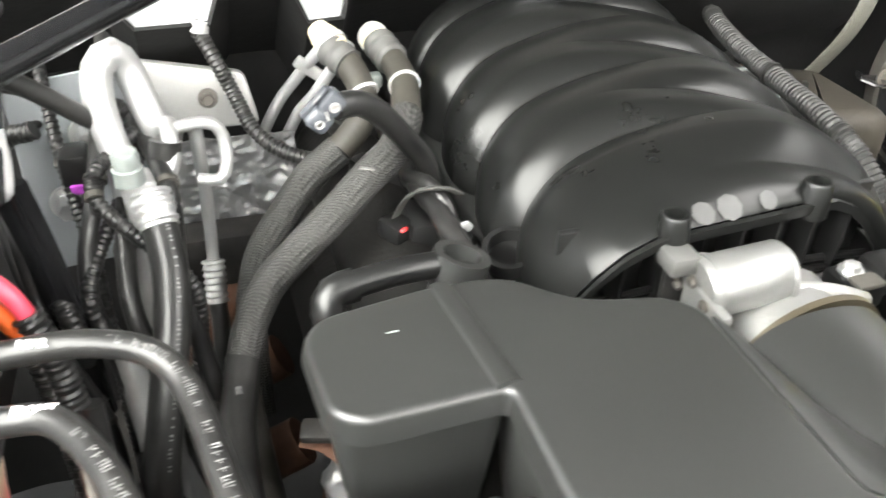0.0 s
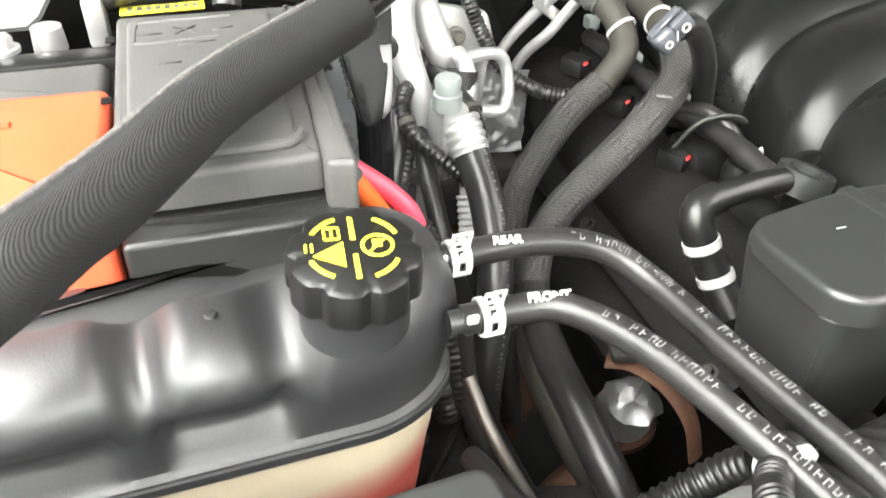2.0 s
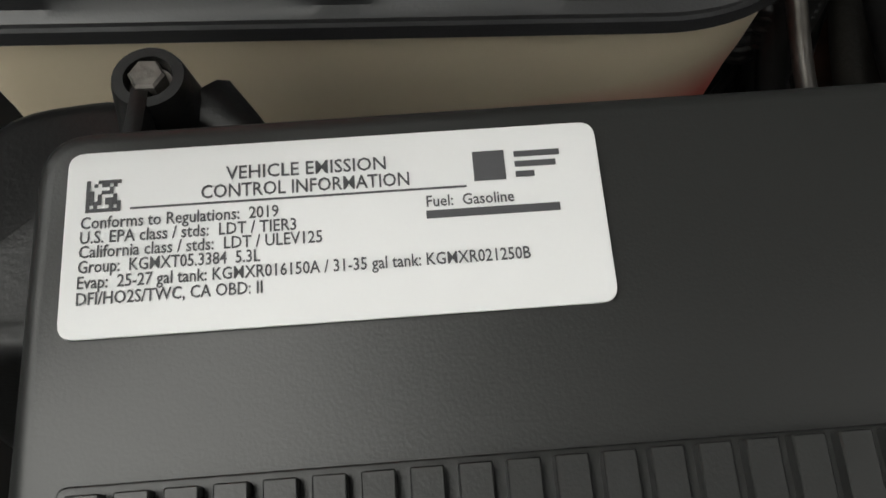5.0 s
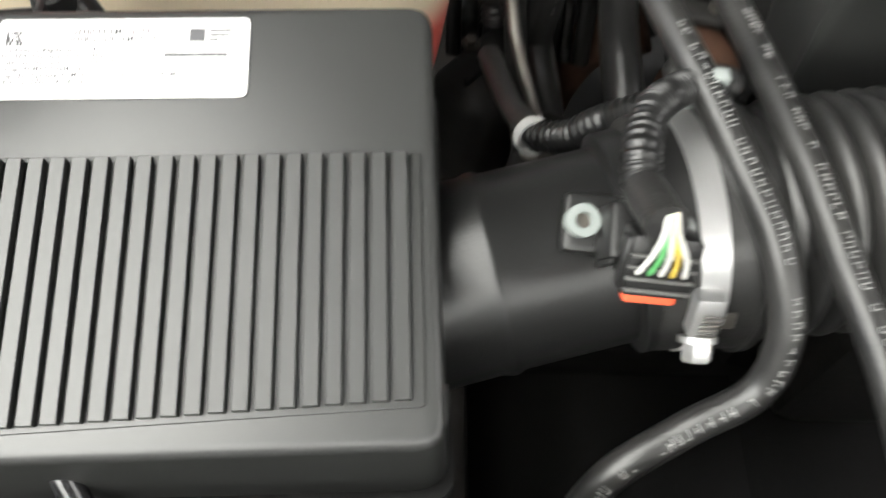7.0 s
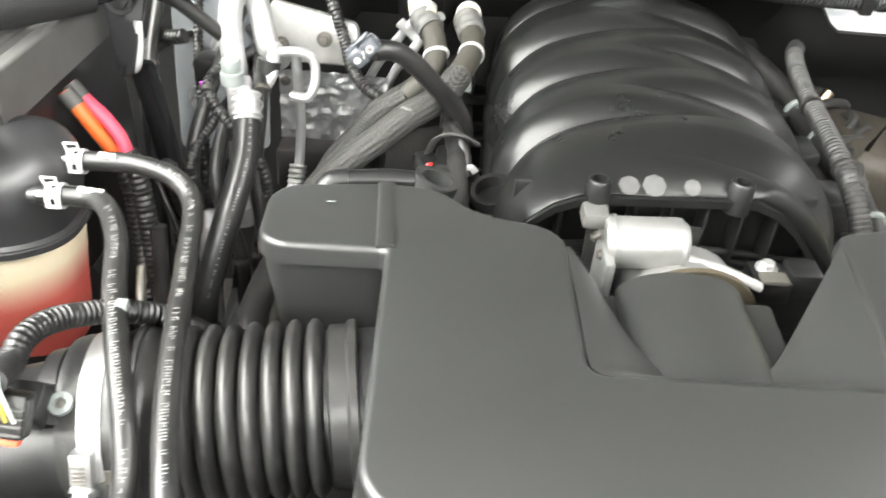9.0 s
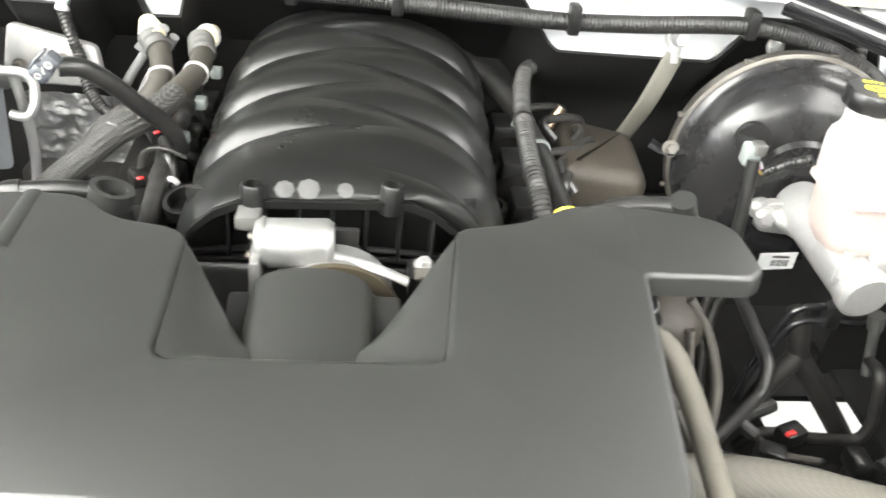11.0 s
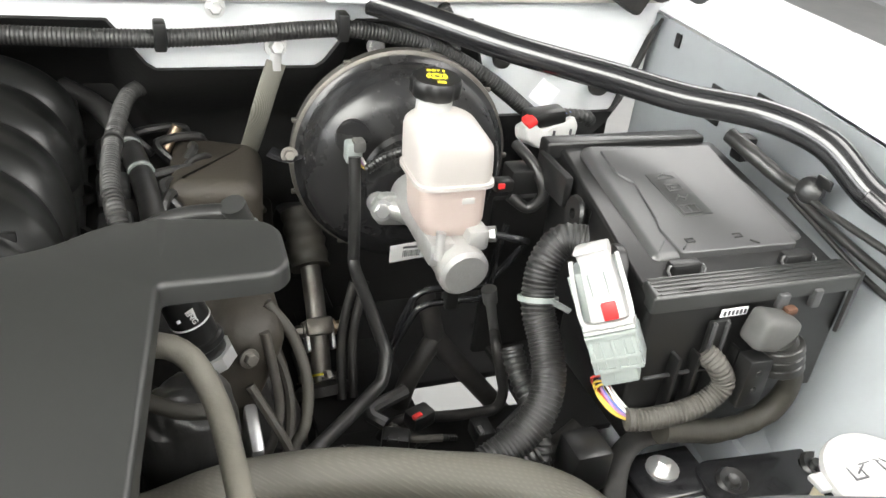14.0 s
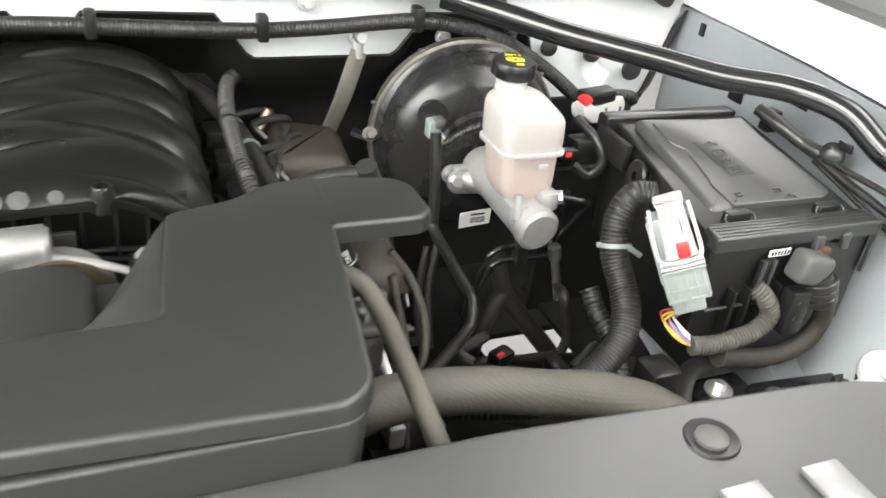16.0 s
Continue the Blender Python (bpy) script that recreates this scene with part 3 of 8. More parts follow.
# unseen raised hood, lined with black felt, added to block ceiling light
def hood_skin(u, v, lift):
    y, z = 0.8 - 0.78 * v, 1.232 + 1.05 * v
    bow = 0.05 * math.sin(math.pi * u)
    return Vector((-0.8 + 1.6 * u, y + 0.62 * (bow + lift), z + 0.78 * (bow + lift)))


hd = thing("hood", (0, 0.8, 1.232), "unseen white raised hood with black underside, added to shade the bay", "hood")
part("skin", sheet(lambda u, v: hood_skin(u, v, 0.03), 12, 8, 0.003), BODY, hd)
part("liner", sheet(lambda u, v: hood_skin(0.03 + 0.94 * u, 0.02 + 0.95 * v, 0.0), 12, 8, 0.01), INSULATION, hd, "black felt liner, added for dark reflections")

# ---- engine: block, valve covers, intake manifold ----
eb = thing("engine_block", (0, 0.3, 0.55), "dark cast engine block under the intake", "engine")
part("block", box((0, 0.3, 0.78), (0.34, 0.52, 0.42), 0.03), GRIME, eb)
part("front_cover", box((0, 0.02, 0.8), (0.3, 0.1, 0.36), 0.03), IRON, eb)
for sgn in (-1, 1):
    bm = bmesh.new()
    turn = Matrix.Rotation(sgn * 0.62, 3, "Y")
    if sgn < 0:
        box((-0.198, 0.325, 0.997), (0.085, 0.42, 0.07), 0.03, 7, turn, bm)
        box((-0.213, 0.325, 0.972), (0.092, 0.435, 0.012), 0.005, 2, turn, bm)
    else:
        box((0.225, 0.32, 0.98), (0.125, 0.43, 0.085), 0.036, 7, turn, bm)
        box((0.24, 0.32, 0.945), (0.14, 0.45, 0.014), 0.006, 2, turn, bm)
    vc = part("valve_cover", bm, GRIME, eb, "black valve cover with a flanged edge")
    for k in range(3):
        part("cover_bolt", bolt((-0.243 if sgn < 0 else 0.29, 0.13 + 0.19 * k, 0.958 if sgn < 0 else 0.945), (sgn * 0.55, 0, 0.8), 0.005, 0.007), IRON, vc)
    if sgn < 0:
        part("cylinder_head", box((-0.2, 0.38, 0.87), (0.09, 0.36, 0.14), 0.015, 2, turn), GRIME, eb)
    else:
        part("cylinder_head", box((0.25, 0.32, 0.86), (0.13, 0.48, 0.14), 0.015, 2, turn), GRIME, eb)
    for k in range(4):
        y = 0.14 + 0.11 * k
        part("exhaust_port", tube([(sgn * 0.29, y, 0.86), (sgn * 0.34, y, 0.83), (sgn * 0.37, y - 0.02, 0.76), (sgn * 0.37, y - 0.04, 0.66)], 0.022, 10), RUST if sgn < 0 else IRON, eb, "rusty exhaust runner" if sgn < 0 else "dark exhaust runner")
    if sgn < 0:
        part("heat_shield", box((sgn * 0.375, 0.2, 0.85), (0.012, 0.2, 0.09), 0.004, 2, Matrix.Rotation(sgn * 0.3, 3, "Y")), FOIL, eb, "crumpled silver heat shield")

MAN_Y0, MAN_Y1 = 0.118, 0.505


def furrow(y, shift):
    """How far the surface lies under the runners' backs at y: a sharp groove, a quick rise behind it, a gentle fall to the next."""
    f = ((y - MAN_Y0) / 0.096 + shift) % 1.0
    return 1 - (math.sin(math.pi / 2 * f / 0.3) ** 0.8 if f < 0.3 else 1 - ((f - 0.3) / 0.7) ** 2.4)


def ease(a):
    a = max(0.0, min(1.0, a))
    return a * a * (3 - 2 * a)


FRONT = ((0.0, (-0.142, 0.128, 1.05)), (0.19, (-0.115, 0.116, 1.1)), (0.24, (-0.098, 0.114, 1.117)), (0.3, (-0.074, 0.113, 1.1285)), (0.7, (0.062, 0.122, 1.1275)), (0.76, (0.084, 0.126, 1.116)), (0.82, (0.105, 0.129, 1.098)), (1.0, (0.148, 0.132, 1.045)))


def front_edge(u):
    """The manifold's front edge: flat in the middle, falling to both feet."""
    for (a, p), (b, q) in zip(FRONT, FRONT[1:]):
        if u <= b:
            return Vector(p).lerp(Vector(q), (u - a) / (b - a))
    return Vector(FRONT[-1][1])


def manifold(u, v):
    row = MAN_Y0 + (MAN_Y1 + 0.022 - MAN_Y0) * v
    a = math.pi * (0.02 + 0.96 * u)
    cx = 0.008 + 0.014 * v
    c, s = -math.cos(a), math.sin(a)
    left, right = ease((0.4 - c) / 0.85), ease((0.4 + c) / 0.85)
    cut = 0.0125 * left * furrow(row, 0.12) + 0.0125 * right * furrow(row, 0.62)
    near = max(0.0, 1 - v / 0.15)
    cut *= 1 - near
    end = 1 - ease((1 - v) / 0.1)
    y = row - 0.01 + 0.034 * s * (1 - 0.4 * v) - 0.016 * c * (1 - v)
    w = 0.149 + 0.006 * v - cut - 0.008 * end
    hgt = 0.114 + 0.004 * v - cut * 1.05 - 0.008 * end
    back = Vector((cx + w * math.copysign(abs(c) ** 0.88, c), y, 1.035 + hgt * s ** 0.72))
    edge = front_edge(u)
    k = near ** 1.2
    p = back.lerp(edge, k)
    p.z = back.z + (edge.z - back.z) * near ** 2.6
    return p


im = thing("intake_manifold", (0, 0.3, 1.0), "black moulded intake manifold with curved runners", "manifold")
part("runner_shell", sheet(manifold, 90, 320, 0.003), MANIFOLD, im, sharp=75)
part("base", slab(fillet([(-0.15, MAN_Y0 + 0.01), (0.16, MAN_Y0 + 0.01), (0.175, MAN_Y1), (-0.13, MAN_Y1)], 0.02), 0.99, 1.05, 0.01), PLASTIC, im)
# front frame with ribs under the arch
part("front_rim", sheet(lambda u, v: front_edge(0.05 + 0.9 * u) + Vector((0, -0.003 + 0.001 * v, 0.001 - 0.0075 * v)), 60, 2, 0.0035), MANIFOLD, im)
for k in range(7):
    x = -0.088 + 0.029 * k
    top = front_edge(0.5 + (x + 0.005) / 0.34).z - 0.006
    part("rib", box((x, 0.134, (top + 1.062) / 2), (0.003, 0.022, top - 1.062), 0.001), PLASTIC_FINE, im)
part("back_web", box((0.0, 0.15, 1.085), (0.25, 0.006, 0.06), 0.002), PLASTIC_FINE, im)
for z in (1.072, 1.062):
    part("shelf", tube([(-0.12, 0.136, z - 0.014), (-0.06, 0.13, z - 0.003), (0.0, 0.128, z), (0.06, 0.13, z - 0.003), (0.13, 0.138, z - 0.016)], 0.003, 8), PLASTIC_FINE, im, "curved lower ledge")
for x, y in ((-0.065, 0.113), (0.048, 0.122)):
    part("boss", lathe([(0.0105, 0), (0.0098, 0.024), (0.0085, 0.026), (0.006, 0.026), (0.005, 0.01), (0.0005, 0.01)], (x, y, 1.116), (0, 0.05, 1), 24), MANIFOLD, im)
for q, r in ((0.4, 0.0085), (0.455, 0.0095), (0.535, 0.007)):
    m0, m1, m2 = manifold(q, 0.018), manifold(q + 0.01, 0.018), manifold(q, 0.026)
    nrm = (m1 - m0).cross(m2 - m0).normalized()
    nrm = nrm if nrm.z > 0 else -nrm
    part("glue_mark", lathe([(0.0005, 0), (r * 0.9, 0), (r, 0.0006), (0.0005, 0.0012)], m0 + nrm * 0.0004, nrm, 8), WORN_SPOT, im, "pale worn spot")
for k in range(4):
    for sgn, x0 in ((-1, -0.145), (1, 0.155)):
        y = 0.17 + 0.095 * k
        part("flange_loop", lathe([(0.014, 0), (0.019, 0), (0.019, 0.01), (0.014, 0.01), (0.014, 0)], (x0 + 0.01 * (sgn > 0) * k / 2, y, 1.03), (0, 0, 1), 20), PLASTIC_FINE, im)
part("side_bracket", tube([(0.165, 0.47, 1.045), (0.165, 0.5, 1.045), (0.165, 0.505, 1.08), (0.165, 0.475, 1.085), (0.165, 0.465, 1.05)], 0.004, 8), PLASTIC_FINE, im, "square loop bracket")

SIDE = Matrix.Translation((0.007, 0.012, 0.0))
# throttle body between manifold and resonator
tb = thing("throttle_body", (-0.01, 0.07, 1.02), "silver cast throttle body with its motor housing", "throttle body")
part("motor_housing", lathe([(0.0005, 0), (0.018, 0), (0.02, 0.003), (0.02, 0.056), (0.016, 0.062), (0.0005, 0.062)], (-0.067, 0.072, 1.105), (1, 0, 0.04), 28), CAST_GREY, tb)
for k in range(3):
    part("stamped_line", box((-0.045 + 0.012 * k, 0.0545, 1.112), (0.006, 0.0012, 0.0016), 0.0003), PRINT, tb)
part("connector_cap", box((-0.074, 0.088, 1.118), (0.02, 0.022, 0.014), 0.003), PLASTIC_GREY, tb, "grey electrical cap")
for x in (-0.062, -0.012):
    part("housing_rim", lathe([(0.0195, 0), (0.0212, 0), (0.0212, 0.003), (0.0195, 0.003)], (x, 0.072, 1.1055), (1, 0, 0.04), 28), CAST_GREY, tb)
for k in range(3):
    a = 0.6 + 1.1 * k
    part("cover_screw", bolt((-0.0705, 0.072 - 0.016 * math.cos(a), 1.092 + 0.018 * math.sin(a)), (-1, 0, 0), 0.003, 0.003), STEEL_DULL, tb)
part("dark_gasket", box((-0.03, 0.098, 1.07), (0.09, 0.006, 0.07), 0.002), RUBBER, tb)
part("cover_plate", box((-0.066, 0.062, 1.082), (0.008, 0.044, 0.05), 0.003), CAST_GREY, tb)
bore = lathe([(0.045, 0), (0.05, 0.004), (0.05, 0.05), (0.045, 0.055)], (-0.005, 0.03, 1.05), (0, 1, 0.1), 32)
part("bore_ring", bore, CAST_GREY, tb)
part("lever_arm", tube([(-0.01, 0.062, 1.103), (0.03, 0.058, 1.093), (0.055, 0.056, 1.083)], 0.0055, 10, flat=0.6), CAST, tb)
part("band_clamp", lathe([(0.052, 0), (0.0532, 0), (0.0532, 0.0045), (0.052, 0.0045)], (-0.003, 0.034, 1.062), (0, 1, 0.1), 40), TAN, tb, "tan plated band clamp")
SIDE = Matrix.Identity(4)
sb = thing("map_sensor", (0.08, 0.088, 1.05), "black pressure sensor with a bright bolt", "sensor")
part("body", box((0.08, 0.096, 1.066), (0.032, 0.03, 0.022), 0.004), PLASTIC_FINE, sb)
part("bolt", bolt((0.078, 0.1, 1.077), (0, 0, 1), 0.006, 0.007), STEEL, sb)
part("cap", box((0.08, 0.086, 1.078), (0.022, 0.014, 0.005), 0.002), TAPE, sb)
part("plug", box((0.108, 0.1, 1.07), (0.028, 0.028, 0.024), 0.006), PLASTIC_FINE, sb)
part("lead", tube([(0.118, 0.092, 1.07), (0.135, 0.1, 1.06), (0.155, 0.125, 1.04)], 0.005, 10), RUBBER, sb)

SIDE = Matrix.Identity(4)
# ---- air resonator over the front of the engine ----
OUT = [(-0.205, -0.2), (0.18, -0.222), (0.2, -0.205), (0.229, -0.004), (0.312, -0.003), (0.325, 0.01), (0.3295, 0.075), (0.316, 0.095), (0.25, 0.109), (0.194, 0.108), (0.158, 0.074), (0.094, 0.055),
       (0.074, -0.102), (-0.101, -0.1), (-0.101, 0.03), (-0.115, 0.046), (-0.16, 0.056), (-0.187, 0.091), (-0.226, 0.094), (-0.295, 0.082), (-0.307, 0.065), (-0.305, 0.01), (-0.292, -0.002), (-0.221, 0.0), (-0.223, -0.18)]
RAD = [0.02, 0.015, 0.015, 0.006, 0.008, 0.01, 0.012, 0.014, 0.02, 0.03, 0.03, 0.012, 0.012, 0.012, 0.014, 0.012, 0.03, 0.03, 0.02, 0.02, 0.012, 0.012, 0.012, 0.006, 0.02]


def res_lift(x, y):
    d = -0.010 * max(0.0, (y - 0.0) / 0.1)
    d -= 0.004 * max(0.0, (-y - 0.16) / 0.07) ** 2
    return d + 0.0015 * math.sin(x * 9)


rs = thing("air_resonator", (0, -0.05, 1.05), "black plastic air resonator cover with two side lobes", "resonator")
rt = slab(fillet(OUT, RAD), 1.133, 1.15, 0.0048, res_lift, 0.001, 5)
part("top_cover", rt, PLASTIC, rs, sharp=50)
for a, b in (((-0.221, 0.002), (-0.226, 0.092)), ((0.231, 0.0), (0.238, 0.107))):
    part("seam", tube([(a[0], a[1], 1.1485), (b[0], b[1], 1.1385)], 0.0065, 16, flat=0.36), PLASTIC, rs)
inner = shrink(fillet([(-0.205, -0.215), (0.185, -0.22), (0.2, -0.2), (0.215, 0.0), (0.195, 0.085), (0.15, 0.05), (0.1, 0.03), (0.085, -0.107), (-0.112, -0.107), (-0.115, 0.03), (-0.16, 0.05), (-0.195, 0.08), (-0.22, 0.0), (-0.225, -0.19)], 0.02), 0.0)
part("lower_case", slab(inner, 1.03, 1.13, 0.004, None, -0.006), PLASTIC, rs)
part("side_case", slab(fillet([(-0.303, 0.005), (-0.215, 0.005), (-0.215, 0.085), (-0.303, 0.08)], 0.014), 1.035, 1.132, 0.004, None, -0.012), PLASTIC, rs)


def along(path, n):
    """Even points on an open line."""
    path = [Vector(q) for q in path]
    d = [0.0]
    for a, b in zip(path, path[1:]):
        d.append(d[-1] + (b - a).length)
    out = []
    for i in range(n + 1):
        w = d[-1] * i / n
        k = max(j for j in range(len(d) - 1) if d[j] <= w + 1e-9)
        out.append(path[k].lerp(path[k + 1], (w - d[k]) / max(1e-9, d[k + 1] - d[k])))
    return out


TOPL = along(fillet([(-0.122, 0.05), (-0.1005, 0.03), (-0.1005, -0.1), (0.0735, -0.102), (0.0935, 0.05), (0.11, 0.062)], [0, 0.01, 0.012, 0.012, 0.01, 0])[6:-6], 60)
LOWL = along(fillet([(-0.06, 0.035), (-0.06, -0.062), (0.032, -0.064), (0.042, 0.042)], [0, 0.02, 0.02, 0])[5:-5], 60)


def notch(u, v):
    a, b = TOPL[int(u * 60 + 0.5)], LOWL[int(u * 60 + 0.5)]
    e = v * v * (3 - 2 * v)
    q = a.lerp(b, v)
    low = 1.112 - 0.16 * max(0.0, q.y + 0.05)
    return Vector((q.x, q.y, 1.1465 + (low - 1.1465) * (0.35 * v + 0.65 * e)))


part("notch_wall", sheet(notch, 60, 14, 0.002), PLASTIC, rs, "sloping wall of the notch")
part("dip_floor", slab(fillet([(-0.07, -0.07), (0.05, -0.07), (0.055, 0.03), (-0.075, 0.03)], 0.006), 1.03, 1.098, 0.003), PLASTIC, rs)
hump = sheet(lambda u, v: Vector((-0.013 + 0.046 * math.cos(math.pi * (1 - u)), -0.08 + 0.112 * v, 1.092 + 0.028 * math.sin(math.pi * u) ** 0.75 + 0.006 * (1 - v))), 28, 8, 0.003)
part("duct_hump", hump, PLASTIC, rs, "rounded duct rising in the notch")
part("outlet_neck", lathe([(0.047, 0), (0.047, 0.05), (0.044, 0.052)], (-0.2, -0.067, 1.082), (-1, -0.117, -0.06), 36), PLASTIC_FINE, rs)
part("moulding_mark", box((-0.262, 0.055, 1.1455), (0.006, 0.001, 0.0006), 0.0002), GREYPL, rs)

# ---- air duct: housing neck, airflow sensor, bellows ----
AX0, AX1 = Vector((-0.5, -0.102, 1.0635)), Vector((-0.232, -0.0705, 1.0798))
AXD = (AX1 - AX0).normalized()
NK0, NK1 = Vector((-0.5, -0.114, 1.048)), Vector((-0.39, -0.0905, 1.068))
NKD = (NK1 - NK0).normalized()
ad = thing("air_duct", (-0.36, -0.1, 1.02), "black ribbed rubber intake duct with band clamps", "duct")
prof = [(0.044, 0.106), (0.052, 0.106), (0.0535, 0.112), (0.0535, 0.135), (0.0555, 0.14), (0.0565, 0.146), (0.0555, 0.152), (0.0525, 0.155), (0.0495, 0.159), (0.052, 0.163)]
for k in range(7):
    s0 = 0.1665 + 0.0124 * k
    prof += [(0.0435, s0), (0.0518, s0 + 0.0022), (0.0545, s0 + 0.0045), (0.055, s0 + 0.0062), (0.0545, s0 + 0.0079), (0.0518, s0 + 0.0102), (0.0435, s0 + 0.0122)]
prof += [(0.047, 0.2545), (0.0505, 0.256), (0.0505, 0.266), (0.053, 0.2675), (0.053, 0.272), (0.046, 0.273)]
part("bellows", lathe(prof, AX0, AXD, 56), RUBBER, ad)
part("collar", lathe([(0.0556, 0.1435), (0.0578, 0.1445), (0.0578, 0.1485), (0.0556, 0.1495)], AX0, AXD, 56), RUBBER, ad)
part("band_clamp", lathe([(0.0536, 0.119), (0.0546, 0.119), (0.0546, 0.131), (0.0536, 0.131)], AX0, AXD, 56), STEEL, ad, "bright steel band clamp")
wc0 = AX0 + AXD * 0.125
part("clamp_housing", box(wc0 + Vector((0.001, -0.051, 0.02)), (0.013, 0.012, 0.022), 0.003, 2, Matrix.Rotation(-0.35, 3, "X")), STEEL, ad)
for k in range(7):
    part("clamp_slot", box(wc0 + Vector((0.0015, -0.0575 - 0.0006 * k, 0.0275 - 0.0028 * k)), (0.0075, 0.0008, 0.0011), 0.0002, 1, Matrix.Rotation(-0.35, 3, "X")), STEEL_DULL, ad)
part("clamp_screw", bolt(wc0 + Vector((0.0015, -0.056, 0.008)), (0, -0.75, -0.5), 0.0065, 0.011, 1.25), STEEL, ad, "hexagon worm screw")
part("clamp_band_end", box(wc0 + Vector((0.011, -0.05, 0.012)), (0.012, 0.004, 0.01), 0.001, 1, Matrix.Rotation(-0.35, 3, "X")), STEEL_DULL, ad)

mf = thing("airflow_sensor_tube", (-0.43, -0.12, 1.02), "black tube with airflow sensor and connector", "sensor tube")
part("neck", lathe([(0.049, -0.014), (0.049, 0.004), (0.0462, 0.012), (0.0455, 0.04), (0.0468, 0.044), (0.0468, 0.047), (0.0452, 0.05), (0.0448, 0.106), (0.043, 0.108)], NK0, NKD, 44), PLASTIC_FINE, mf)
part("neck_collar", lathe([(0.0455, 0.1), (0.0505, 0.102), (0.0505, 0.112), (0.0455, 0.114)], NK0, NKD, 44), PLASTIC_FINE, mf)
# the sensor stands on a flange, with its plug leaning forward
SN = Vector((0.06, -0.42, 0.9)).normalized()
SX = Vector((1, -0.05, -0.05))
SX = (SX - SN * SX.dot(SN)).normalized()
SB = Matrix((SX, SN.cross(SX), SN)).transposed()
SC = Vector((-0.41, -0.113, 1.112))


def at_sensor(x, y, z):
    """A place on the sensor: along the tube, round it, out of it."""
    return SC + SB @ Vector((x, y, z))


part("flange", box(at_sensor(0, 0, 0), (0.05, 0.024, 0.008), 0.003, 2, SB), PLASTIC_FINE, mf)
for x in (-0.0185, 0.0195):
    part("screw_ear", lathe([(0.0032, 0), (0.0065, 0), (0.0065, 0.007), (0.0032, 0.007), (0.0032, 0)], at_sensor(x, 0.0, 0.002), SN, 24), GREYPL, mf, "pale ring round a screw")
    part("screw", lathe([(0.0005, 0), (0.0031, 0), (0.0031, 0.0045), (0.0005, 0.0045)], at_sensor(x, 0.0, 0.002), SN, 12), STEEL_DULL, mf)
part("sensor_body", box(at_sensor(0.001, -0.004, 0.012), (0.026, 0.022, 0.022), 0.0025, 2, SB), PLASTIC_FINE, mf)
for k in range(3):
    part("body_rib", box(at_sensor(-0.0095 + 0.007 * k, -0.0155, 0.01), (0.0022, 0.003, 0.02), 0.0006, 1, SB), PLASTIC_FINE, mf)
PT = SB @ Matrix.Rotation(0.55, 3, "X")
PC = Vector((-0.4065, -0.1405, 1.1345))
pl = part("plug", box(PC, (0.025, 0.024, 0.013), 0.002, 2, PT), PLASTIC_FINE, mf)
for k in range(4):
    part("plug_rib", box(PC + PT @ Vector((0, -0.009 + 0.0045 * k, 0.0068)), (0.0245, 0.0014, 0.0022), 0.0004, 1, PT), PLASTIC_GREY, pl)
for x in (-0.0128, 0.0128):
    part("plug_rail", box(PC + PT @ Vector((x, 0, 0.002)), (0.002, 0.02, 0.006), 0.0006, 1, PT), PLASTIC_FINE, pl)
part("lock_tab", box(PC + PT @ Vector((0, -0.0135, -0.0005)), (0.0195, 0.006, 0.007), 0.0016, 2, PT), RED, pl, "red locking tab")
for k, c in enumerate(("white", "green", "white", "yellow", "white")):
    part("wire", tube([PC + PT @ Vector((-0.0085 + 0.0042 * k, -0.002, 0.007)), PC + PT @ Vector((-0.0065 + 0.003 * k, 0.007, 0.0115)), PC + PT @ Vector((-0.0045 + 0.0012 * k, 0.016, 0.0115)), PC + PT @ Vector((-0.005 + 0.0008 * k, 0.024, 0.01))], 0.001, 7), WIRE[c], mf)
sh2 = thing("sensor_harness", (-0.4, -0.08, 1.1), "black convoluted harness to the airflow sensor", "wiring harness")
LM = [PC + PT @ Vector((-0.004, 0.018, 0.0105)), (-0.4115, -0.117, 1.145), (-0.4105, -0.1, 1.148), (-0.404, -0.082, 1.145), (-0.391, -0.065, 1.137), (-0.373, -0.05, 1.127), (-0.352, -0.036, 1.11), (-0.335, -0.01, 1.07)]
part("loom", tube(LM, 0.0072, 16, pitch=0.0036, depth=0.0007), PLASTIC_FINE, sh2)
part("tape_end", tube(LM[:2], 0.0078, 12, wobble=0.12), RUBBER, sh2)
part("tie", lathe([(0.008, 0), (0.0092, 0), (0.0092, 0.004), (0.008, 0.004)], (-0.381, -0.056, 1.131), (0.75, 0.55, -0.4), 18), GREYPL, sh2, "pale tie")
part("tie_head", box((-0.372, -0.058, 1.139), (0.008, 0.007, 0.006), 0.0015), GREYPL, sh2)

# ---- air filter box with ribbed lid and information label ----
def lid_z(x, y):
    return 0.0258 * (x + 0.57) + 0.1937 * (y + 0.11)


LIDT = 2.3
YAW = Matrix.Rotation(radians(LIDT), 2)
BC = Vector((-0.57, -0.11))
LIDZ = 1.1163


def bxy(u, v):
    """From the box's own axes to the plan."""
    q = BC + YAW @ Vector((u, v))
    return q.x, q.y


fb = thing("air_filter_box", (-0.57, -0.11, 0.94), "black plastic air filter box with ribbed lid", "filter box")
part("lid", slab(fillet([bxy(-0.098, -0.093), bxy(0.088, -0.0925), bxy(0.0865, 0.0865), bxy(-0.0965, 0.087)], 0.011), LIDZ - 0.06, LIDZ, 0.0045, lid_z, 0.003, 5), PLASTIC, fb, sharp=50)
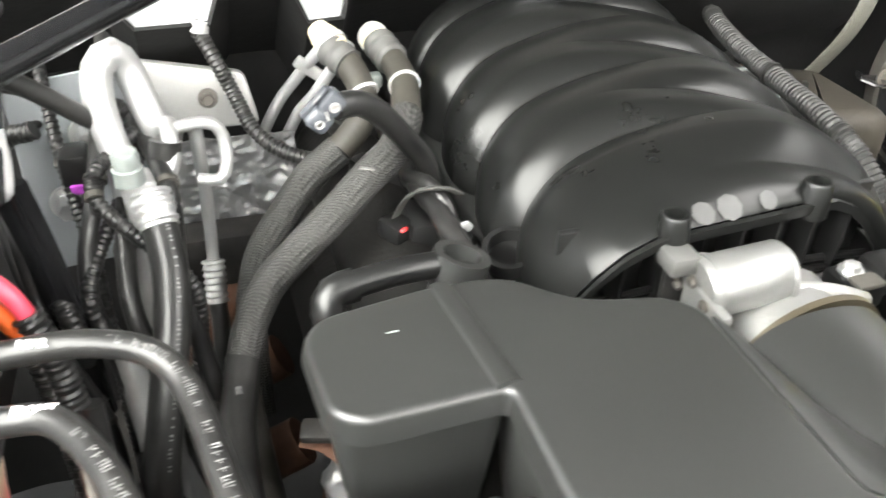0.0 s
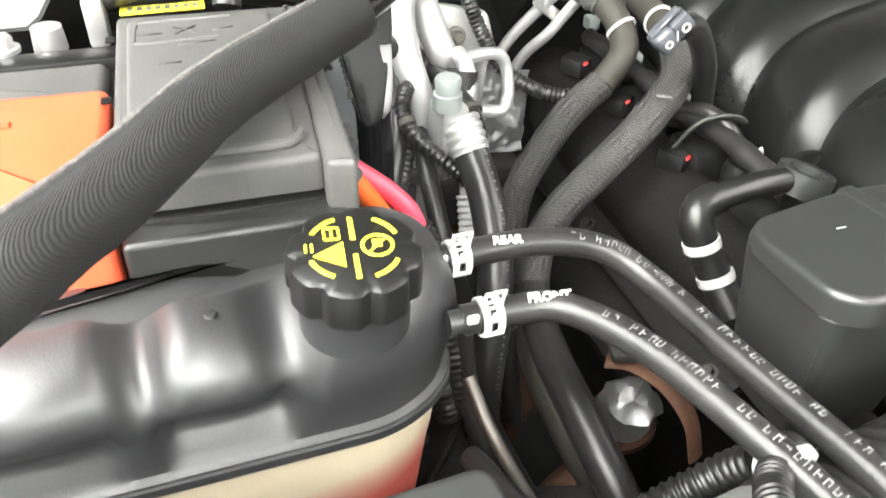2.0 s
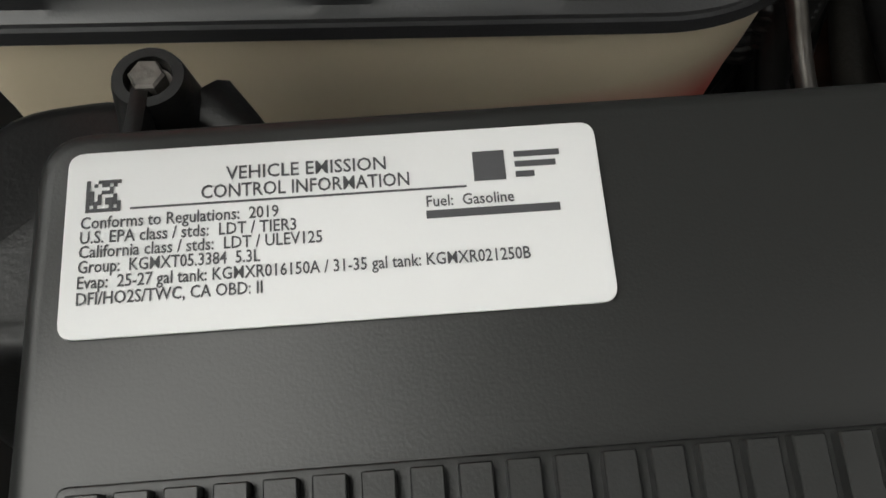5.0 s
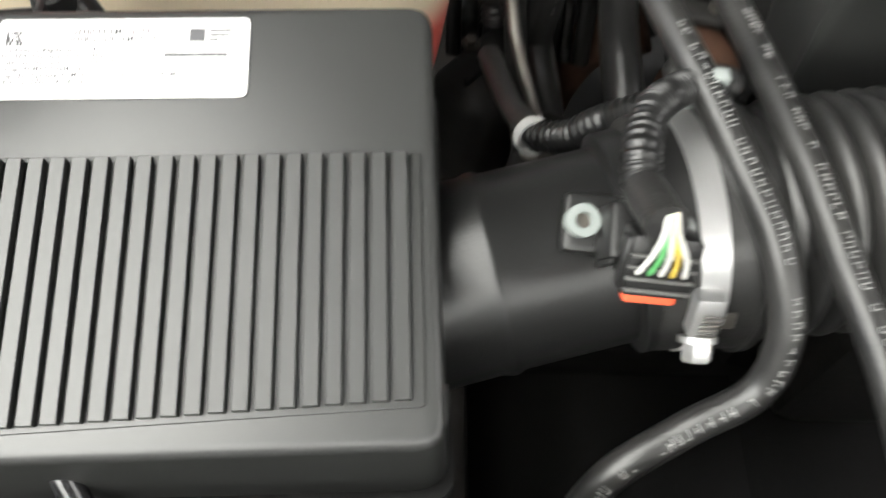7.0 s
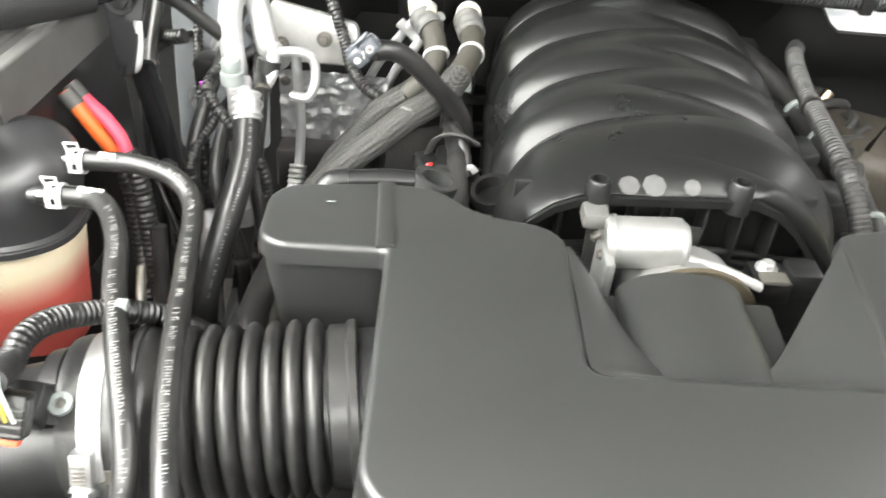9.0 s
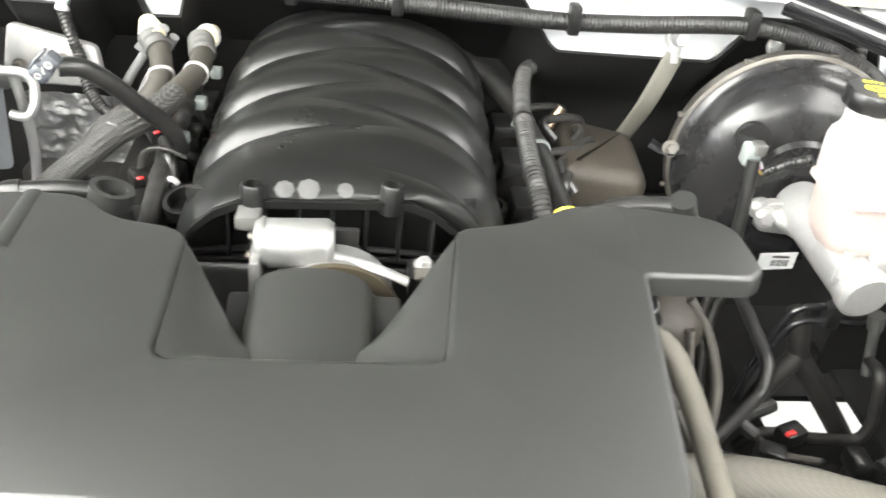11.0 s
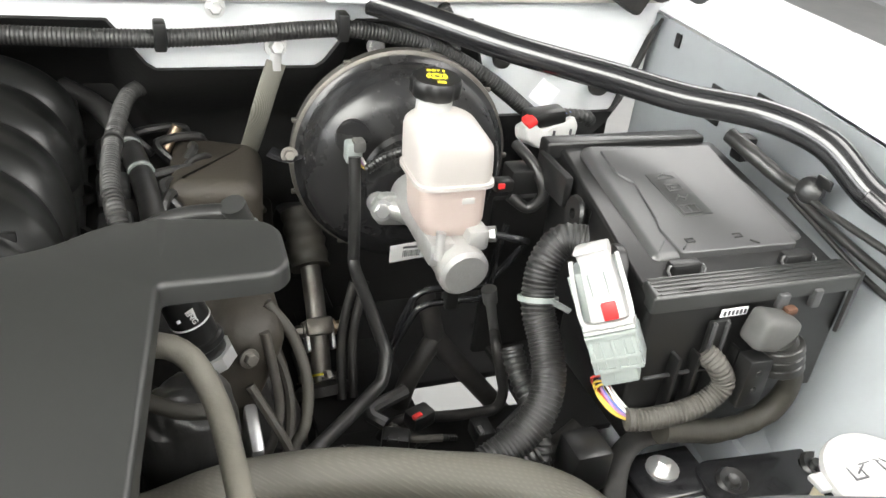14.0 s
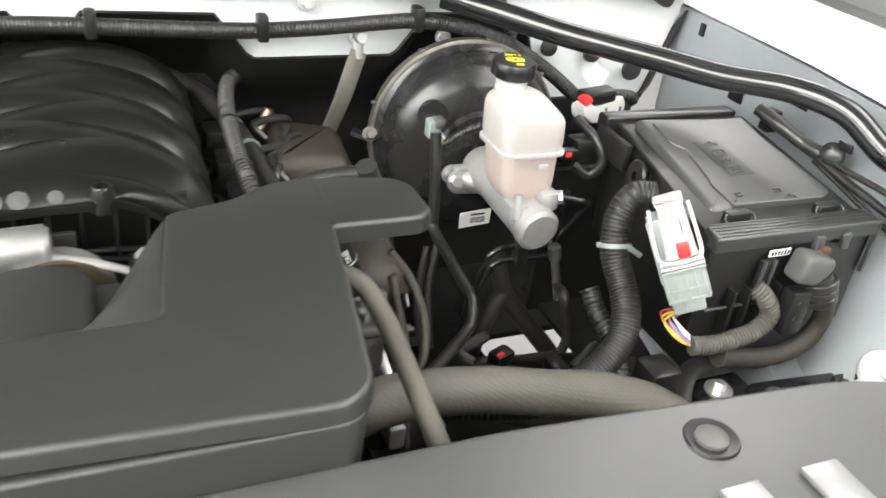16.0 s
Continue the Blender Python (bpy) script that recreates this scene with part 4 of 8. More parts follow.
part("lid_flange", slab(fillet([bxy(-0.104, -0.099), bxy(0.094, -0.098), bxy(0.092, 0.0925), bxy(-0.102, 0.093)], 0.012), LIDZ - 0.068, LIDZ - 0.058, 0.003, lid_z), PLASTIC_FINE, fb)
low = slab(fillet([bxy(-0.1, -0.094), bxy(0.089, -0.093), bxy(0.087, 0.087), bxy(-0.1, 0.088)], 0.012), 0.94, LIDZ - 0.066, 0.004, lambda x, y: lid_z(x, y))
part("lower_case", low, PLASTIC_FINE, fb)
tilt_lid = Matrix.Rotation(math.atan(0.1937), 3, "X") @ Matrix.Rotation(-math.atan(0.0258), 3, "Y")


def on_lid(u, v, lift=0.0005, turn=LIDT):
    """A pose on the lid's slope, in the box's own axes."""
    x, y = bxy(u, v)
    return Matrix.Translation((x, y, LIDZ + lid_z(x, y) + lift)) @ tilt_lid.to_4x4() @ pose(0, 0, 0, 0, 0, turn)


for k in range(20):
    u = -0.0818 + 0.00811 * k
    front = -0.0835 + 0.0062 * k / 19
    rb = box((0, 0, 0), (0.0058, 0.0186 - front, 0.0064), 0.0003, 1)
    bmesh.ops.transform(rb, matrix=on_lid(u, (0.0186 + front) / 2, 0.0011), verts=rb.verts)
    part("rib", rb, PLASTIC, fb)
pnl = slab(fillet([(-0.0875, -0.0865), (0.0805, -0.0795), (0.0805, 0.0195), (-0.0875, 0.0195)], 0.002), -0.002, 0.0009, 0.0005)
bmesh.ops.transform(pnl, matrix=on_lid(0, 0, 0.0), verts=pnl.verts)
part("rib_field", pnl, PLASTIC, fb, "slightly raised field that carries the ribs")
ear = lathe([(0.0005, 0), (0.013, 0), (0.0085, 0.024), (0.008, 0.0255), (0.0055, 0.0255), (0.005, 0.02), (0.0005, 0.02)], (-0.655, 0.0, 1.0915), (0, -0.1, 1), 26)
part("bolt_ear", ear, PLASTIC_FINE, fb)
part("bolt", bolt((-0.655, -0.0022, 1.112), (0, -0.1, 1), 0.0042, 0.0065, 1.2), STEEL_DULL, fb)
part("ear_foot", tube([(-0.645, 0.001, 1.1), (-0.637, -0.006, 1.1), (-0.628, -0.015, 1.1)], (0.009, 0.004), 12), PLASTIC_FINE, fb)
part("ear_web", box((-0.6565, -0.016, 1.107), (0.005, 0.024, 0.02), 0.002), PLASTIC_FINE, fb)
part("case_shoulder", slab(fillet([(-0.715, -0.06), (-0.66, -0.06), (-0.645, 0.0), (-0.665, 0.012), (-0.7, 0.006)], 0.015), 1.02, 1.098, 0.008), PLASTIC_FINE, fb, "lower case shoulder with its bolt ear")
LBU, LBV = -0.0386, 0.062
lb = slab(fillet([(-0.0506, -0.0183), (0.0506, -0.0183), (0.0506, 0.0183), (-0.0506, 0.0183)], 0.0032), 0.0, 0.0006, 0.0002)
bmesh.ops.transform(lb, matrix=on_lid(LBU, LBV), verts=lb.verts)
label = part("emission_label", lb, PAPER, fb, "white printed information label")
LAB = on_lid(LBU, LBV, 0.0013)


def print_on(text, x, y, size, width):
    """A printed line, drawn to its true width."""
    bm = writing(text, size, Matrix.Identity(4), 0.00004, size * 0.008)
    w = max(v.co.x for v in bm.verts) - min(v.co.x for v in bm.verts)
    bmesh.ops.transform(bm, matrix=LAB @ pose(x, y, 0) @ Matrix.Diagonal((width / w, 1, 1, 1)), verts=bm.verts)
    part("printed_line", bm, PRINT, label)


def print_bar(x, y, w, hgt):
    b = box((x + w / 2, y + hgt / 2, 0), (w, hgt, 0.0001), 0)
    bmesh.ops.transform(b, matrix=LAB, verts=b.verts)
    part("printed_bar", b, PRINT, label)


for text, x, y, size, width in (("VEHICLE EMISSION", -0.0207, 0.0107, 0.0039, 0.0304), ("CONTROL INFORMATION", -0.0255, 0.0071, 0.0039, 0.0393),
                                ("Conforms to Regulations:  2019", -0.0476, 0.0025, 0.0034, 0.0366), ("U.S. EPA class / stds:  LDT / TIER3", -0.0476, -0.0004, 0.0034, 0.0398),
                                ("California class / stds:  LDT / ULEV125", -0.0476, -0.0032, 0.0034, 0.0446), ("Group:  KGMXT05.3384  5.3L", -0.0476, -0.0061, 0.0034, 0.0331),
                                ("Evap:  25-27 gal tank: KGMXR016150A / 31-35 gal tank: KGMXR021250B", -0.0476, -0.0091, 0.0034, 0.0828), ("DFI/HO2S/TWC, CA OBD: II", -0.0476, -0.0122, 0.0034, 0.0334),
                                ("Fuel:  Gasoline", 0.0167, 0.0024, 0.0032, 0.0166)):
    print_on(text, x, y, size, width)
print_bar(-0.0385, 0.0059, 0.0632, 0.0004)
print_bar(0.0167, 0.0, 0.0253, 0.0016)
print_bar(0.0263, 0.007, 0.0061, 0.0061)
for k in range(3):
    print_bar(0.0343, 0.0115 - 0.0021 * k, (0.0088, 0.0079, 0.0036)[k], 0.0012)
rnd = random.Random(4)
for i in range(9):
    for j in range(9):
        if rnd.random() < 0.5 or i == 0 or j == 0:
            print_bar(-0.0468 + 0.00072 * i, 0.0057 + 0.00072 * j, 0.0007, 0.0007)

rd = thing("prop_rod", (-0.6, -0.19, 1.1), "thin gloss black prop rod lying across the corner", "rod")
part("rod", tube([(-0.75, -0.003, 1.16), (-0.68, -0.1099, 1.1041 + 0.02), (-0.63, -0.185, 1.0845), (-0.58, -0.2609, 1.0446), (-0.5, -0.38, 1.02)], 0.0054, 16), BLACKPAINT, rd)
part("grip", tube([(-0.44, -0.378, 1.0957), (-0.40, -0.426, 1.0962)], 0.0068, 16), RUBBER, rd)


# ---- coolant tank ----
ct = thing("coolant_tank", (-0.58, 0.1, 0.95), "black-topped coolant tank with pink fluid below", "coolant tank")


def tank_ring(z, grow, dent=0.0, pocket=0.0):
    """The tank's outline at a height; dents and a long pocket press its front in."""
    out = []
    base = fillet([(-0.74, 0.052), (-0.5, 0.055), (-0.467, 0.078), (-0.465, 0.125), (-0.485, 0.145), (-0.74, 0.13)], [0.02, 0.04, 0.03, 0.03, 0.03, 0.02], 7)
    dense = []
    for i, p in enumerate(base):
        q = base[(i + 1) % len(base)]
        m = max(1, int((q - p).length / 0.0045))
        dense += [p.lerp(q, k / m) for k in range(m)]
    for p in shrink(dense, -grow):
        wave = dent * (1.2 * bump(p.x, -0.549, 0.017) + 1.1 * bump(p.x, -0.611, 0.014) + 0.8 * bump(p.x, -0.7, 0.02) - 0.35 * bump(p.x, -0.578, 0.02) - 0.4 * bump(p.x, -0.65, 0.03))
        wave += pocket * (ease((p.x + 0.611) / 0.01) * ease((-0.546 - p.x) / 0.008) + 0.8 * ease((p.x + 0.705) / 0.02) * ease((-0.62 - p.x) / 0.012))
        p2 = Vector((p.x, p.y))
        p2.y += wave * (1 if p.y < 0.098 else -0.35)
        out.append(Vector((p2.x, p2.y, z)))
    return out


def crown(p, z, k):
    """Rounded humps on top of the tank, highest round the filler."""
    q = p.copy()
    q.z = z - k * (0.013 * bump(p.x, -0.55, 0.022) + 0.015 * bump(p.x, -0.611, 0.018) + 0.005 * bump(p.x, -0.7, 0.02) + 0.007 * ease((-0.545 - p.x) / 0.03) + 0.06 * max(0.0, -p.x - 0.66))
    return q


loops = [tank_ring(1.079, 0.0035), tank_ring(1.082, 0.0035), tank_ring(1.084, 0.0)]
for ins, z, dent, pocket in ((-0.001, 1.09, 0.0, 0.003), (-0.002, 1.096, 0.001, 0.011), (-0.0035, 1.103, 0.002, 0.0155), (-0.005, 1.109, 0.003, 0.014), (-0.006, 1.115, 0.004, 0.008), (-0.0063, 1.121, 0.005, 0.002), (-0.0058, 1.128, 0.007, 0),
                             (-0.004, 1.135, 0.009, 0), (-0.001, 1.141, 0.011, 0), (0.0035, 1.1465, 0.012, 0), (0.009, 1.151, 0.0125, 0), (0.015, 1.1545, 0.0125, 0), (0.0215, 1.157, 0.012, 0), (0.028, 1.1585, 0.01, 0), (0.034, 1.1595, 0.008, 0)):
    k = max(0.0, (z - 1.1) / 0.0595)
    loops.append([crown(p, z, k ** 2) for p in tank_ring(1.1, -ins, dent, pocket)])
part("upper_shell", rings(bmesh.new(), loops), TANK_BLACK, ct, sharp=60)
part("seam_flange", rings(bmesh.new(), [tank_ring(z, g) for z, g in ((1.074, 0.001), (1.075, 0.005), (1.08, 0.005), (1.081, 0.001))]), TANK_BLACK, ct)
lw = rings(bmesh.new(), [tank_ring(z, g) for z, g in ((1.0735, -0.002), (1.06, -0.002), (1.042, -0.004), (1.03, -0.006), (0.99, -0.010), (0.96, -0.014))])
part("lower_shell", lw, TANK_WALL, ct, "cream translucent lower half with pink coolant")
CAPC = Vector((-0.5185, 0.0615, 1.1565))
part("filler_neck", lathe([(0.024, -0.012), (0.024, 0.012), (0.0005, 0.012)], CAPC, (0, -0.08, 1), 32), TANK_BLACK, ct)
cap = part("screw_cap", lathe([(0.0265, 0.0095), (0.0285, 0.011), (0.0285, 0.024), (0.0275, 0.028), (0.025, 0.0295), (0.0005, 0.0295)], CAPC, (0, -0.08, 1), 96, lobes=8, lobe=0.11), PLASTIC_FINE, ct, "black scalloped cap with yellow symbols")
CAPM = Matrix.Translation(CAPC + Vector((0, -0.0024, 0.0301))) @ basis((0, -0.08, 1)).to_4x4() @ pose(0, 0, 0, 0, 0, -8)


def cap_mark(bm):
    bmesh.ops.transform(bm, matrix=CAPM, verts=bm.verts)
    part("yellow_symbol", bm, YELLOW, cap)


for a0 in (20, 110, 200, 290):
    pts = [(0.019 * math.cos(radians(a0 + k * 10)), 0.019 * math.sin(radians(a0 + k * 10)), 0) for k in range(5)]
    cap_mark(tube(pts, 0.0011, 6, flat=0.3))
for ang in (0, 180):
    r = Matrix.Rotation(radians(ang), 3, "Z")
    cap_mark(box(r @ Vector((0, 0.0115, 0)), (0.0022, 0.014, 0.0006), 0.0002, 1, r))
cap_mark(tube([(0.0095 + 0.0062 * math.cos(k * math.pi / 10), 0.0 + 0.0062 * math.sin(k * math.pi / 10), 0) for k in range(21)], 0.0008, 6, flat=0.4))
cap_mark(box((0.0095, 0, 0), (0.0105, 0.0011, 0.0006), 0.0002, 1, Matrix.Rotation(0.8, 3, "Z")))
cap_mark(box((0.0095, 0.0012, 0), (0.004, 0.0045, 0.0006), 0.0002, 1))
tri = lathe([(0.0005, 0), (0.0085, 0), (0.0085, 0.0005), (0.0005, 0.0005)], (-0.0085, -0.004, -0.0002), (0, 0, 1), 3)
cap_mark(tri)
for s in (-1, 1):
    cap_mark(box((-0.0085 + s * 0.003, 0.009, 0), (0.0012, 0.0075, 0.0006), 0.0002, 1))
    cap_mark(box((-0.0085, 0.009 + s * 0.0035, 0), (0.006, 0.0012, 0.0006), 0.0002, 1))
cap_mark(box((-0.0085, 0.009, 0), (0.0012, 0.0075, 0.0006), 0.0002, 1))
for k in range(2):
    cap_mark(box((-0.0195 + k * 0.0025, 0.001, 0), (0.0012, 0.005, 0.0005), 0.0002, 1))
part("vent_nub", lathe([(0.0005, 0), (0.003, 0), (0.0025, 0.001), (0.0005, 0.0014)], (-0.578, 0.075, 1.1515), (0, 0, 1), 14), TANK_BLACK, ct)
for y, z in ((0.105, 1.132), (0.062, 1.13)):
    part("spigot", tube([(-0.475, y, z), (-0.44, y, z)], 0.006, 12), TANK_BLACK, ct)


def coolant_hose(name, pts, y, z, word):
    t = thing(name, pts[3], "black rubber coolant hose with a spring clamp", "hose", "hoses from the coolant tank")
    body = part("hose", tube(pts, 0.0074, 16, 0.004), RUBBER, t)
    clamp = part("spring_clamp", lathe([(0.0082, 0), (0.0094, 0), (0.0094, 0.0034), (0.0082, 0.0034), (0.0082, 0)], (-0.4605, y, z), (1, 0, 0), 24), ZINC, t, "bright zinc spring clamp")
    part("second_band", lathe([(0.0082, 0), (0.0094, 0), (0.0094, 0.0034), (0.0082, 0.0034), (0.0082, 0)], (-0.4535, y, z), (1, 0, 0), 24), ZINC, clamp)
    part("window_bar", box((-0.4555, y - 0.0085, z - 0.0042), (0.0105, 0.0012, 0.0026), 0.0004, 1), ZINC, clamp)
    part("tongue", box((-0.4555, y - 0.009, z + 0.006), (0.0042, 0.0012, 0.009), 0.0004, 1, Matrix.Rotation(0.35, 3, "X")), ZINC, clamp)
    tab = bmesh.new()
    for dx in (-0.0046, 0.0046):
        box((-0.4555 + dx, y - 0.004, z + 0.0135), (0.0018, 0.0014, 0.0125), 0.0004, 1, None, tab)
    for dz, w in ((0.0195, 0.0108), (0.0128, 0.0108), (0.0075, 0.0108)):
        box((-0.4555, y - 0.004, z + dz), (w, 0.0014, 0.0018), 0.0004, 1, None, tab)
    bmesh.ops.rotate(tab, verts=tab.verts, cent=(-0.4555, y - 0.004, z + 0.008), matrix=Matrix.Rotation(0.25, 3, "X"))
    part("release_tab", tab, ZINC, clamp)
    part("ear", box((-0.465, y - 0.005, z + 0.004), (0.006, 0.003, 0.005), 0.001, 1), ZINC, clamp)
    w = writing(word, 0.0062, Matrix.Translation((-0.4385, y - 0.0062, z + 0.0088)) @ pose(0, 0, 0, 28, -4, -14), 0.0002, 0.0002)
    part("white_word", w, PAPER, body)
    # faint running print along the hose
    line = frames_of(spline(pts, 0.0042))
    marks = bmesh.new()
    rnd = random.Random(len(word))
    for i, (q, tt, a, b) in enumerate(line):
        if i < 16 or rnd.random() < 0.12 or i % 13 == 5 or i > len(line) - 5:
            continue
        up = (Vector((0.1, -0.45, 0.9)) - tt * tt.dot(Vector((0.1, -0.45, 0.9)))).normalized()
        sd = tt.cross(up)
        rot = Matrix((tt, sd, up)).transposed()
        for da, db, la, lb in ((-0.001, 0, 0.0006, 0.0042), (0.001, rnd.uniform(-0.001, 0.001), 0.0006, 0.0042 * rnd.uniform(0.3, 1)), (0, rnd.choice((-0.0018, 0, 0.0018)), 0.002, 0.0006)):
            if rnd.random() > 0.12:
                box(q + up * 0.0073 + tt * da + sd * db, (la, lb, 0.0004), 0, 1, rot, marks)
    tagged(part("running_print", marks, INK, body, "faint pale running print"), "faint pale running print", kind="stuff")
    return t


coolant_hose("coolant_hose", [(-0.468, 0.062, 1.13), (-0.444, 0.06, 1.132), (-0.42, 0.05, 1.135), (-0.398, 0.012, 1.137), (-0.381, -0.045, 1.136), (-0.366, -0.09, 1.129), (-0.3535, -0.125, 1.119),
                              (-0.3475, -0.15, 1.1), (-0.353, -0.166, 1.077), (-0.38, -0.178, 1.062), (-0.41, -0.194, 1.045), (-0.425, -0.212, 1.0), (-0.425, -0.225, 0.93)], 0.061, 1.131, "FRONT")
coolant_hose("coolant_hose", [(-0.468, 0.105, 1.132), (-0.445, 0.104, 1.134), (-0.41, 0.1, 1.136), (-0.38, 0.09, 1.132), (-0.363, 0.066, 1.125), (-0.351, 0.0, 1.124), (-0.338, -0.08, 1.126), (-0.329, -0.13, 1.12),
                              (-0.318, -0.175, 1.11), (-0.302, -0.235, 1.08), (-0.28, -0.27, 1.03)], 0.104, 1.133, "REAR")

SIDE = BATTERY
# ---- battery with cover, red terminal cap and cables ----
bt = thing("battery", (-0.56, 0.2, 0.95), "black car battery under a grey-black plastic cover", "battery")
part("case", box((-0.585, 0.215, 1.07), (0.17, 0.2, 0.2), 0.006), PLASTIC_FINE, bt)
cov = part("cover", slab(fillet([(-0.603, 0.118), (-0.512, 0.118), (-0.505, 0.3), (-0.605, 0.305)], 0.004), 1.172, 1.19, 0.004), PLASTIC_GREY, bt, "dusty grey cover with embossed symbols")
part("cover_flap", slab(fillet([(-0.596, 0.128), (-0.522, 0.126), (-0.516, 0.285), (-0.598, 0.288)], 0.008), 1.186, 1.1945, 0.003), PLASTIC_GREY, cov)
part("side_rail", slab(fillet([(-0.513, 0.108), (-0.499, 0.105), (-0.496, 0.29), (-0.508, 0.298)], 0.003), 1.15, 1.192, 0.003), PLASTIC_GREY, bt)
part("front_rail", slab(fillet([(-0.603, 0.1), (-0.502, 0.1), (-0.506, 0.117), (-0.603, 0.117)], 0.003), 1.1, 1.168, 0.003), PLASTIC, bt)
for k, (x, y, w, a) in enumerate(((-0.585, 0.262, 0.014, 0.0), (-0.566, 0.264, 0.016, 0.7), (-0.566, 0.264, 0.016, -0.7), (-0.545, 0.262, 0.012, 0.2), (-0.56, 0.245, 0.02, 0.1), (-0.575, 0.222, 0.012, 0.0), (-0.55, 0.196, 0.024, 0.1))):
    part("embossed_mark", box((x, y, 1.1947), (w, 0.0016, 0.001), 0.0003, 1, Matrix.Rotation(a, 3, "Z")), PLASTIC, cov)
part("symbol_frame", tube([(-0.548, 0.252, 1.1945), (-0.589, 0.25, 1.1945), (-0.593, 0.255, 1.1945), (-0.592, 0.276, 1.1945), (-0.587, 0.28, 1.1945), (-0.54, 0.28, 1.1945)], 0.0009, 6, 0.003), PLASTIC_GREY, cov, "embossed symbol frame")
part("flap_lip", tube([(-0.595, 0.137, 1.192), (-0.575, 0.1295, 1.192), (-0.55, 0.1285, 1.192), (-0.526, 0.1285, 1.192), (-0.52, 0.137, 1.192)], 0.003, 8), PLASTIC_GREY, cov)
for k in range(8):
    part("sticker_mark", box((-0.597 + 0.0055 * k, 0.318, 1.1887), (0.0032, 0.006, 0.0006), 0.0001), PRINT, bt)
for y in (0.195, 0.27):
    part("latch_slot", box((-0.607, y, 1.1905), (0.005, 0.007, 0.0015), 0.0005), PLASTIC_FINE, cov)
rc = part("terminal_cover", slab(fillet([(-0.73, 0.1), (-0.606, 0.1), (-0.606, 0.212), (-0.73, 0.216)], 0.006), 1.1, 1.19, 0.006), RED, bt, "red positive terminal cover")
part("plus_mark", box((-0.66, 0.18, 1.191), (0.022, 0.005, 0.002), 0.0008), RED, rc)
part("plus_mark", box((-0.66, 0.18, 1.191), (0.005, 0.022, 0.0021), 0.0008), RED, rc)
part("grey_cover", slab(fillet([(-0.72, 0.22), (-0.612, 0.218), (-0.61, 0.268), (-0.72, 0.27)], 0.006), 1.15, 1.18, 0.006), PLASTIC_GREY, bt)
part("hold_down", box((-0.66, 0.285, 1.168), (0.11, 0.02, 0.02), 0.003), PLASTIC_FINE, bt)
part("yellow_tag", box((-0.578, 0.318, 1.188), (0.05, 0.012, 0.001), 0.0003), YELLOW, bt, "yellow warning sticker")
part("terminal_post", lathe([(0.0005, 0), (0.01, 0), (0.009, 0.014), (0.0005, 0.014)], (-0.645, 0.31, 1.172), (0, 0, 1), 20), STEEL, bt)
part("terminal_clamp", box((-0.617, 0.318, 1.185), (0.012, 0.018, 0.03), 0.002), STEEL, bt)
part("terminal_nut", bolt((-0.668, 0.298, 1.178), (0, 0, 1), 0.006, 0.01), STEEL, bt)
solo("battery_cable", tube([(-0.612, 0.323, 1.195), (-0.59, 0.325, 1.2), (-0.56, 0.335, 1.2), (-0.52, 0.34, 1.19), (-0.47, 0.35, 1.17), (-0.42, 0.37, 1.12)], 0.0075, 12), RUBBER, (-0.56, 0.33, 1.19), "thick black battery cable", "cable")
solo("battery_cable", tube([(-0.612, 0.33, 1.188), (-0.57, 0.342, 1.186), (-0.52, 0.355, 1.176), (-0.46, 0.37, 1.15)], 0.005, 10), RUBBER, (-0.56, 0.34, 1.18), "black battery cable beside the cover", "cable")
solo("vent_hose", tube([(-0.54, 0.305, 1.19), (-0.535, 0.32, 1.21), (-0.52, 0.345, 1.225), (-0.5, 0.38, 1.22), (-0.48, 0.43, 1.19)], 0.009, 12), RUBBER, (-0.53, 0.34, 1.19), "black rubber hose arching over the battery cover", "hose")
solo("power_cable", tube([(-0.497, 0.19, 1.14), (-0.485, 0.186, 1.125), (-0.475, 0.186, 1.108), (-0.463, 0.186, 1.087), (-0.457, 0.184, 1.075)], 0.0062, 12), ORANGE, (-0.47, 0.186, 1.1), "orange battery power cable", "cable", "coloured cables at the battery")
solo("power_cable", tube([(-0.497, 0.2, 1.142), (-0.485, 0.198, 1.13), (-0.468, 0.192, 1.117), (-0.456, 0.186, 1.104), (-0.452, 0.184, 1.092)], 0.0058, 12), PINKRED, (-0.46, 0.19, 1.1), "red battery power cable", "cable", "coloured cables at the battery")
for p in ((-0.497, 0.19, 1.14), (-0.497, 0.2, 1.142)):
    solo("cable_boot", tube([p, (p[0] + 0.009, p[1] - 0.002, p[2] - 0.011)], 0.0075, 12), PLASTIC_GREY, p, "grey boot on a battery cable", "cable boot")

for pts in ([(-0.457, 0.184, 1.076), (-0.45, 0.178, 1.055), (-0.446, 0.168, 1.02), (-0.44, 0.15, 0.96)], [(-0.452, 0.184, 1.093), (-0.444, 0.178, 1.07), (-0.438, 0.168, 1.03), (-0.43, 0.15, 0.97)]):
    solo("cable_conduit", tube(pts, 0.0085, 12, pitch=0.005, depth=0.0009), RUBBER, pts[1], "black corrugated conduit over a battery cable", "conduit", "conduits at the battery")

# ---- brace over the battery, in a woven sleeve ----
BR = [(-0.30, 0.46, 1.215), (-0.39, 0.345, 1.212), (-0.478, 0.225, 1.21), (-0.55, 0.14, 1.214), (-0.595, 0.064, 1.218), (-0.64, 0.0, 1.22), (-0.72, -0.08, 1.2)]
bp = thing("body_brace", (-0.5, 0.2, 1.2), "black tubular body brace in a woven sleeve", "brace")
part("rod", tube(BR, 0.0105, 18), BLACKPAINT, bp)
slv = tube(BR[2:], 0.0152, 24, wobble=0.04)
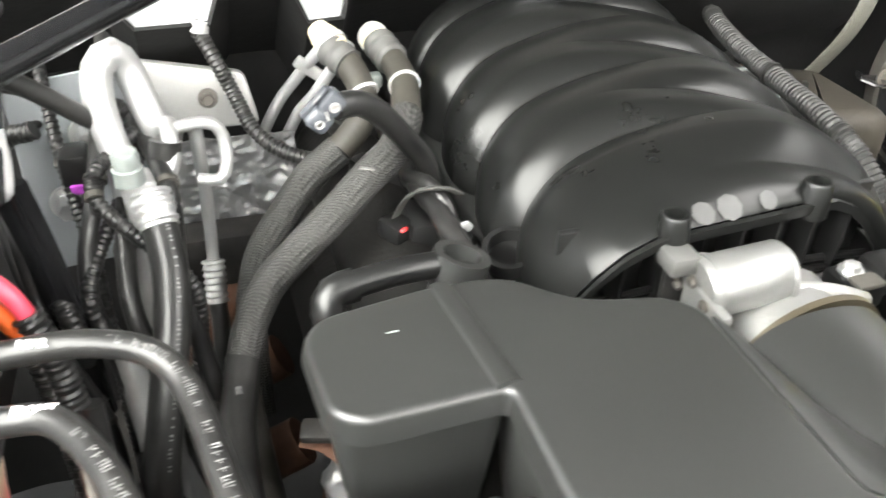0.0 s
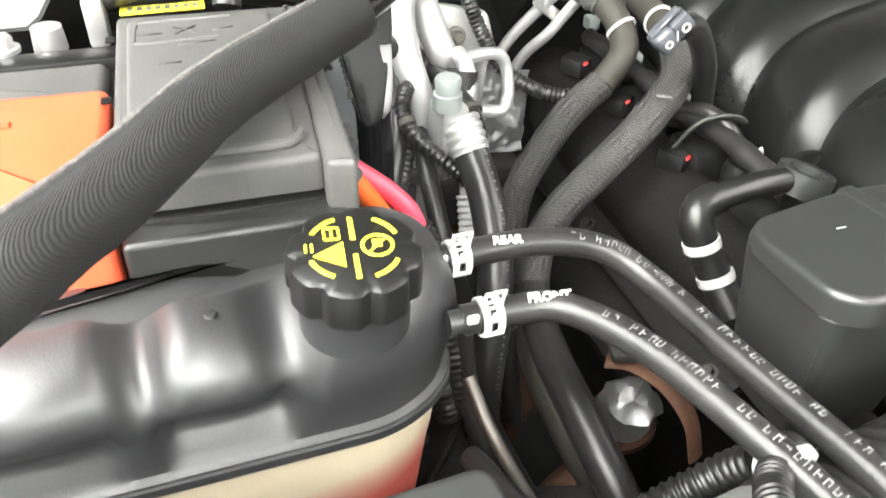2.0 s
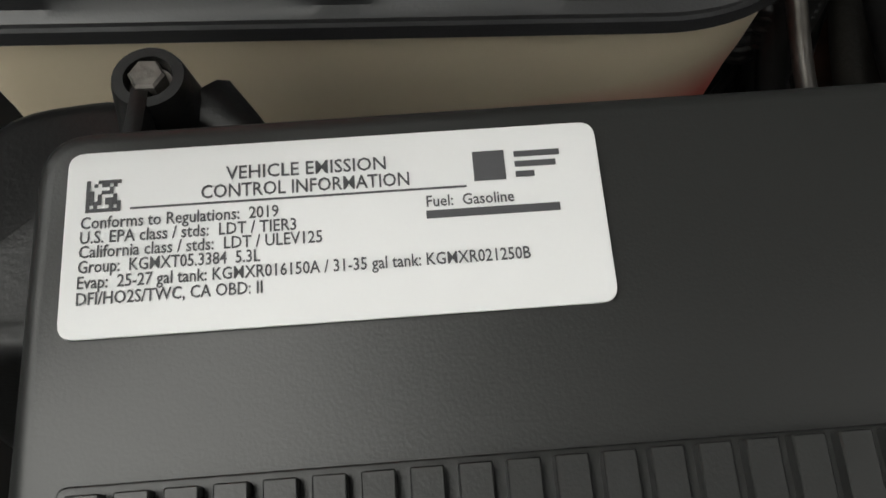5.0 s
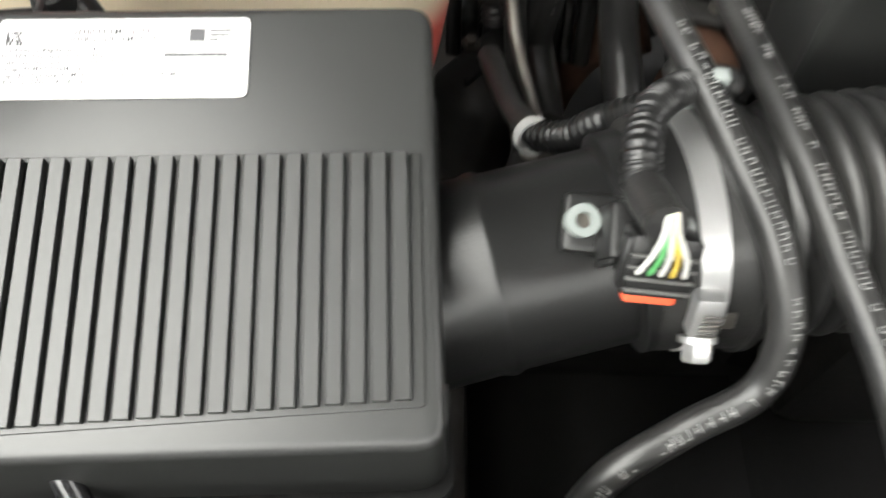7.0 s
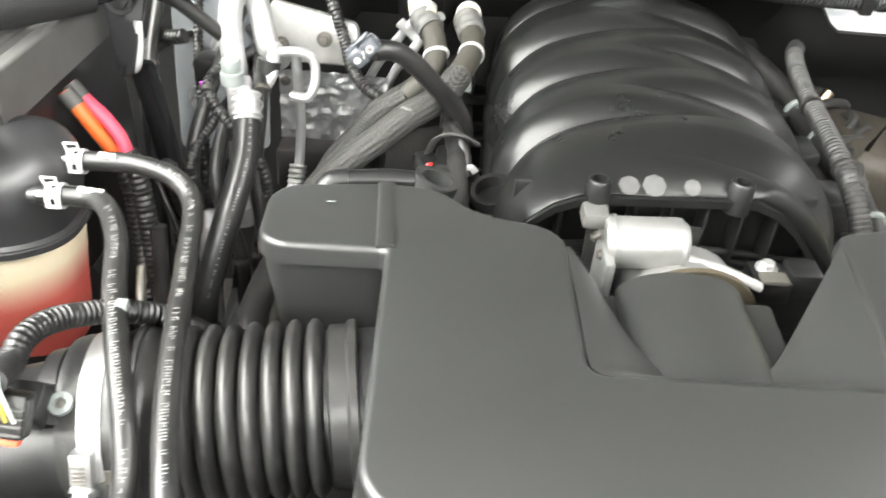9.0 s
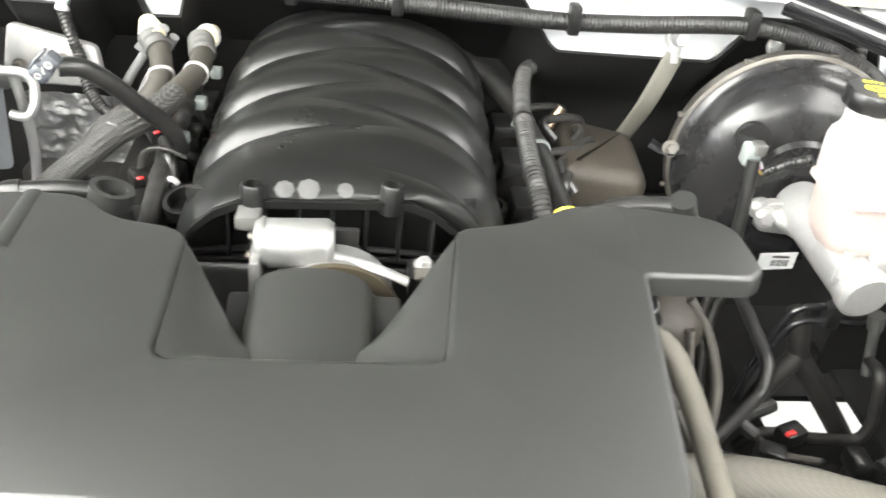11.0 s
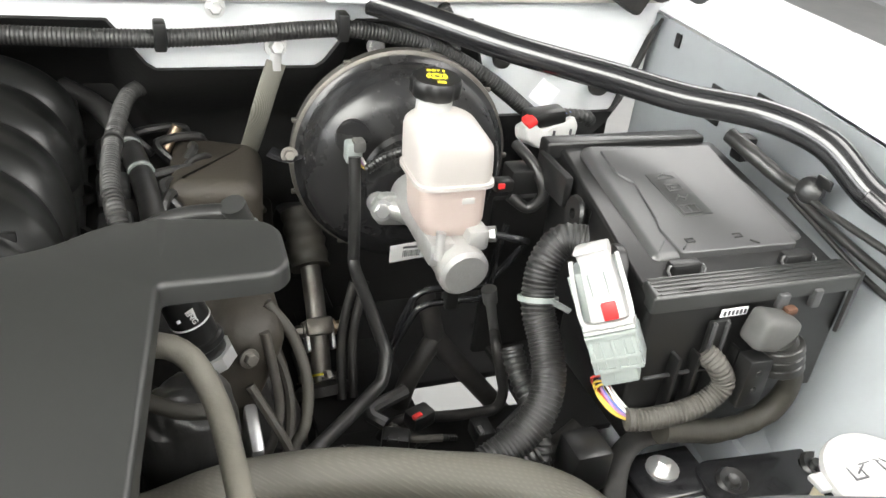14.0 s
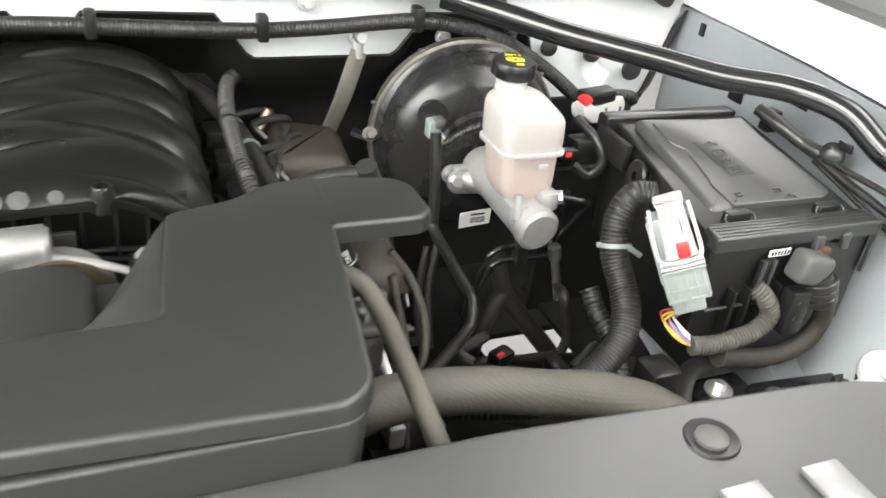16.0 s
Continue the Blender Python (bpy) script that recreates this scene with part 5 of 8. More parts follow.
part("sleeve", slv, CANVAS, bp, "black woven protective sleeve")
seamline = [Vector(q) + Vector((-0.006, 0.006, 0.0133)) for q in BR[2:]]
part("sleeve_seam", tube(seamline, 0.0016, 8, wobble=0.3), SEAM, bp, "pale stitched seam")

SIDE = PIPES
# ---- air-conditioning pipes and hoses at the bulkhead ----
ac = thing("air_conditioning_pipe", (-0.39, 0.38, 1.0), "looped bare aluminium air-conditioning pipe", "pipe")
part("pipe", tube([(-0.40, 0.31, 0.93), (-0.402, 0.33, 1.0), (-0.405, 0.35, 1.085), (-0.411, 0.362, 1.115), (-0.414, 0.373, 1.14), (-0.411, 0.383, 1.16), (-0.4, 0.393, 1.167), (-0.391, 0.396, 1.152), (-0.384, 0.388, 1.13), (-0.376, 0.378, 1.108), (-0.37, 0.4, 1.09)], 0.0122, 16), ALUMINIUM, ac)
part("pipe_clamp", box((-0.404, 0.338, 1.03), (0.032, 0.026, 0.014), 0.004), PLASTIC_GREY, ac)
part("pipe_clamp", box((-0.418, 0.335, 1.015), (0.012, 0.018, 0.03), 0.004), PLASTIC_GREY, ac)
part("ferrule", tube([(-0.4005, 0.315, 0.95), (-0.4, 0.311, 0.935)], 0.014, 16), CAST, ac)
vb = thing("service_valve", (-0.392, 0.31, 1.07), "cast aluminium service valve with grey cap", "valve")
part("valve_body", box((-0.392, 0.312, 1.083), (0.024, 0.026, 0.04), 0.004, 2, Matrix.Rotation(0.2, 3, "Z")), ALUMINIUM, vb)
part("valve_cap", lathe([(0.0115, 0), (0.0115, 0.012), (0.0095, 0.013), (0.0105, 0.022), (0.009, 0.025), (0.0005, 0.025)], (-0.396, 0.303, 1.103), (0, 0, 1), 10), GREYPL, vb)
solo("valve_branch_pipe", tube([(-0.383, 0.318, 1.078), (-0.372, 0.332, 1.088), (-0.366, 0.342, 1.1), (-0.366, 0.352, 1.112), (-0.367, 0.37, 1.115)], 0.0068, 14), ALUMINIUM, (-0.37, 0.335, 1.08), "short bare aluminium branch pipe", "pipe")
solo("grommet_clip", lathe([(0.008, 0), (0.0125, 0), (0.0125, 0.014), (0.008, 0.014)], (-0.372, 0.345, 1.097), (0.2, 0.3, 1), 20), RUBBER, (-0.372, 0.345, 1.1), "black rubber clip on the pipe", "clip")
solo("liquid_pipe", tube([(-0.364, 0.36, 1.114), (-0.347, 0.364, 1.115), (-0.333, 0.366, 1.112), (-0.326, 0.366, 1.1), (-0.326, 0.358, 1.08), (-0.333, 0.352, 1.069), (-0.35, 0.354, 1.07)], 0.0052, 12), ALUMINIUM, (-0.33, 0.36, 1.06), "thin square-bent aluminium pipe loop", "pipe")
solo("liquid_pipe", tube([(-0.347, 0.368, 1.114), (-0.347, 0.378, 1.07), (-0.348, 0.388, 1.02), (-0.35, 0.385, 0.975), (-0.352, 0.37, 0.955)], 0.0055, 12), ALUMINIUM, (-0.348, 0.38, 1.0), "thin aluminium pipe going down to a hose", "pipe")
lh = thing("liquid_hose", (-0.352, 0.36, 0.9), "thin black hose with ribbed aluminium ferrule", "hose")
part("hose", tube([(-0.352, 0.368, 0.953), (-0.352, 0.35, 0.92), (-0.355, 0.33, 0.87), (-0.36, 0.3, 0.8)], 0.008, 12), RUBBER, lh)
part("ferrule", tube([(-0.3505, 0.378, 0.972), (-0.352, 0.36, 0.938)], 0.0098, 14, pitch=0.006, depth=0.0012), CAST, lh)
sh = thing("suction_hose", (-0.385, 0.24, 1.0), "thick black hose with pale running print", "hose")
SUC = [(-0.384, 0.302, 1.083), (-0.38, 0.286, 1.068), (-0.377, 0.262, 1.048), (-0.379, 0.236, 1.028), (-0.384, 0.212, 1.006), (-0.392, 0.192, 0.975), (-0.402, 0.175, 0.935), (-0.405, 0.165, 0.89)]
part("hose", tube(SUC, 0.0135, 18), RUBBER, sh)
part("ferrule", tube([(-0.385, 0.307, 1.09), (-0.3805, 0.288, 1.07)], 0.0152, 18, pitch=0.007, depth=0.0014), ALUMINIUM, sh)
mk = bmesh.new()
rnd = random.Random(5)
for i, (q, tt, a, b) in enumerate(frames_of(spline(SUC, 0.003))):
    if 6 < i < 62 and rnd.random() > 0.25:
        up = Vector((0.45, -0.55, 0.7))
        up = (up - tt * tt.dot(up)).normalized()
        box(q + up * 0.0135, (0.0018 * rnd.uniform(0.5, 1), 0.003 * rnd.uniform(0.6, 1), 0.0003), 0, 1, Matrix((tt, tt.cross(up), up)).transposed(), mk)
part("running_print", mk, INK, sh, "pale running print")

SIDE = Matrix.Identity(4)
# heater hoses in braided sleeves with connectors
def braided(pts, r):
    """A hose sleeve of crossing strands that run almost lengthwise."""
    bm, loops, n = bmesh.new(), [], 84
    for i, (q, t, a, b) in enumerate(frames_of(spline(pts, 0.0016))):
        ring = []
        for k in range(n):
            th = k * 2 * math.pi / n
            w = abs(math.sin(7 * th + 0.09 * i)) + abs(math.sin(7 * th - 0.09 * i + 0.8))
            ring.append(q + (a * math.cos(th) + b * math.sin(th)) * (r + 0.00055 * w))
        loops.append(ring)
    return rings(bm, loops)


for pts, r, bare, dash in (([(-0.212, 0.445, 1.128), (-0.2, 0.425, 1.12), (-0.194, 0.4, 1.105), (-0.2, 0.379, 1.09), (-0.222, 0.37, 1.07), (-0.25, 0.366, 1.05), (-0.273, 0.364, 1.02), (-0.298, 0.352, 0.99), (-0.312, 0.335, 0.955), (-0.318, 0.315, 0.91), (-0.32, 0.29, 0.86)], 0.0125, 4, (-0.25, 0.361, 1.062)),
                           ([(-0.162, 0.47, 1.118), (-0.156, 0.44, 1.112), (-0.157, 0.4, 1.108), (-0.17, 0.348, 1.106), (-0.189, 0.313, 1.098), (-0.219, 0.29, 1.087), (-0.243, 0.282, 1.068), (-0.275, 0.278, 1.04), (-0.3, 0.277, 1.014), (-0.318, 0.27, 0.985), (-0.33, 0.25, 0.964), (-0.337, 0.22, 0.957), (-0.344, 0.175, 0.955), (-0.346, 0.125, 0.95), (-0.34, 0.07, 0.925), (-0.325, 0.02, 0.88)], 0.0128, 3, (-0.219, 0.284, 1.1))):
    hh = thing("heater_hose", pts[4], "black heater hose in a braided sleeve", "hose", "heater hoses at the bulkhead")
    part("hose", tube(pts[:bare + 1], r * 0.97, 18), RUBBER_WORN, hh)
    part("sleeve", braided(pts[bare:11], r), SLEEVE, hh)
    if len(pts) > 11:
        part("lower_hose", tube(pts[10:], r * 1.08, 18), RUBBER, hh)
        part("paint_dash", box((-0.337, 0.212, 0.971), (0.005, 0.008, 0.001), 0.0003), INK, hh)
    part("collar", tube(pts[:2], r * 1.14, 18, pitch=0.012, depth=0.0015), PLASTIC_GREY, hh, "ribbed grey collar")
    part("white_tie", lathe([(r * 1.02, 0), (r * 1.12, 0), (r * 1.12, 0.003), (r * 1.02, 0.003)], pts[2], Vector(pts[2]) - Vector(pts[1]), 20), WHITE, hh)
    part("paint_dash", box(dash, (0.012, 0.003, 0.001), 0.0004, 1, Matrix.Rotation(-0.5, 3, "Z")), INK, hh)
for c, a in (((-0.207, 0.44, 1.127), (-0.35, 0.75, 0.35)), ((-0.16, 0.49, 1.112), (0.1, 0.9, -0.1))):
    qc = thing("hose_connector", c, "cream and white quick connector on a heater pipe", "connector")
    part("body", lathe([(0.0005, 0), (0.0125, 0), (0.0135, 0.004), (0.0125, 0.012), (0.0135, 0.016), (0.011, 0.024), (0.0095, 0.03), (0.0005, 0.03)], c, a, 20), CREAMFIT, qc)
    part("lock_ring", lathe([(0.0128, 0.005), (0.015, 0.005), (0.015, 0.011), (0.0128, 0.011)], c, a, 20), WHITE, qc)
for pts in ([(-0.2, 0.462, 1.132), (-0.216, 0.474, 1.114), (-0.238, 0.494, 1.078), (-0.256, 0.502, 1.05), (-0.276, 0.498, 1.01), (-0.298, 0.47, 0.94), (-0.305, 0.44, 0.87)], [(-0.19, 0.463, 1.122), (-0.205, 0.47, 1.098), (-0.222, 0.478, 1.07), (-0.24, 0.497, 1.036), (-0.262, 0.5, 0.98), (-0.285, 0.48, 0.9)]):
    solo("heater_pipe", tube(pts, 0.0056, 12), ALUMINIUM, pts[2], "bare aluminium pipe along the bulkhead", "pipe", "pipes along the bulkhead")
solo("pipe_bracket", box((-0.224, 0.482, 1.093), (0.034, 0.006, 0.012), 0.002, 2, Matrix.Rotation(0.7, 3, "Y")), STEEL, (-0.224, 0.482, 1.09), "small steel pipe bracket", "bracket")
solo("bulkhead_harness", tube([(-0.322, 0.5, 1.14), (-0.31, 0.478, 1.118), (-0.297, 0.466, 1.085), (-0.285, 0.442, 1.06), (-0.266, 0.42, 1.048), (-0.24, 0.405, 1.043), (-0.215, 0.398, 1.045)], 0.0066, 12, pitch=0.0045, depth=0.0009), RUBBER, (-0.29, 0.45, 1.05), "black convoluted wiring loom", "wiring harness")
solo("harness_clip", lathe([(0.0005, 0), (0.008, 0), (0.008, 0.01), (0.0005, 0.01)], (-0.318, 0.49, 1.135), (0.2, 0.2, 1), 14), WHITE, (-0.318, 0.49, 1.135), "small white plastic harness clip", "clip")
lc = thing("fill_connector", (-0.257, 0.242, 1.175), "grey clear-plastic connector with symbols and a lead", "connector")
FR = Matrix.Rotation(0.75, 3, "Y")
FC = Vector((-0.257, 0.242, 1.173))
part("body", box(FC + FR @ Vector((0, 0, -0.005)), (0.017, 0.017, 0.015), 0.004, 3, FR), CLEAR, lc)
part("tip", box(FC + FR @ Vector((0, 0, 0.009)), (0.014, 0.015, 0.015), 0.003, 2, FR), CLEAR, lc)
part("latch", box(FC + FR @ Vector((-0.0095, 0, 0.002)), (0.003, 0.007, 0.026), 0.001, 1, FR), CLEAR, lc)
for dz, r in ((0.009, 0.0035), (-0.006, 0.003)):
    q = FC + FR @ Vector((0, -0.0088, dz))
    part("mark", lathe([(r * 0.55, 0), (r, 0), (r, 0.0006), (r * 0.55, 0.0006), (r * 0.55, 0)], q, (0, -1, 0), 16), WHITE, lc)
part("mark", box(FC + FR @ Vector((0, -0.0088, 0.0015)), (0.007, 0.0008, 0.0012), 0.0002, 1, FR @ Matrix.Rotation(0.6, 3, "Y")), WHITE, lc)
part("lead", tube([(-0.248, 0.248, 1.172), (-0.232, 0.255, 1.17), (-0.214, 0.265, 1.155), (-0.191, 0.281, 1.124), (-0.168, 0.304, 1.088), (-0.16, 0.31, 1.06)], 0.009, 12), RUBBER, lc, "black hose lead")
bl = thing("sensor_branch_loom", (-0.41, -0.01, 1.0), "black corrugated loom crossing to the duct", "wiring harness")
part("conduit", tube([(-0.424, 0.004, 1.018), (-0.41, -0.008, 1.034), (-0.396, -0.014, 1.055), (-0.38, -0.018, 1.07), (-0.366, -0.022, 1.083), (-0.36, -0.03, 1.098)], 0.0085, 14, pitch=0.005, depth=0.001), PLASTIC_FINE, bl)
part("taped_end", tube([(-0.445, 0.09, 0.99), (-0.434, 0.04, 1.0), (-0.424, 0.006, 1.017)], 0.0075, 14, wobble=0.12), RUBBER, bl, "black taped end")
solo("harness_tie", lathe([(0.0095, 0), (0.0112, 0), (0.0112, 0.007), (0.0095, 0.007), (0.0095, 0)], (-0.426, 0.008, 1.015), (0.3, -0.9, 0.4), 18), WHITE, (-0.426, 0.008, 1.015), "white tape tie on a loom", "tie")
SIDE = PIPES

# bulkhead plate, foil shield, compressor bracket
bpz = thing("expansion_valve_plate", (-0.35, 0.46, 1.06), "cast aluminium plate on the bulkhead", "plate")
plt = slab(fillet([(-0.41, 0.0), (-0.29, 0.0), (-0.3, 0.05), (-0.4, 0.07)], 0.008), 0.0, 0.014, 0.003)
bmesh.ops.transform(plt, matrix=Matrix.Translation((0, 0.49, 1.05)) @ pose(0, 0, 0, 78, 0, 0), verts=plt.verts)
part("plate", plt, CAST, bpz)
part("stud", bolt((-0.335, 0.475, 1.085), (0, -1, 0.2), 0.006, 0.012), STEEL_DULL, bpz)
part("stud", bolt((-0.385, 0.475, 1.075), (0, -1, 0.2), 0.006, 0.012), STEEL_DULL, bpz)


def crumple(u, v):
    x, z = -0.39 + 0.13 * u, 1.045 - 0.09 * v
    p = Vector((x, 0.47, z))
    return p + Vector((0, 0.007 * abs(noise.noise(p * 42)) + 0.004 * abs(noise.noise(p * 95)) + 0.0012 * abs(noise.noise(p * 230)), 0))


fs = thing("foil_shield", (-0.33, 0.47, 0.95), "crumpled silver foil heat shield", "heat shield")
part("foil", sheet(crumple, 70, 50, 0.001), FOIL, fs, sharp=20)
for x in (-0.38, -0.275):
    part("rivet", bolt((x, 0.462, 1.035), (0, -1, 0), 0.004, 0.004), STEEL_DULL, fs)
solo("bulkhead_bracket", box((-0.33, 0.45, 0.93), (0.12, 0.04, 0.06), 0.008), IRON, (-0.33, 0.45, 0.9), "dark iron bracket on the bulkhead", "bracket")
SIDE = Matrix.Identity(4)
fp = thing("gas_strut_bracket", (-0.46, 0.26, 1.1), "black pressed steel bracket with bolts and a bare metal edge", "bracket")
bkt = slab(fillet([(-0.022, 0.03), (0.018, 0.03), (0.017, -0.005), (0.008, -0.06), (-0.004, -0.062), (-0.014, -0.02)], 0.007), 0, 0.005, 0.0015)
bmesh.ops.transform(bkt, matrix=Matrix.Translation((-0.46, 0.262, 1.192)) @ pose(0, 0, 0, 72, 0, -8), verts=bkt.verts)
part("plate", bkt, BLACKPAINT, fp)
part("bolt", bolt((-0.463, 0.256, 1.196), (0.1, -1, 0.3), 0.007, 0.006), PLASTIC_FINE, fp)
part("torn_edge", tube([(-0.449, 0.252, 1.182), (-0.449, 0.248, 1.163), (-0.452, 0.243, 1.144), (-0.457, 0.244, 1.14)], 0.0035, 8, flat=0.4), ALUMINIUM, fp, "bright bare metal edge")
part("stay", tube([(-0.455, 0.26, 1.14), (-0.45, 0.27, 1.08), (-0.446, 0.28, 1.0), (-0.445, 0.29, 0.9)], 0.012, 10, flat=0.4), BLACKPAINT, fp)
SIDE = PIPES
SIDE = Matrix.Identity(4)
ap = thing("strut_tower_panel", (-0.425, 0.43, 0.95), "grey-white painted panel with two studs", "body panel", kind="structure")
part("sheet", slab(fillet([(-0.055, -0.1), (0.045, -0.1), (0.05, 0.06), (0.02, 0.075), (-0.05, 0.07)], 0.01), 0, 0.003, 0.001), BODY_INNER, ap)
ap.children[-1].data.transform(Matrix.Translation((0, 0, 0.11)) @ pose(0, 0, 0, 86, 0, 6) @ Matrix.Translation((0.425, -0.43, -0.95)).inverted())
for c in ((-0.42, 0.415, 1.09), (-0.446, 0.405, 1.035)):
    solo("bulkhead_stud", bolt(c, (0.1, -1, 0.15), 0.009, 0.026, 1.5), STEEL, c, "steel stud with rubber washer on the panel", "stud")
SIDE = PIPES
pc = thing("purple_plug", (-0.44, 0.38, 1.08), "black connector with purple lock", "connector")
part("body", box((-0.442, 0.372, 1.085), (0.022, 0.03, 0.03), 0.004), PLASTIC_FINE, pc)
part("lock", box((-0.44, 0.356, 1.072), (0.014, 0.004, 0.008), 0.001), PURPLE, pc)
# dark wiring behind the battery
rnd = random.Random(11)
for k in range(9):
    x = -0.50 + 0.014 * k
    pts = [(x + rnd.uniform(-0.03, 0.03), 0.42 + rnd.uniform(-0.04, 0.06), 1.13 + rnd.uniform(-0.04, 0.03)), (x + rnd.uniform(-0.03, 0.04), 0.36 + rnd.uniform(-0.05, 0.05), 1.09), (x + 0.02 + rnd.uniform(-0.03, 0.03), 0.31 + rnd.uniform(-0.05, 0.05), 1.02), (x + 0.03, 0.26 + rnd.uniform(-0.03, 0.03), 0.93), (x + 0.035, 0.22, 0.84)]
    wl = thing("wiring_loom", pts[2], "black wiring loom dropping beside the battery", "wiring harness", "looms beside the battery")
    wr2 = rnd.uniform(0.004, 0.008)
    part("loom", tube(pts, wr2, 10, pitch=0.005 if k % 2 else 0.0, depth=0.0008), RUBBER, wl)
    for i in (1, 3):
        part("tie", lathe([(wr2 * 1.05, 0), (wr2 * 1.25, 0), (wr2 * 1.25, 0.005), (wr2 * 1.05, 0.005)], pts[i], Vector(pts[i + 1]) - Vector(pts[i - 1]), 14), TAPE, wl)
LOW = [([(-0.43, 0.155, 1.03), (-0.428, 0.14, 0.98), (-0.42, 0.11, 0.93), (-0.41, 0.08, 0.88), (-0.4, 0.05, 0.82)], 0.008, RUBBER),
       ([(-0.435, 0.12, 1.01), (-0.427, 0.09, 0.985), (-0.405, 0.05, 0.94), (-0.39, 0.02, 0.9)], 0.0045, STEEL_DULL), ([(-0.34, 0.26, 0.94), (-0.336, 0.22, 0.9), (-0.33, 0.17, 0.875), (-0.32, 0.1, 0.86), (-0.31, 0.03, 0.84)], 0.014, RUBBER_WORN),
       ([(-0.41, 0.2, 0.93), (-0.4, 0.15, 0.9), (-0.38, 0.1, 0.86), (-0.37, 0.02, 0.83)], 0.012, RUBBER), ([(-0.42, 0.26, 0.98), (-0.415, 0.24, 0.94), (-0.405, 0.2, 0.88), (-0.39, 0.15, 0.82)], 0.011, ALUMINIUM)]
for pts, r, m in LOW:
    solo("lower_pipe", tube(pts, r, 12), m, pts[1], "bare metal pipe low in the bay" if m is ALUMINIUM else "black hose low in the bay", "pipe" if m is ALUMINIUM else "hose", "lines low beside the engine")

# coil leads, injector plugs and tubes between valve cover and manifold
for c in ((-0.207, 0.385, 1.045), (-0.2, 0.289, 1.04), (-0.215, 0.46, 1.05)):
    ip = thing("injector_plug", c, "black connector with a red lock", "connector", "plugs along the manifold")
    part("body", box(c, (0.022, 0.026, 0.018), 0.004, 2, Matrix.Rotation(0.5, 3, "Z")), PLASTIC_FINE, ip)
    part("red_lock", box((c[0] + 0.003, c[1] - 0.012, c[2] + 0.006), (0.008, 0.004, 0.004), 0.0015, 1, Matrix.Rotation(0.5, 3, "Z")), REDCLIP, ip)
for k in range(4):
    y = 0.2 + 0.095 * k
    solo("ignition_coil", box((-0.175, y, 1.03), (0.035, 0.045, 0.04), 0.006), PLASTIC_FINE, (-0.175, y, 1.01), "black ignition coil beside the manifold", "coil", "coils beside the manifold")
    solo("fuel_line_clip", box((-0.168, y + 0.046, 1.062), (0.014, 0.016, 0.014), 0.003), GREYPL, (-0.168, y + 0.046, 1.05), "pale plastic clip beside the manifold", "clip", "clips beside the manifold")
solo("manifold_loom", tube([(-0.185, 0.5, 1.06), (-0.18, 0.42, 1.062), (-0.178, 0.34, 1.062), (-0.172, 0.27, 1.066), (-0.165, 0.2, 1.06), (-0.16, 0.13, 1.05)], 0.009, 12, wobble=0.2), RUBBER, (-0.178, 0.34, 1.05), "black taped loom along the manifold", "wiring harness")
SIDE = Matrix.Identity(4)
bh = thing("breather_tube", (-0.3, 0.12, 1.05), "black plastic breather tube with white bands", "tube")
part("tube", tube([(-0.2, 0.156, 1.101), (-0.225, 0.154, 1.103), (-0.25, 0.152, 1.102), (-0.27, 0.15, 1.1)], 0.0088, 14), PLASTIC_FINE, bh)
part("elbow", tube([(-0.26, 0.151, 1.101), (-0.274, 0.149, 1.099), (-0.279, 0.143, 1.09), (-0.273, 0.136, 1.074), (-0.267, 0.124, 1.056), (-0.262, 0.105, 1.04)], 0.0108, 16), PLASTIC_FINE, bh)
for c, d in (((-0.2755, 0.139, 1.08), (0.3, -0.4, -1)), ((-0.268, 0.127, 1.06), (0.3, -0.6, -1))):
    part("white_band", lathe([(0.0112, 0), (0.0122, 0), (0.0122, 0.006), (0.0112, 0.006), (0.0112, 0)], c, d, 20), WHITE, bh, "white locking band")
part("end_ring", lathe([(0.013, -0.008), (0.019, -0.008), (0.019, 0.008), (0.013, 0.008), (0.013, -0.008)], (-0.19, 0.156, 1.098), (0.3, 0.1, 1), 24), PLASTIC, bh)
part("port", lathe([(0.012, 0), (0.013, 0.02), (0.0115, 0.03)], (-0.182, 0.156, 1.062), (-0.25, 0, 1), 18), PLASTIC_FINE, bh)

# plug with a white clip, bent bracket and ring at the manifold's foot
sp = thing("coil_plug", (-0.158, 0.246, 1.02), "black round coil plug with a white clip", "connector")
part("body", lathe([(0.0005, 0), (0.015, 0), (0.0145, 0.026), (0.012, 0.032), (0.0005, 0.032)], (-0.158, 0.248, 1.02), (0, 0, 1), 20), PLASTIC_FINE, sp)
part("white_clip", tube([(-0.166, 0.238, 1.056), (-0.163, 0.236, 1.066), (-0.156, 0.237, 1.069), (-0.151, 0.24, 1.062)], 0.0032, 8, flat=0.5), WHITE, sp, "white retaining clip")
part("lead", tube([(-0.158, 0.25, 1.05), (-0.162, 0.265, 1.07), (-0.17, 0.285, 1.078), (-0.178, 0.315, 1.068)], 0.006, 10, wobble=0.15), RUBBER, sp)
solo("bent_bracket", tube([(-0.196, 0.288, 1.05), (-0.188, 0.278, 1.074), (-0.175, 0.271, 1.083), (-0.16, 0.268, 1.082), (-0.15, 0.272, 1.074)], 0.006, 10, flat=0.3), PLASTIC_GREY, (-0.175, 0.275, 1.05), "grey bent bracket strip beside the manifold", "bracket")
solo("foot_ring", lathe([(0.016, 0), (0.02, 0), (0.021, 0.004), (0.02, 0.012), (0.016, 0.012), (0.016, 0)], (-0.135, 0.198, 1.062), (-0.2, -0.2, 1), 26), PLASTIC_FINE, (-0.135, 0.198, 1.05), "black ring at the manifold's foot", "ring")

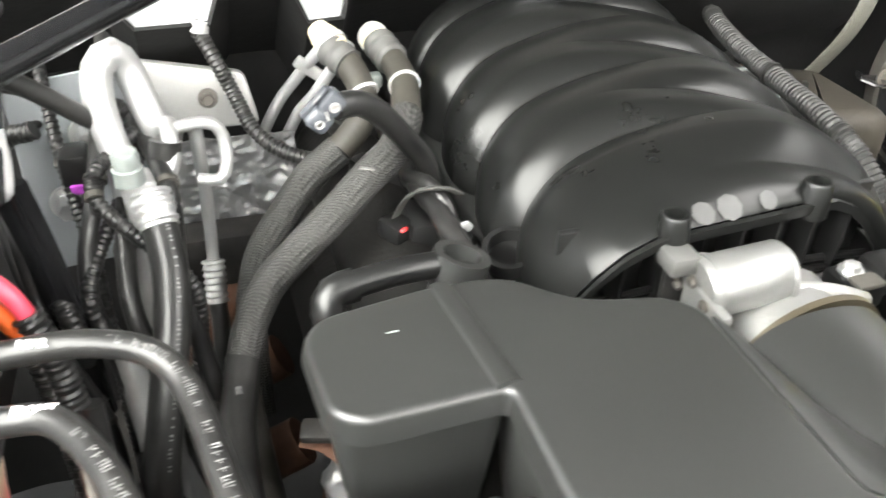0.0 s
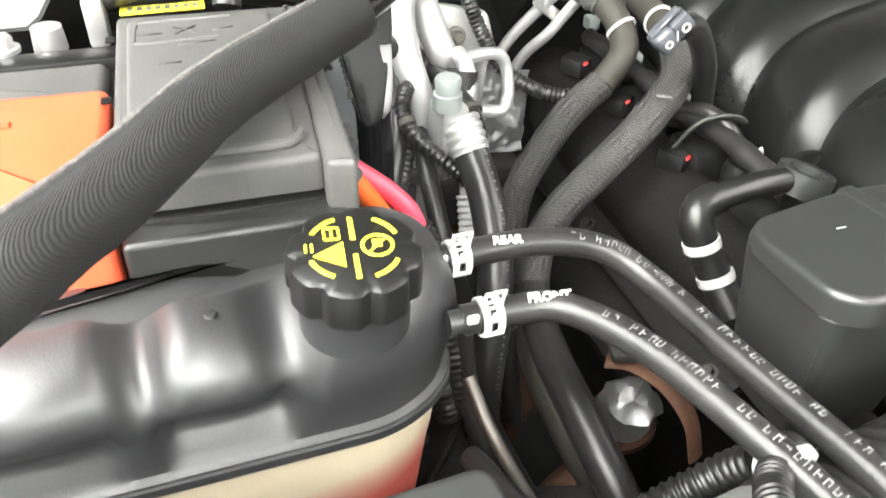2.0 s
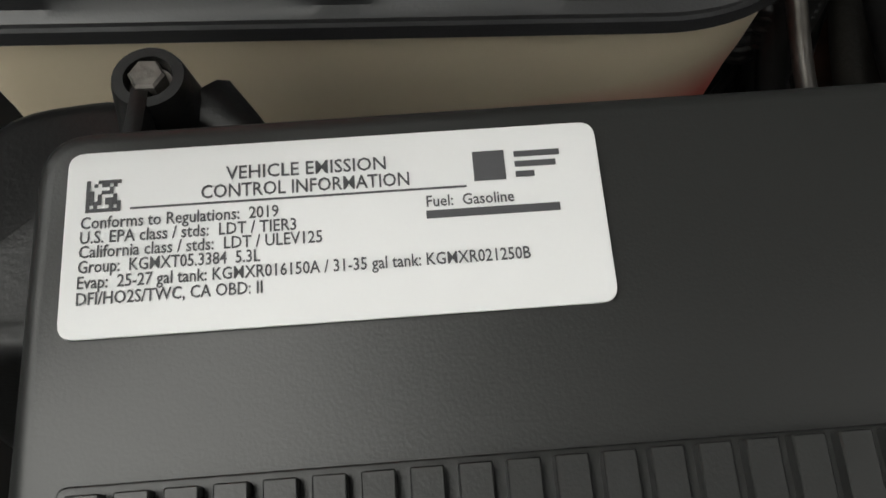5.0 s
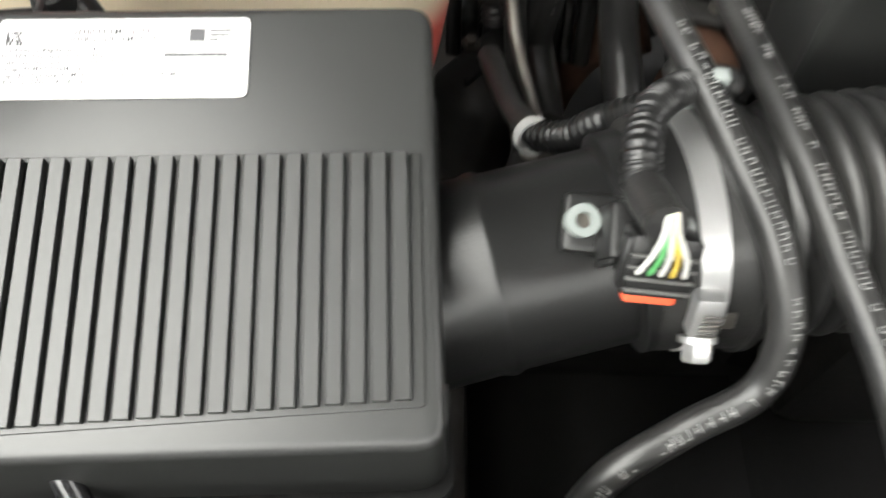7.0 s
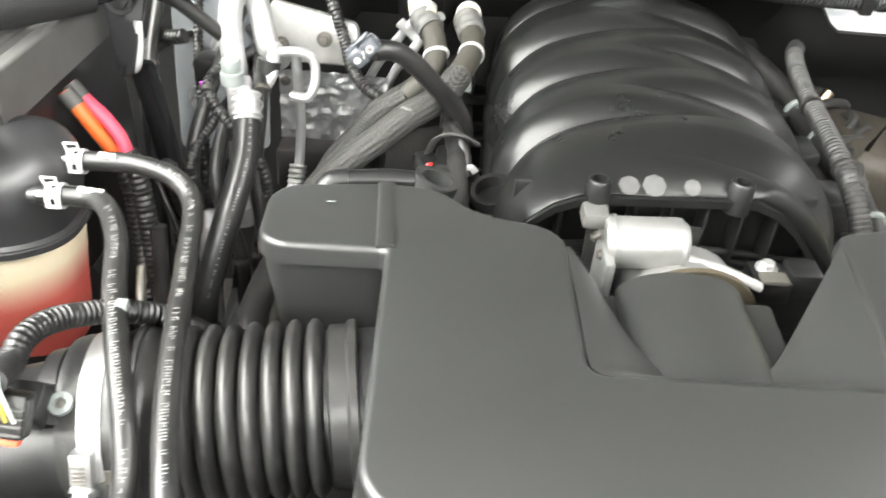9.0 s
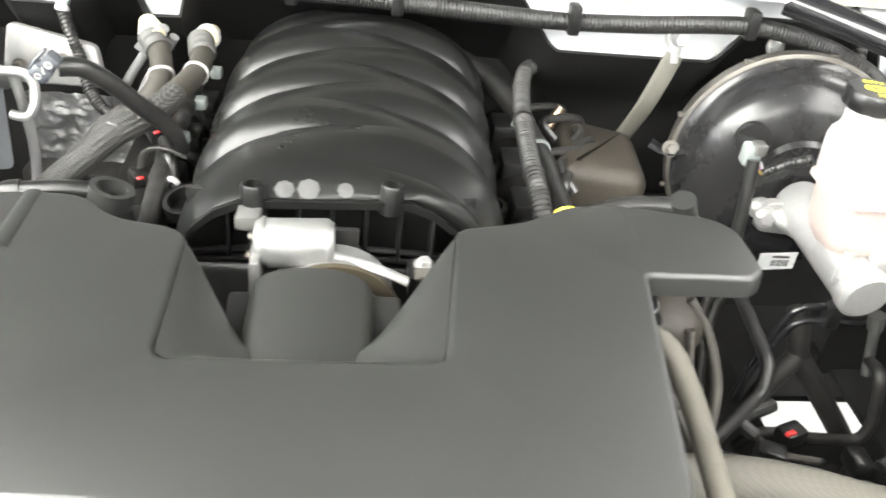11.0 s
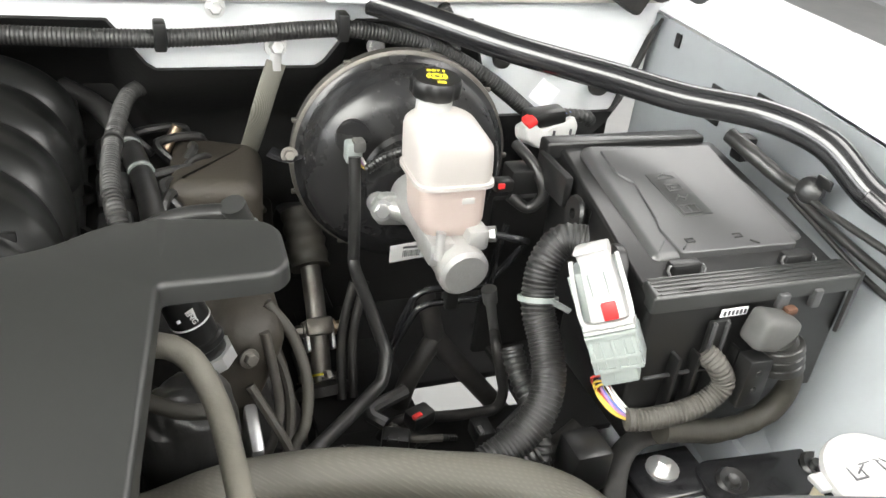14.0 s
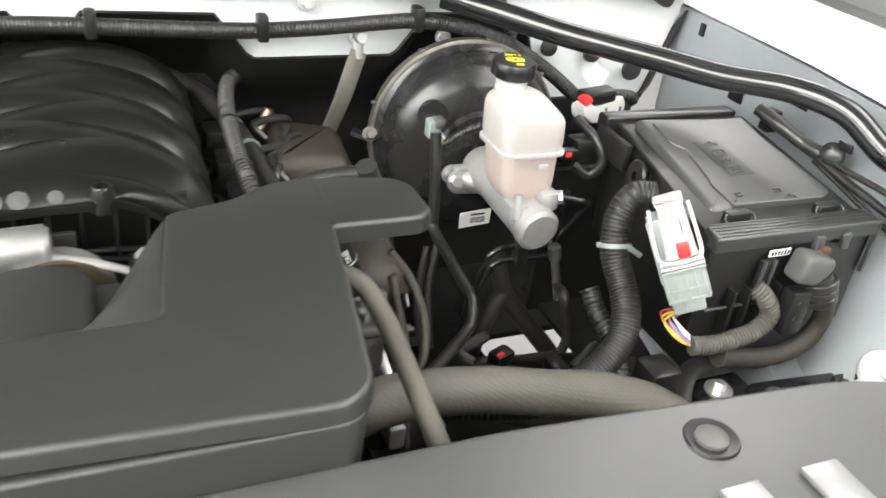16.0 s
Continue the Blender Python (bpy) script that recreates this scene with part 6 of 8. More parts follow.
# foil-wrapped boot, rusty strap, lattice bracket and dark castings seen between the hoses
FBC = Vector((-0.253, 0.2, 0.845))
fbm = lathe([(0.0005, 0)] + [(0.022 + 0.002 * math.sin(k * 1.9), 0.0075 * k) for k in range(7)] + [(0.02, 0.05), (0.011, 0.054), (0.0005, 0.053)], FBC, (-0.3, -0.55, 1), 21)
for v in fbm.verts:
    d = (v.co - FBC - Vector((0, 0, 0.025)))
    v.co += d.normalized() * (0.008 * noise.noise(v.co * 75) + 0.004 * noise.noise(v.co * 170))
fbt = thing("foil_boot", FBC, "silver foil-wrapped boot low beside the engine", "boot")
part("wrap", fbm, FOIL, fbt, sharp=45)
part("collar", lathe([(0.024, 0), (0.03, 0.002), (0.029, 0.012), (0.0005, 0.012)], FBC - Vector((0, 0, 0.012)), (-0.3, -0.35, 1), 24), RUST, fbt, "rusty collar below the foil")
rs = thing("exhaust_strap", (-0.28, 0.15, 0.93), "rusty brown steel strap beside the foil boot", "strap")
part("strap", tube([(-0.296, 0.18, 0.94), (-0.28, 0.165, 0.945), (-0.264, 0.142, 0.938), (-0.254, 0.122, 0.92), (-0.25, 0.11, 0.89)], 0.0095, 10, flat=0.3), RUST, rs)
part("cast_ear", box((-0.283, 0.17, 0.955), (0.034, 0.02, 0.008), 0.003, 2, Matrix.Rotation(-0.3, 3, "Z")), IRON, rs, "dark cast ear")
part("ear_bolt", bolt((-0.272, 0.172, 0.958), (0, 0, 1), 0.005, 0.008), STEEL_DULL, rs)
dk = thing("oil_dipstick", (0.207, 0.146, 1.06), "oil dipstick with a yellow pull ring", "dipstick")
part("pull_ring", tube([(0.207 + 0.011 * math.cos(a * math.pi / 8), 0.146 - 0.003 * math.sin(a * math.pi / 8), 1.102 + 0.011 * math.sin(a * math.pi / 8)) for a in range(17)], 0.0032, 8, 0.002), YELLOW, dk, "yellow plastic pull ring")
part("cap", lathe([(0.0005, 0), (0.007, 0), (0.007, 0.01), (0.0005, 0.012)], (0.207, 0.146, 1.082), (0, 0, 1), 14), YELLOW, dk)
part("guide_tube", tube([(0.207, 0.146, 1.084), (0.208, 0.15, 1.05), (0.212, 0.16, 0.98)], 0.0045, 10), STEEL_DULL, dk)
ps = thing("lattice_bracket", (-0.25, -0.02, 0.98), "pale grey ribbed plastic bracket", "bracket")
for k in range(5):
    part("bar", tube([(-0.29 + 0.012 * k, 0.0 - 0.006 * k, 1.0), (-0.275 + 0.012 * k, -0.03 - 0.004 * k, 0.97)], 0.0028, 8), GREYPL, ps)
part("rim", tube([(-0.3, 0.005, 1.0), (-0.27, -0.005, 1.008), (-0.235, -0.02, 1.0), (-0.22, -0.05, 0.975)], 0.005, 10), GREYPL, ps)
for c, sz, m in (((-0.38, 0.06, 0.86), (0.09, 0.12, 0.09), IRON), ((-0.33, 0.0, 0.9), (0.07, 0.08, 0.1), MUD), ((-0.3, -0.05, 0.93), (0.06, 0.05, 0.06), IRON), ((-0.43, 0.16, 0.85), (0.06, 0.1, 0.12), IRON), ((-0.2, 0.02, 0.92), (0.1, 0.06, 0.12), IRON)):
    ec = thing("engine_casting", c, "dark casting low beside the engine" if m is IRON else "dusty brown casting beside the engine", "casting", "castings low in the bay")
    part("body", box(c, sz, 0.018, 3, Matrix.Rotation(c[0] * 9, 3, "Z")), m, ec)
    for dx in (-0.3, 0.3):
        part("bolt", bolt((c[0] + dx * sz[0], c[1] - dx * 0.5 * sz[1], c[2] + sz[2] / 2 - 0.001), (0, 0, 1), 0.005, 0.007), STEEL_DULL, ec)
    part("rib", box((c[0], c[1], c[2] + sz[2] / 2), (0.006, sz[1] * 0.7, 0.01), 0.002, 2, Matrix.Rotation(c[0] * 9, 3, "Z")), m, ec)


SIDE = Matrix.Identity(4)
# ---- brake booster, master cylinder and reservoir ----
bo = thing("brake_booster", (0.53, 0.4, 0.86), "large satin black brake booster drum", "brake booster")
BOC, BOA = Vector((0.55, 0.43, 1.026)), Vector((-0.12, -1, 0.06)).normalized()
part("shell", lathe([(0.11, 0), (0.132, 0.0), (0.136, 0.004), (0.136, 0.018), (0.13, 0.022), (0.127, 0.03), (0.124, 0.05), (0.113, 0.066), (0.09, 0.076), (0.06, 0.08), (0.055, 0.086), (0.0005, 0.086)], BOC, BOA, 72), BOOSTER, bo)
part("crimp_rim", lathe([(0.1355, -0.004), (0.1405, -0.004), (0.1415, 0.006), (0.1405, 0.012), (0.1355, 0.014)], BOC, BOA, 72), STEEL_DULL, bo, "dusty crimped rim")
for k in range(9):
    a = k * 2 * math.pi / 9
    mm = BOC + basis(BOA) @ Vector((0.141 * math.cos(a), 0.141 * math.sin(a), 0.006))
    part("crimp_tab", box(mm, (0.012, 0.006, 0.006), 0.0015), STEEL_DULL, bo)
part("stud", bolt((0.497, 0.339, 1.008), (-0.1, -1, 0.2), 0.009, 0.016), STEEL, bo)
part("code_label", box((0.541, 0.333, 0.936), (0.052, 0.001, 0.025), 0.0004, 1, Matrix.Rotation(0.12, 3, "Z")), PAPER, bo, "white bar-code label")
for k in range(14):
    part("code_bar", box((0.52 + 0.0027 * k, 0.3318, 0.934), (0.0012 if k % 3 else 0.0018, 0.0006, 0.009), 0, 1), PRINT, bo)
part("code_bar", box((0.538, 0.3318, 0.943), (0.034, 0.0006, 0.003), 0), PRINT, bo)
vs = thing("vacuum_sensor", (0.46, 0.34, 1.1), "pale vacuum sensor plugged into the booster", "sensor")
part("grommet", lathe([(0.0005, 0), (0.019, 0), (0.018, 0.008), (0.0005, 0.008)], (0.465, 0.352, 1.094), BOA, 24), RUBBER, vs)
part("cavity_ring", lathe([(0.0185, 0.004), (0.0205, 0.004), (0.0205, 0.011), (0.0185, 0.011)], (0.465, 0.352, 1.092), BOA, 28), BOOSTER, vs)
part("body", box((0.462, 0.335, 1.08), (0.019, 0.02, 0.026), 0.004), GREYPL, vs)
part("nose", box((0.467, 0.33, 1.09), (0.014, 0.018, 0.014), 0.003), PLASTIC_GREY, vs)
for k, c in enumerate(("yellow", "violet", "white")):
    part("wire", tube([(0.462 + 0.004 * k, 0.325, 1.076), (0.467 + 0.003 * k, 0.32, 1.07), (0.474, 0.318, 1.064)], 0.0016, 6), WIRE[c], vs)
part("lead", tube([(0.474, 0.318, 1.064), (0.484, 0.316, 1.072), (0.494, 0.31, 1.082), (0.515, 0.3, 1.095)], 0.006, 10, pitch=0.0045, depth=0.0008), RUBBER, vs)
mc = thing("master_cylinder", (0.55, 0.25, 0.97), "cast aluminium brake master cylinder", "master cylinder")
part("barrel", tube([(0.54, 0.34, 1.02), (0.543, 0.26, 1.014), (0.546, 0.182, 1.008)], 0.027, 24), CAST, mc)
part("end_cap", lathe([(0.026, 0), (0.029, 0.002), (0.029, 0.014), (0.024, 0.018), (0.0005, 0.018)], (0.546, 0.186, 1.008), (0.06, -1, -0.1), 28), CAST, mc)
part("flange", slab(fillet([(-0.055, -0.02), (0.05, -0.02), (0.05, 0.02), (-0.055, 0.02)], 0.012), 0, 0.012, 0.002), CAST, mc)
mc.children[-1].data.transform(Matrix.Translation(Vector((0.545, 0.335, 1.0)) - Vector((0.55, 0.25, 0.97))) @ pose(0, 0, 0, 90, 8, 5) @ Matrix.Translation(Vector((0.55, 0.25, 0.97))))
part("flange_nut", bolt((0.496, 0.318, 1.008), (-0.15, -1, 0.25), 0.0095, 0.01, 1.4), STEEL, mc)
part("ear", tube([(0.497, 0.334, 1.008), (0.52, 0.325, 1.006), (0.55, 0.31, 1.0)], (0.016, 0.026), 14, flat=0.7), CAST, mc)
part("port_fitting", tube([(0.575, 0.21, 1.03), (0.592, 0.2, 1.035)], 0.009, 6), STEEL, mc)
part("rib", box((0.525, 0.21, 1.023), (0.03, 0.05, 0.03), 0.006), CAST, mc)
part("port_boss", box((0.566, 0.2, 1.036), (0.026, 0.03, 0.026), 0.006), CAST, mc)
part("outlet_pin", tube([(0.522, 0.19, 1.05), (0.52, 0.184, 1.02)], 0.0055, 10), CAST, mc)
rv = thing("brake_fluid_reservoir", (0.545, 0.235, 1.02), "milky plastic brake fluid reservoir with black cap", "reservoir")


def resv(z, w, d, yo=0.0):
    p = fillet([(-w, -d), (w, -d), (w, d), (-w, d)], 0.02, 6)
    return [Vector((0.5375 + q.x + (1.1 - z) * 0.06, 0.232 + q.y + yo, z)) for q in p]


def resv_top(z, w, d, slope):
    """A ring near the top, falling away towards the fender and the front."""
    return [Vector((p.x, p.y, p.z - slope * max(0.0, (p.x - 0.535) * 0.45 - (p.y - 0.24) * 0.25))) for p in resv(z, w, d)]


up = [resv(1.103, 0.0415, 0.0395), resv(1.112, 0.0425, 0.0405), resv_top(1.13, 0.0425, 0.0405, 0.1), resv_top(1.146, 0.0422, 0.0405, 0.25), resv_top(1.154, 0.0405, 0.039, 0.4), resv_top(1.16, 0.0365, 0.0355, 0.5), resv_top(1.163, 0.031, 0.03, 0.5), resv_top(1.1645, 0.022, 0.022, 0.4)]
part("upper_tank", rings(bmesh.new(), up), RESERVOIR, rv)
part("seam", rings(bmesh.new(), [resv(1.097, 0.039, 0.037), resv(1.098, 0.0445, 0.0425), resv(1.1025, 0.0445, 0.0425), resv(1.1035, 0.04, 0.038)]), RESERVOIR, rv)
part("lower_tank", rings(bmesh.new(), [resv(1.032, 0.028, 0.027), resv(1.042, 0.034, 0.033), resv(1.055, 0.037, 0.036), resv(1.098, 0.0385, 0.037)]), RESERVOIR_LOW, rv, "pinkish lower tank")
part("neck", lathe([(0.0215, 0), (0.0195, 0.006), (0.0195, 0.026), (0.0005, 0.026)], (0.527, 0.262, 1.154), (0, 0, 1), 24), WHITE, rv)
bc = part("cap", lathe([(0.026, 0), (0.0275, 0.002), (0.0275, 0.016), (0.0255, 0.019), (0.0005, 0.019)], (0.527, 0.262, 1.1775), (0, -0.05, 1), 72, lobes=6, lobe=0.07), PLASTIC_FINE, rv, "black cap with yellow print")
CM = Matrix.Translation((0.527, 0.261, 1.197)) @ pose(0, 0, 0, 3, 0, -15)


def cap2(bm):
    bmesh.ops.transform(bm, matrix=CM, verts=bm.verts)
    part("yellow_symbol", bm, YELLOW, bc)


for r0 in (0.0035, 0.0065):
    cap2(tube([(r0 * 1.2 * math.cos(k * math.pi / 10), r0 * math.sin(k * math.pi / 10), 0) for k in range(21)], 0.0009, 6, flat=0.3))
for s in (-1, 1):
    cap2(tube([(s * 0.0105 * math.cos(a), 0.009 * math.sin(a), 0) for a in (-0.7, -0.3, 0.1, 0.5, 0.8)], 0.0009, 6, flat=0.3))
cap2(writing("DOT 3", 0.0068, pose(-0.0105, 0.0125, 0), 0.0002, 0.0001))
cap2(box((0.004, -0.0145, 0), (0.009, 0.005, 0.0005), 0.0002, 1))
part("level_tag", box((0.551, 0.1945, 1.083), (0.014, 0.0015, 0.007), 0.0005), WHITE, rv)
lp = thing("level_sensor_plug", (0.6, 0.225, 1.08), "dark level sensor plug with a red lock on the reservoir", "connector")
part("body", box((0.602, 0.222, 1.085), (0.022, 0.016, 0.014), 0.003), PLASTIC_FINE, lp)
part("red_lock", box((0.596, 0.212, 1.088), (0.008, 0.004, 0.006), 0.001), REDCLIP, lp)
solo("sensor_lead", tube([(0.614, 0.225, 1.068), (0.634, 0.215, 1.056), (0.648, 0.21, 1.075), (0.642, 0.225, 1.1), (0.63, 0.26, 1.115)], 0.0065, 12), RUBBER, (0.63, 0.22, 1.05), "black lead to the level sensor", "cable")

# brake lines
for nm, pts, r in (("brake_pipe", [(0.46, 0.32, 1.08), (0.459, 0.306, 1.03), (0.458, 0.295, 0.975), (0.457, 0.285, 0.953), (0.457, 0.22, 0.943), (0.457, 0.16, 0.933), (0.456, 0.146, 0.925), (0.449, 0.131, 0.909), (0.437, 0.12, 0.906), (0.395, 0.083, 0.905), (0.34, 0.036, 0.905)], 0.0072),
                   ("brake_pipe", [(0.592, 0.2, 1.034), (0.62, 0.19, 1.03), (0.632, 0.2, 1.02), (0.632, 0.215, 1.0), (0.619, 0.22, 0.975), (0.6, 0.22, 0.956), (0.589, 0.22, 0.951), (0.534, 0.22, 0.955), (0.514, 0.22, 0.949), (0.504, 0.22, 0.93), (0.486, 0.22, 0.874), (0.478, 0.22, 0.82)], 0.0042),
                   ("brake_pipe", [(0.617, 0.225, 1.03), (0.607, 0.22, 0.996), (0.603, 0.217, 0.955), (0.594, 0.215, 0.938), (0.551, 0.215, 0.939), (0.522, 0.215, 0.937), (0.509, 0.215, 0.924), (0.487, 0.215, 0.87), (0.48, 0.215, 0.81)], 0.0042)):
    solo(nm, tube(pts, r, 12), RUBBER if r > 0.006 else BLACKPAINT, pts[2], "black coated brake pipe" if r > 0.006 else "thin black coated brake pipe", "pipe", "brake pipes below the booster")
solo("pipe_clip", box((0.553, 0.215, 0.947), (0.016, 0.018, 0.03), 0.003), PLASTIC_FINE, (0.553, 0.215, 0.93), "black plastic clip holding two pipes", "clip")
solo("pipe_clip", lathe([(0.0005, 0), (0.009, 0), (0.009, 0.012), (0.0085, 0.02), (0.006, 0.024), (0.0055, 0.09), (0.0005, 0.09)], (0.594, 0.2, 0.961), (0.24, 0, -0.97), 14), PLASTIC_GREY, (0.6, 0.2, 0.9), "grey capped standpipe by the booster", "pipe")

# steering shaft
ss = thing("steering_shaft", (0.43, 0.35, 0.7), "dark steering shaft with universal joint", "steering shaft")
part("boot", tube([(0.43, 0.47, 0.93), (0.432, 0.44, 0.9), (0.433, 0.41, 0.875)], 0.026, 18, pitch=0.02, depth=0.002), RUBBER_WORN, ss)
part("upper_shaft", tube([(0.433, 0.415, 0.88), (0.4315, 0.35, 0.818)], 0.0135, 14), STEEL_DULL, ss)
part("yoke", box((0.431, 0.35, 0.82), (0.036, 0.04, 0.024), 0.005, 2, Matrix.Rotation(-0.75, 3, "X")), STEEL_DULL, ss)
part("lower_shaft", tube([(0.431, 0.345, 0.815), (0.426, 0.29, 0.76), (0.42, 0.23, 0.7)], 0.013, 14), STEEL_DULL, ss)
for sx in (-1, 1):
    part("yoke_ear", box((0.4315 + 0.0165 * sx, 0.342, 0.808), (0.005, 0.024, 0.034), 0.002, 2, Matrix.Rotation(-0.75, 3, "X")), STEEL, ss)
part("bolt", bolt((0.412, 0.345, 0.822), (-1, 0, 0.1), 0.007, 0.012), STEEL_DULL, ss)
part("bolt", bolt((0.45, 0.345, 0.822), (1, 0, 0.1), 0.007, 0.012), COPPER, ss)
part("yellow_ring", lathe([(0.0133, 0), (0.0137, 0), (0.0137, 0.003), (0.0133, 0.003)], (0.4275, 0.305, 0.775), (0, 0.7, 0.7), 16), YELLOW, ss)
part("lower_clamp", lathe([(0.015, 0), (0.034, 0.0), (0.036, 0.012), (0.03, 0.018), (0.015, 0.02)], (0.4245, 0.276, 0.765), (-0.05, 0.6, 0.65), 28), IRON, ss)
for k in range(3):
    part("coupling_bolt", bolt((0.4245 + 0.026 * math.cos(2.1 * k + 0.6), 0.284 + 0.018 * math.sin(2.1 * k + 0.6), 0.786 - 0.018 * math.sin(2.1 * k + 0.6)), (-0.05, 0.6, 0.65), 0.006, 0.01), STEEL_DULL, ss)

# ground strap, brass fitting, rear loom
gs = thing("ground_strap", (0.39, 0.48, 1.0), "flat tinned braid ground strap on a stud", "ground strap")
part("strap", tube([(0.398, 0.468, 1.14), (0.385, 0.462, 1.105), (0.377, 0.468, 1.07), (0.37, 0.49, 1.025), (0.362, 0.52, 0.975)], 0.0125, 12, flat=0.18), BRAID, gs)
part("eyelet", tube([(0.398, 0.47, 1.155), (0.397, 0.466, 1.13)], 0.007, 10, flat=0.4), STEEL, gs)
part("stud", bolt((0.398, 0.478, 1.157), (0, -1, 0.25), 0.009, 0.022), STEEL, gs)
vl = [(0.262, 0.545, 1.075), (0.246, 0.54, 1.085), (0.225, 0.5, 1.09), (0.211, 0.43, 1.088), (0.202, 0.345, 1.088), (0.199, 0.28, 1.084), (0.203, 0.235, 1.07), (0.21, 0.2, 1.04)]
em = thing("engine_loom", (0.21, 0.4, 1.08), "grey convoluted engine loom", "wiring harness")
part("loom", tube(vl, 0.0098, 14, pitch=0.005, depth=0.0011), LOOM_GREY, em)
for q in ((0.204, 0.37, 1.088), (0.2, 0.26, 1.079)):
    part("tie", lathe([(0.0106, 0), (0.012, 0), (0.012, 0.004), (0.0106, 0.004)], q, (0.05, 1, 0.02), 18), RUBBER, em)
eh = thing("vent_hose", (0.23, 0.38, 1.04), "black corrugated vent hose with pale ties", "hose")
part("hose", tube([(0.15, 0.56, 1.08), (0.19, 0.52, 1.068), (0.215, 0.47, 1.055), (0.228, 0.4, 1.045), (0.235, 0.33, 1.04), (0.238, 0.26, 1.03), (0.24, 0.2, 1.01)], 0.0135, 16, wobble=0.06), RUBBER, eh)
for q, d in (((0.22, 0.44, 1.05), (0.1, -0.6, -0.1)), ((0.23, 0.385, 1.044), (0.1, -0.6, -0.05)), ((0.239, 0.25, 1.028), (0.05, -0.6, -0.1))):
    part("tie", lathe([(0.0142, 0), (0.0155, 0), (0.0155, 0.005), (0.0142, 0.005)], q, d, 20), GREYPL, eh)
solo("brass_fitting", tube([(0.262, 0.485, 1.02), (0.272, 0.492, 1.037), (0.28, 0.495, 1.05)], 0.0068, 10), COPPER, (0.27, 0.49, 1.03), "brass pipe end with nut", "fitting")
rnd = random.Random(3)
for k in range(7):
    p = Vector((0.24 + rnd.uniform(-0.01, 0.05), 0.3 + 0.03 * k, 1.02))
    solo("loom_branch", tube([p, p + Vector((rnd.uniform(-0.02, 0.03), 0.02, 0.02)), p + Vector((rnd.uniform(0, 0.05), 0.05, 0.01)), p + Vector((0.03, 0.07, -0.05))], rnd.uniform(0.004, 0.007), 8), RUBBER, p, "black taped loom branch", "wiring harness", "loom branches behind the cover")
rk = thing("rocker_cover", (0.32, 0.44, 0.93), "dusty brown-black cover beside the engine", "cover")
part("shell", slab(fillet([(0.25, 0.34), (0.36, 0.345), (0.385, 0.5), (0.275, 0.525)], 0.025), 0.93, 1.03, 0.022, lambda x, y: 0.12 * (0.36 - x) - 0.1 * (y - 0.42), 0.0, 6), MUD, rk)
part("edge_flange", slab(fillet([(0.24, 0.335), (0.375, 0.34), (0.398, 0.505), (0.268, 0.53)], 0.02), 0.925, 0.938, 0.004), GRIME, rk)
part("bolt", bolt((0.375, 0.46, 0.94), (0, 0, 1), 0.006, 0.008), STEEL_DULL, rk)
bb = thing("booster_bracket", (0.4, 0.44, 1.0), "black pressed bracket with a zinc stud", "bracket")
part("plate", tube([(0.385, 0.44, 1.035), (0.405, 0.43, 1.03), (0.43, 0.425, 1.04)], 0.014, 12, flat=0.25), BLACKPAINT, bb)
part("stud", bolt((0.406, 0.424, 1.036), (-0.1, -1, 0.4), 0.007, 0.012), STEEL_DULL, bb)
solo("yellow_tag", box((0.345, 0.5, 1.0), (0.03, 0.01, 0.02), 0.002, 1, Matrix.Rotation(0.5, 3, "Y")), CREAMFIT, (0.345, 0.5, 0.99), "cream plastic tag behind the engine", "tag")

# cowl harness
chp = [(-0.1, 0.485, 1.178), (0.02, 0.478, 1.178), (0.12, 0.468, 1.176), (0.2, 0.466, 1.173), (0.265, 0.465, 1.172), (0.35, 0.462, 1.176), (0.43, 0.458, 1.183), (0.49, 0.456, 1.184), (0.56, 0.452, 1.172), (0.62, 0.448, 1.15), (0.68, 0.44, 1.115), (0.74, 0.43, 1.07)]
ch = thing("cowl_harness", (0.3, 0.465, 1.16), "black convoluted wiring loom along the cowl", "wiring harness")
part("loom", tube(chp, 0.0105, 14, pitch=0.0045, depth=0.0008), LOOM, ch)
for q in ((0.265, 0.465, 1.172), (0.475, 0.457, 1.184), (0.06, 0.474, 1.177), (-0.06, 0.482, 1.178)):
    part("clip", box((q[0], q[1] - 0.001, q[2] + 0.004), (0.014, 0.024, 0.034), 0.003), PLASTIC_FINE, ch)
solo("side_loom", tube([(0.62, 0.5, 1.2), (0.625, 0.47, 1.175), (0.62, 0.45, 1.14), (0.6, 0.44, 1.11)], 0.0085, 12, pitch=0.006, depth=0.0012), PLASTIC_FINE, (0.62, 0.47, 1.15), "black convoluted loom by the booster", "wiring harness")
for c in ((0.525, 0.478, 1.155), (0.33, 0.49, 1.2)):
    solo("panel_stud", bolt(c, (0, -1, 0.2), 0.008, 0.01), STEEL, c, "zinc stud on the cowl panel", "stud")

# body brace, driver's side
bd = thing("body_brace", (0.7, 0.25, 1.2), "gloss black tubular body brace to the fender", "brace")
DB = [(0.505, 0.445, 1.222), (0.56, 0.405, 1.213), (0.64, 0.33, 1.202), (0.73, 0.25, 1.195), (0.79, 0.195, 1.19), (0.85, 0.135, 1.193), (0.885, 0.075, 1.185), (0.905, 0.02, 1.155), (0.93, -0.02, 1.14)]
part("rod", tube(DB, 0.0165, 20), BLACKPAINT, bd)
part("flat_end", tube([(0.90, 0.02, 1.158), (0.925, -0.015, 1.14), (0.955, -0.05, 1.13)], 0.022, 14, flat=0.35), BLACKPAINT, bd)
part("bolt", bolt((0.935, -0.03, 1.148), (-0.2, -0.3, 1), 0.009, 0.012), STEEL, bd)
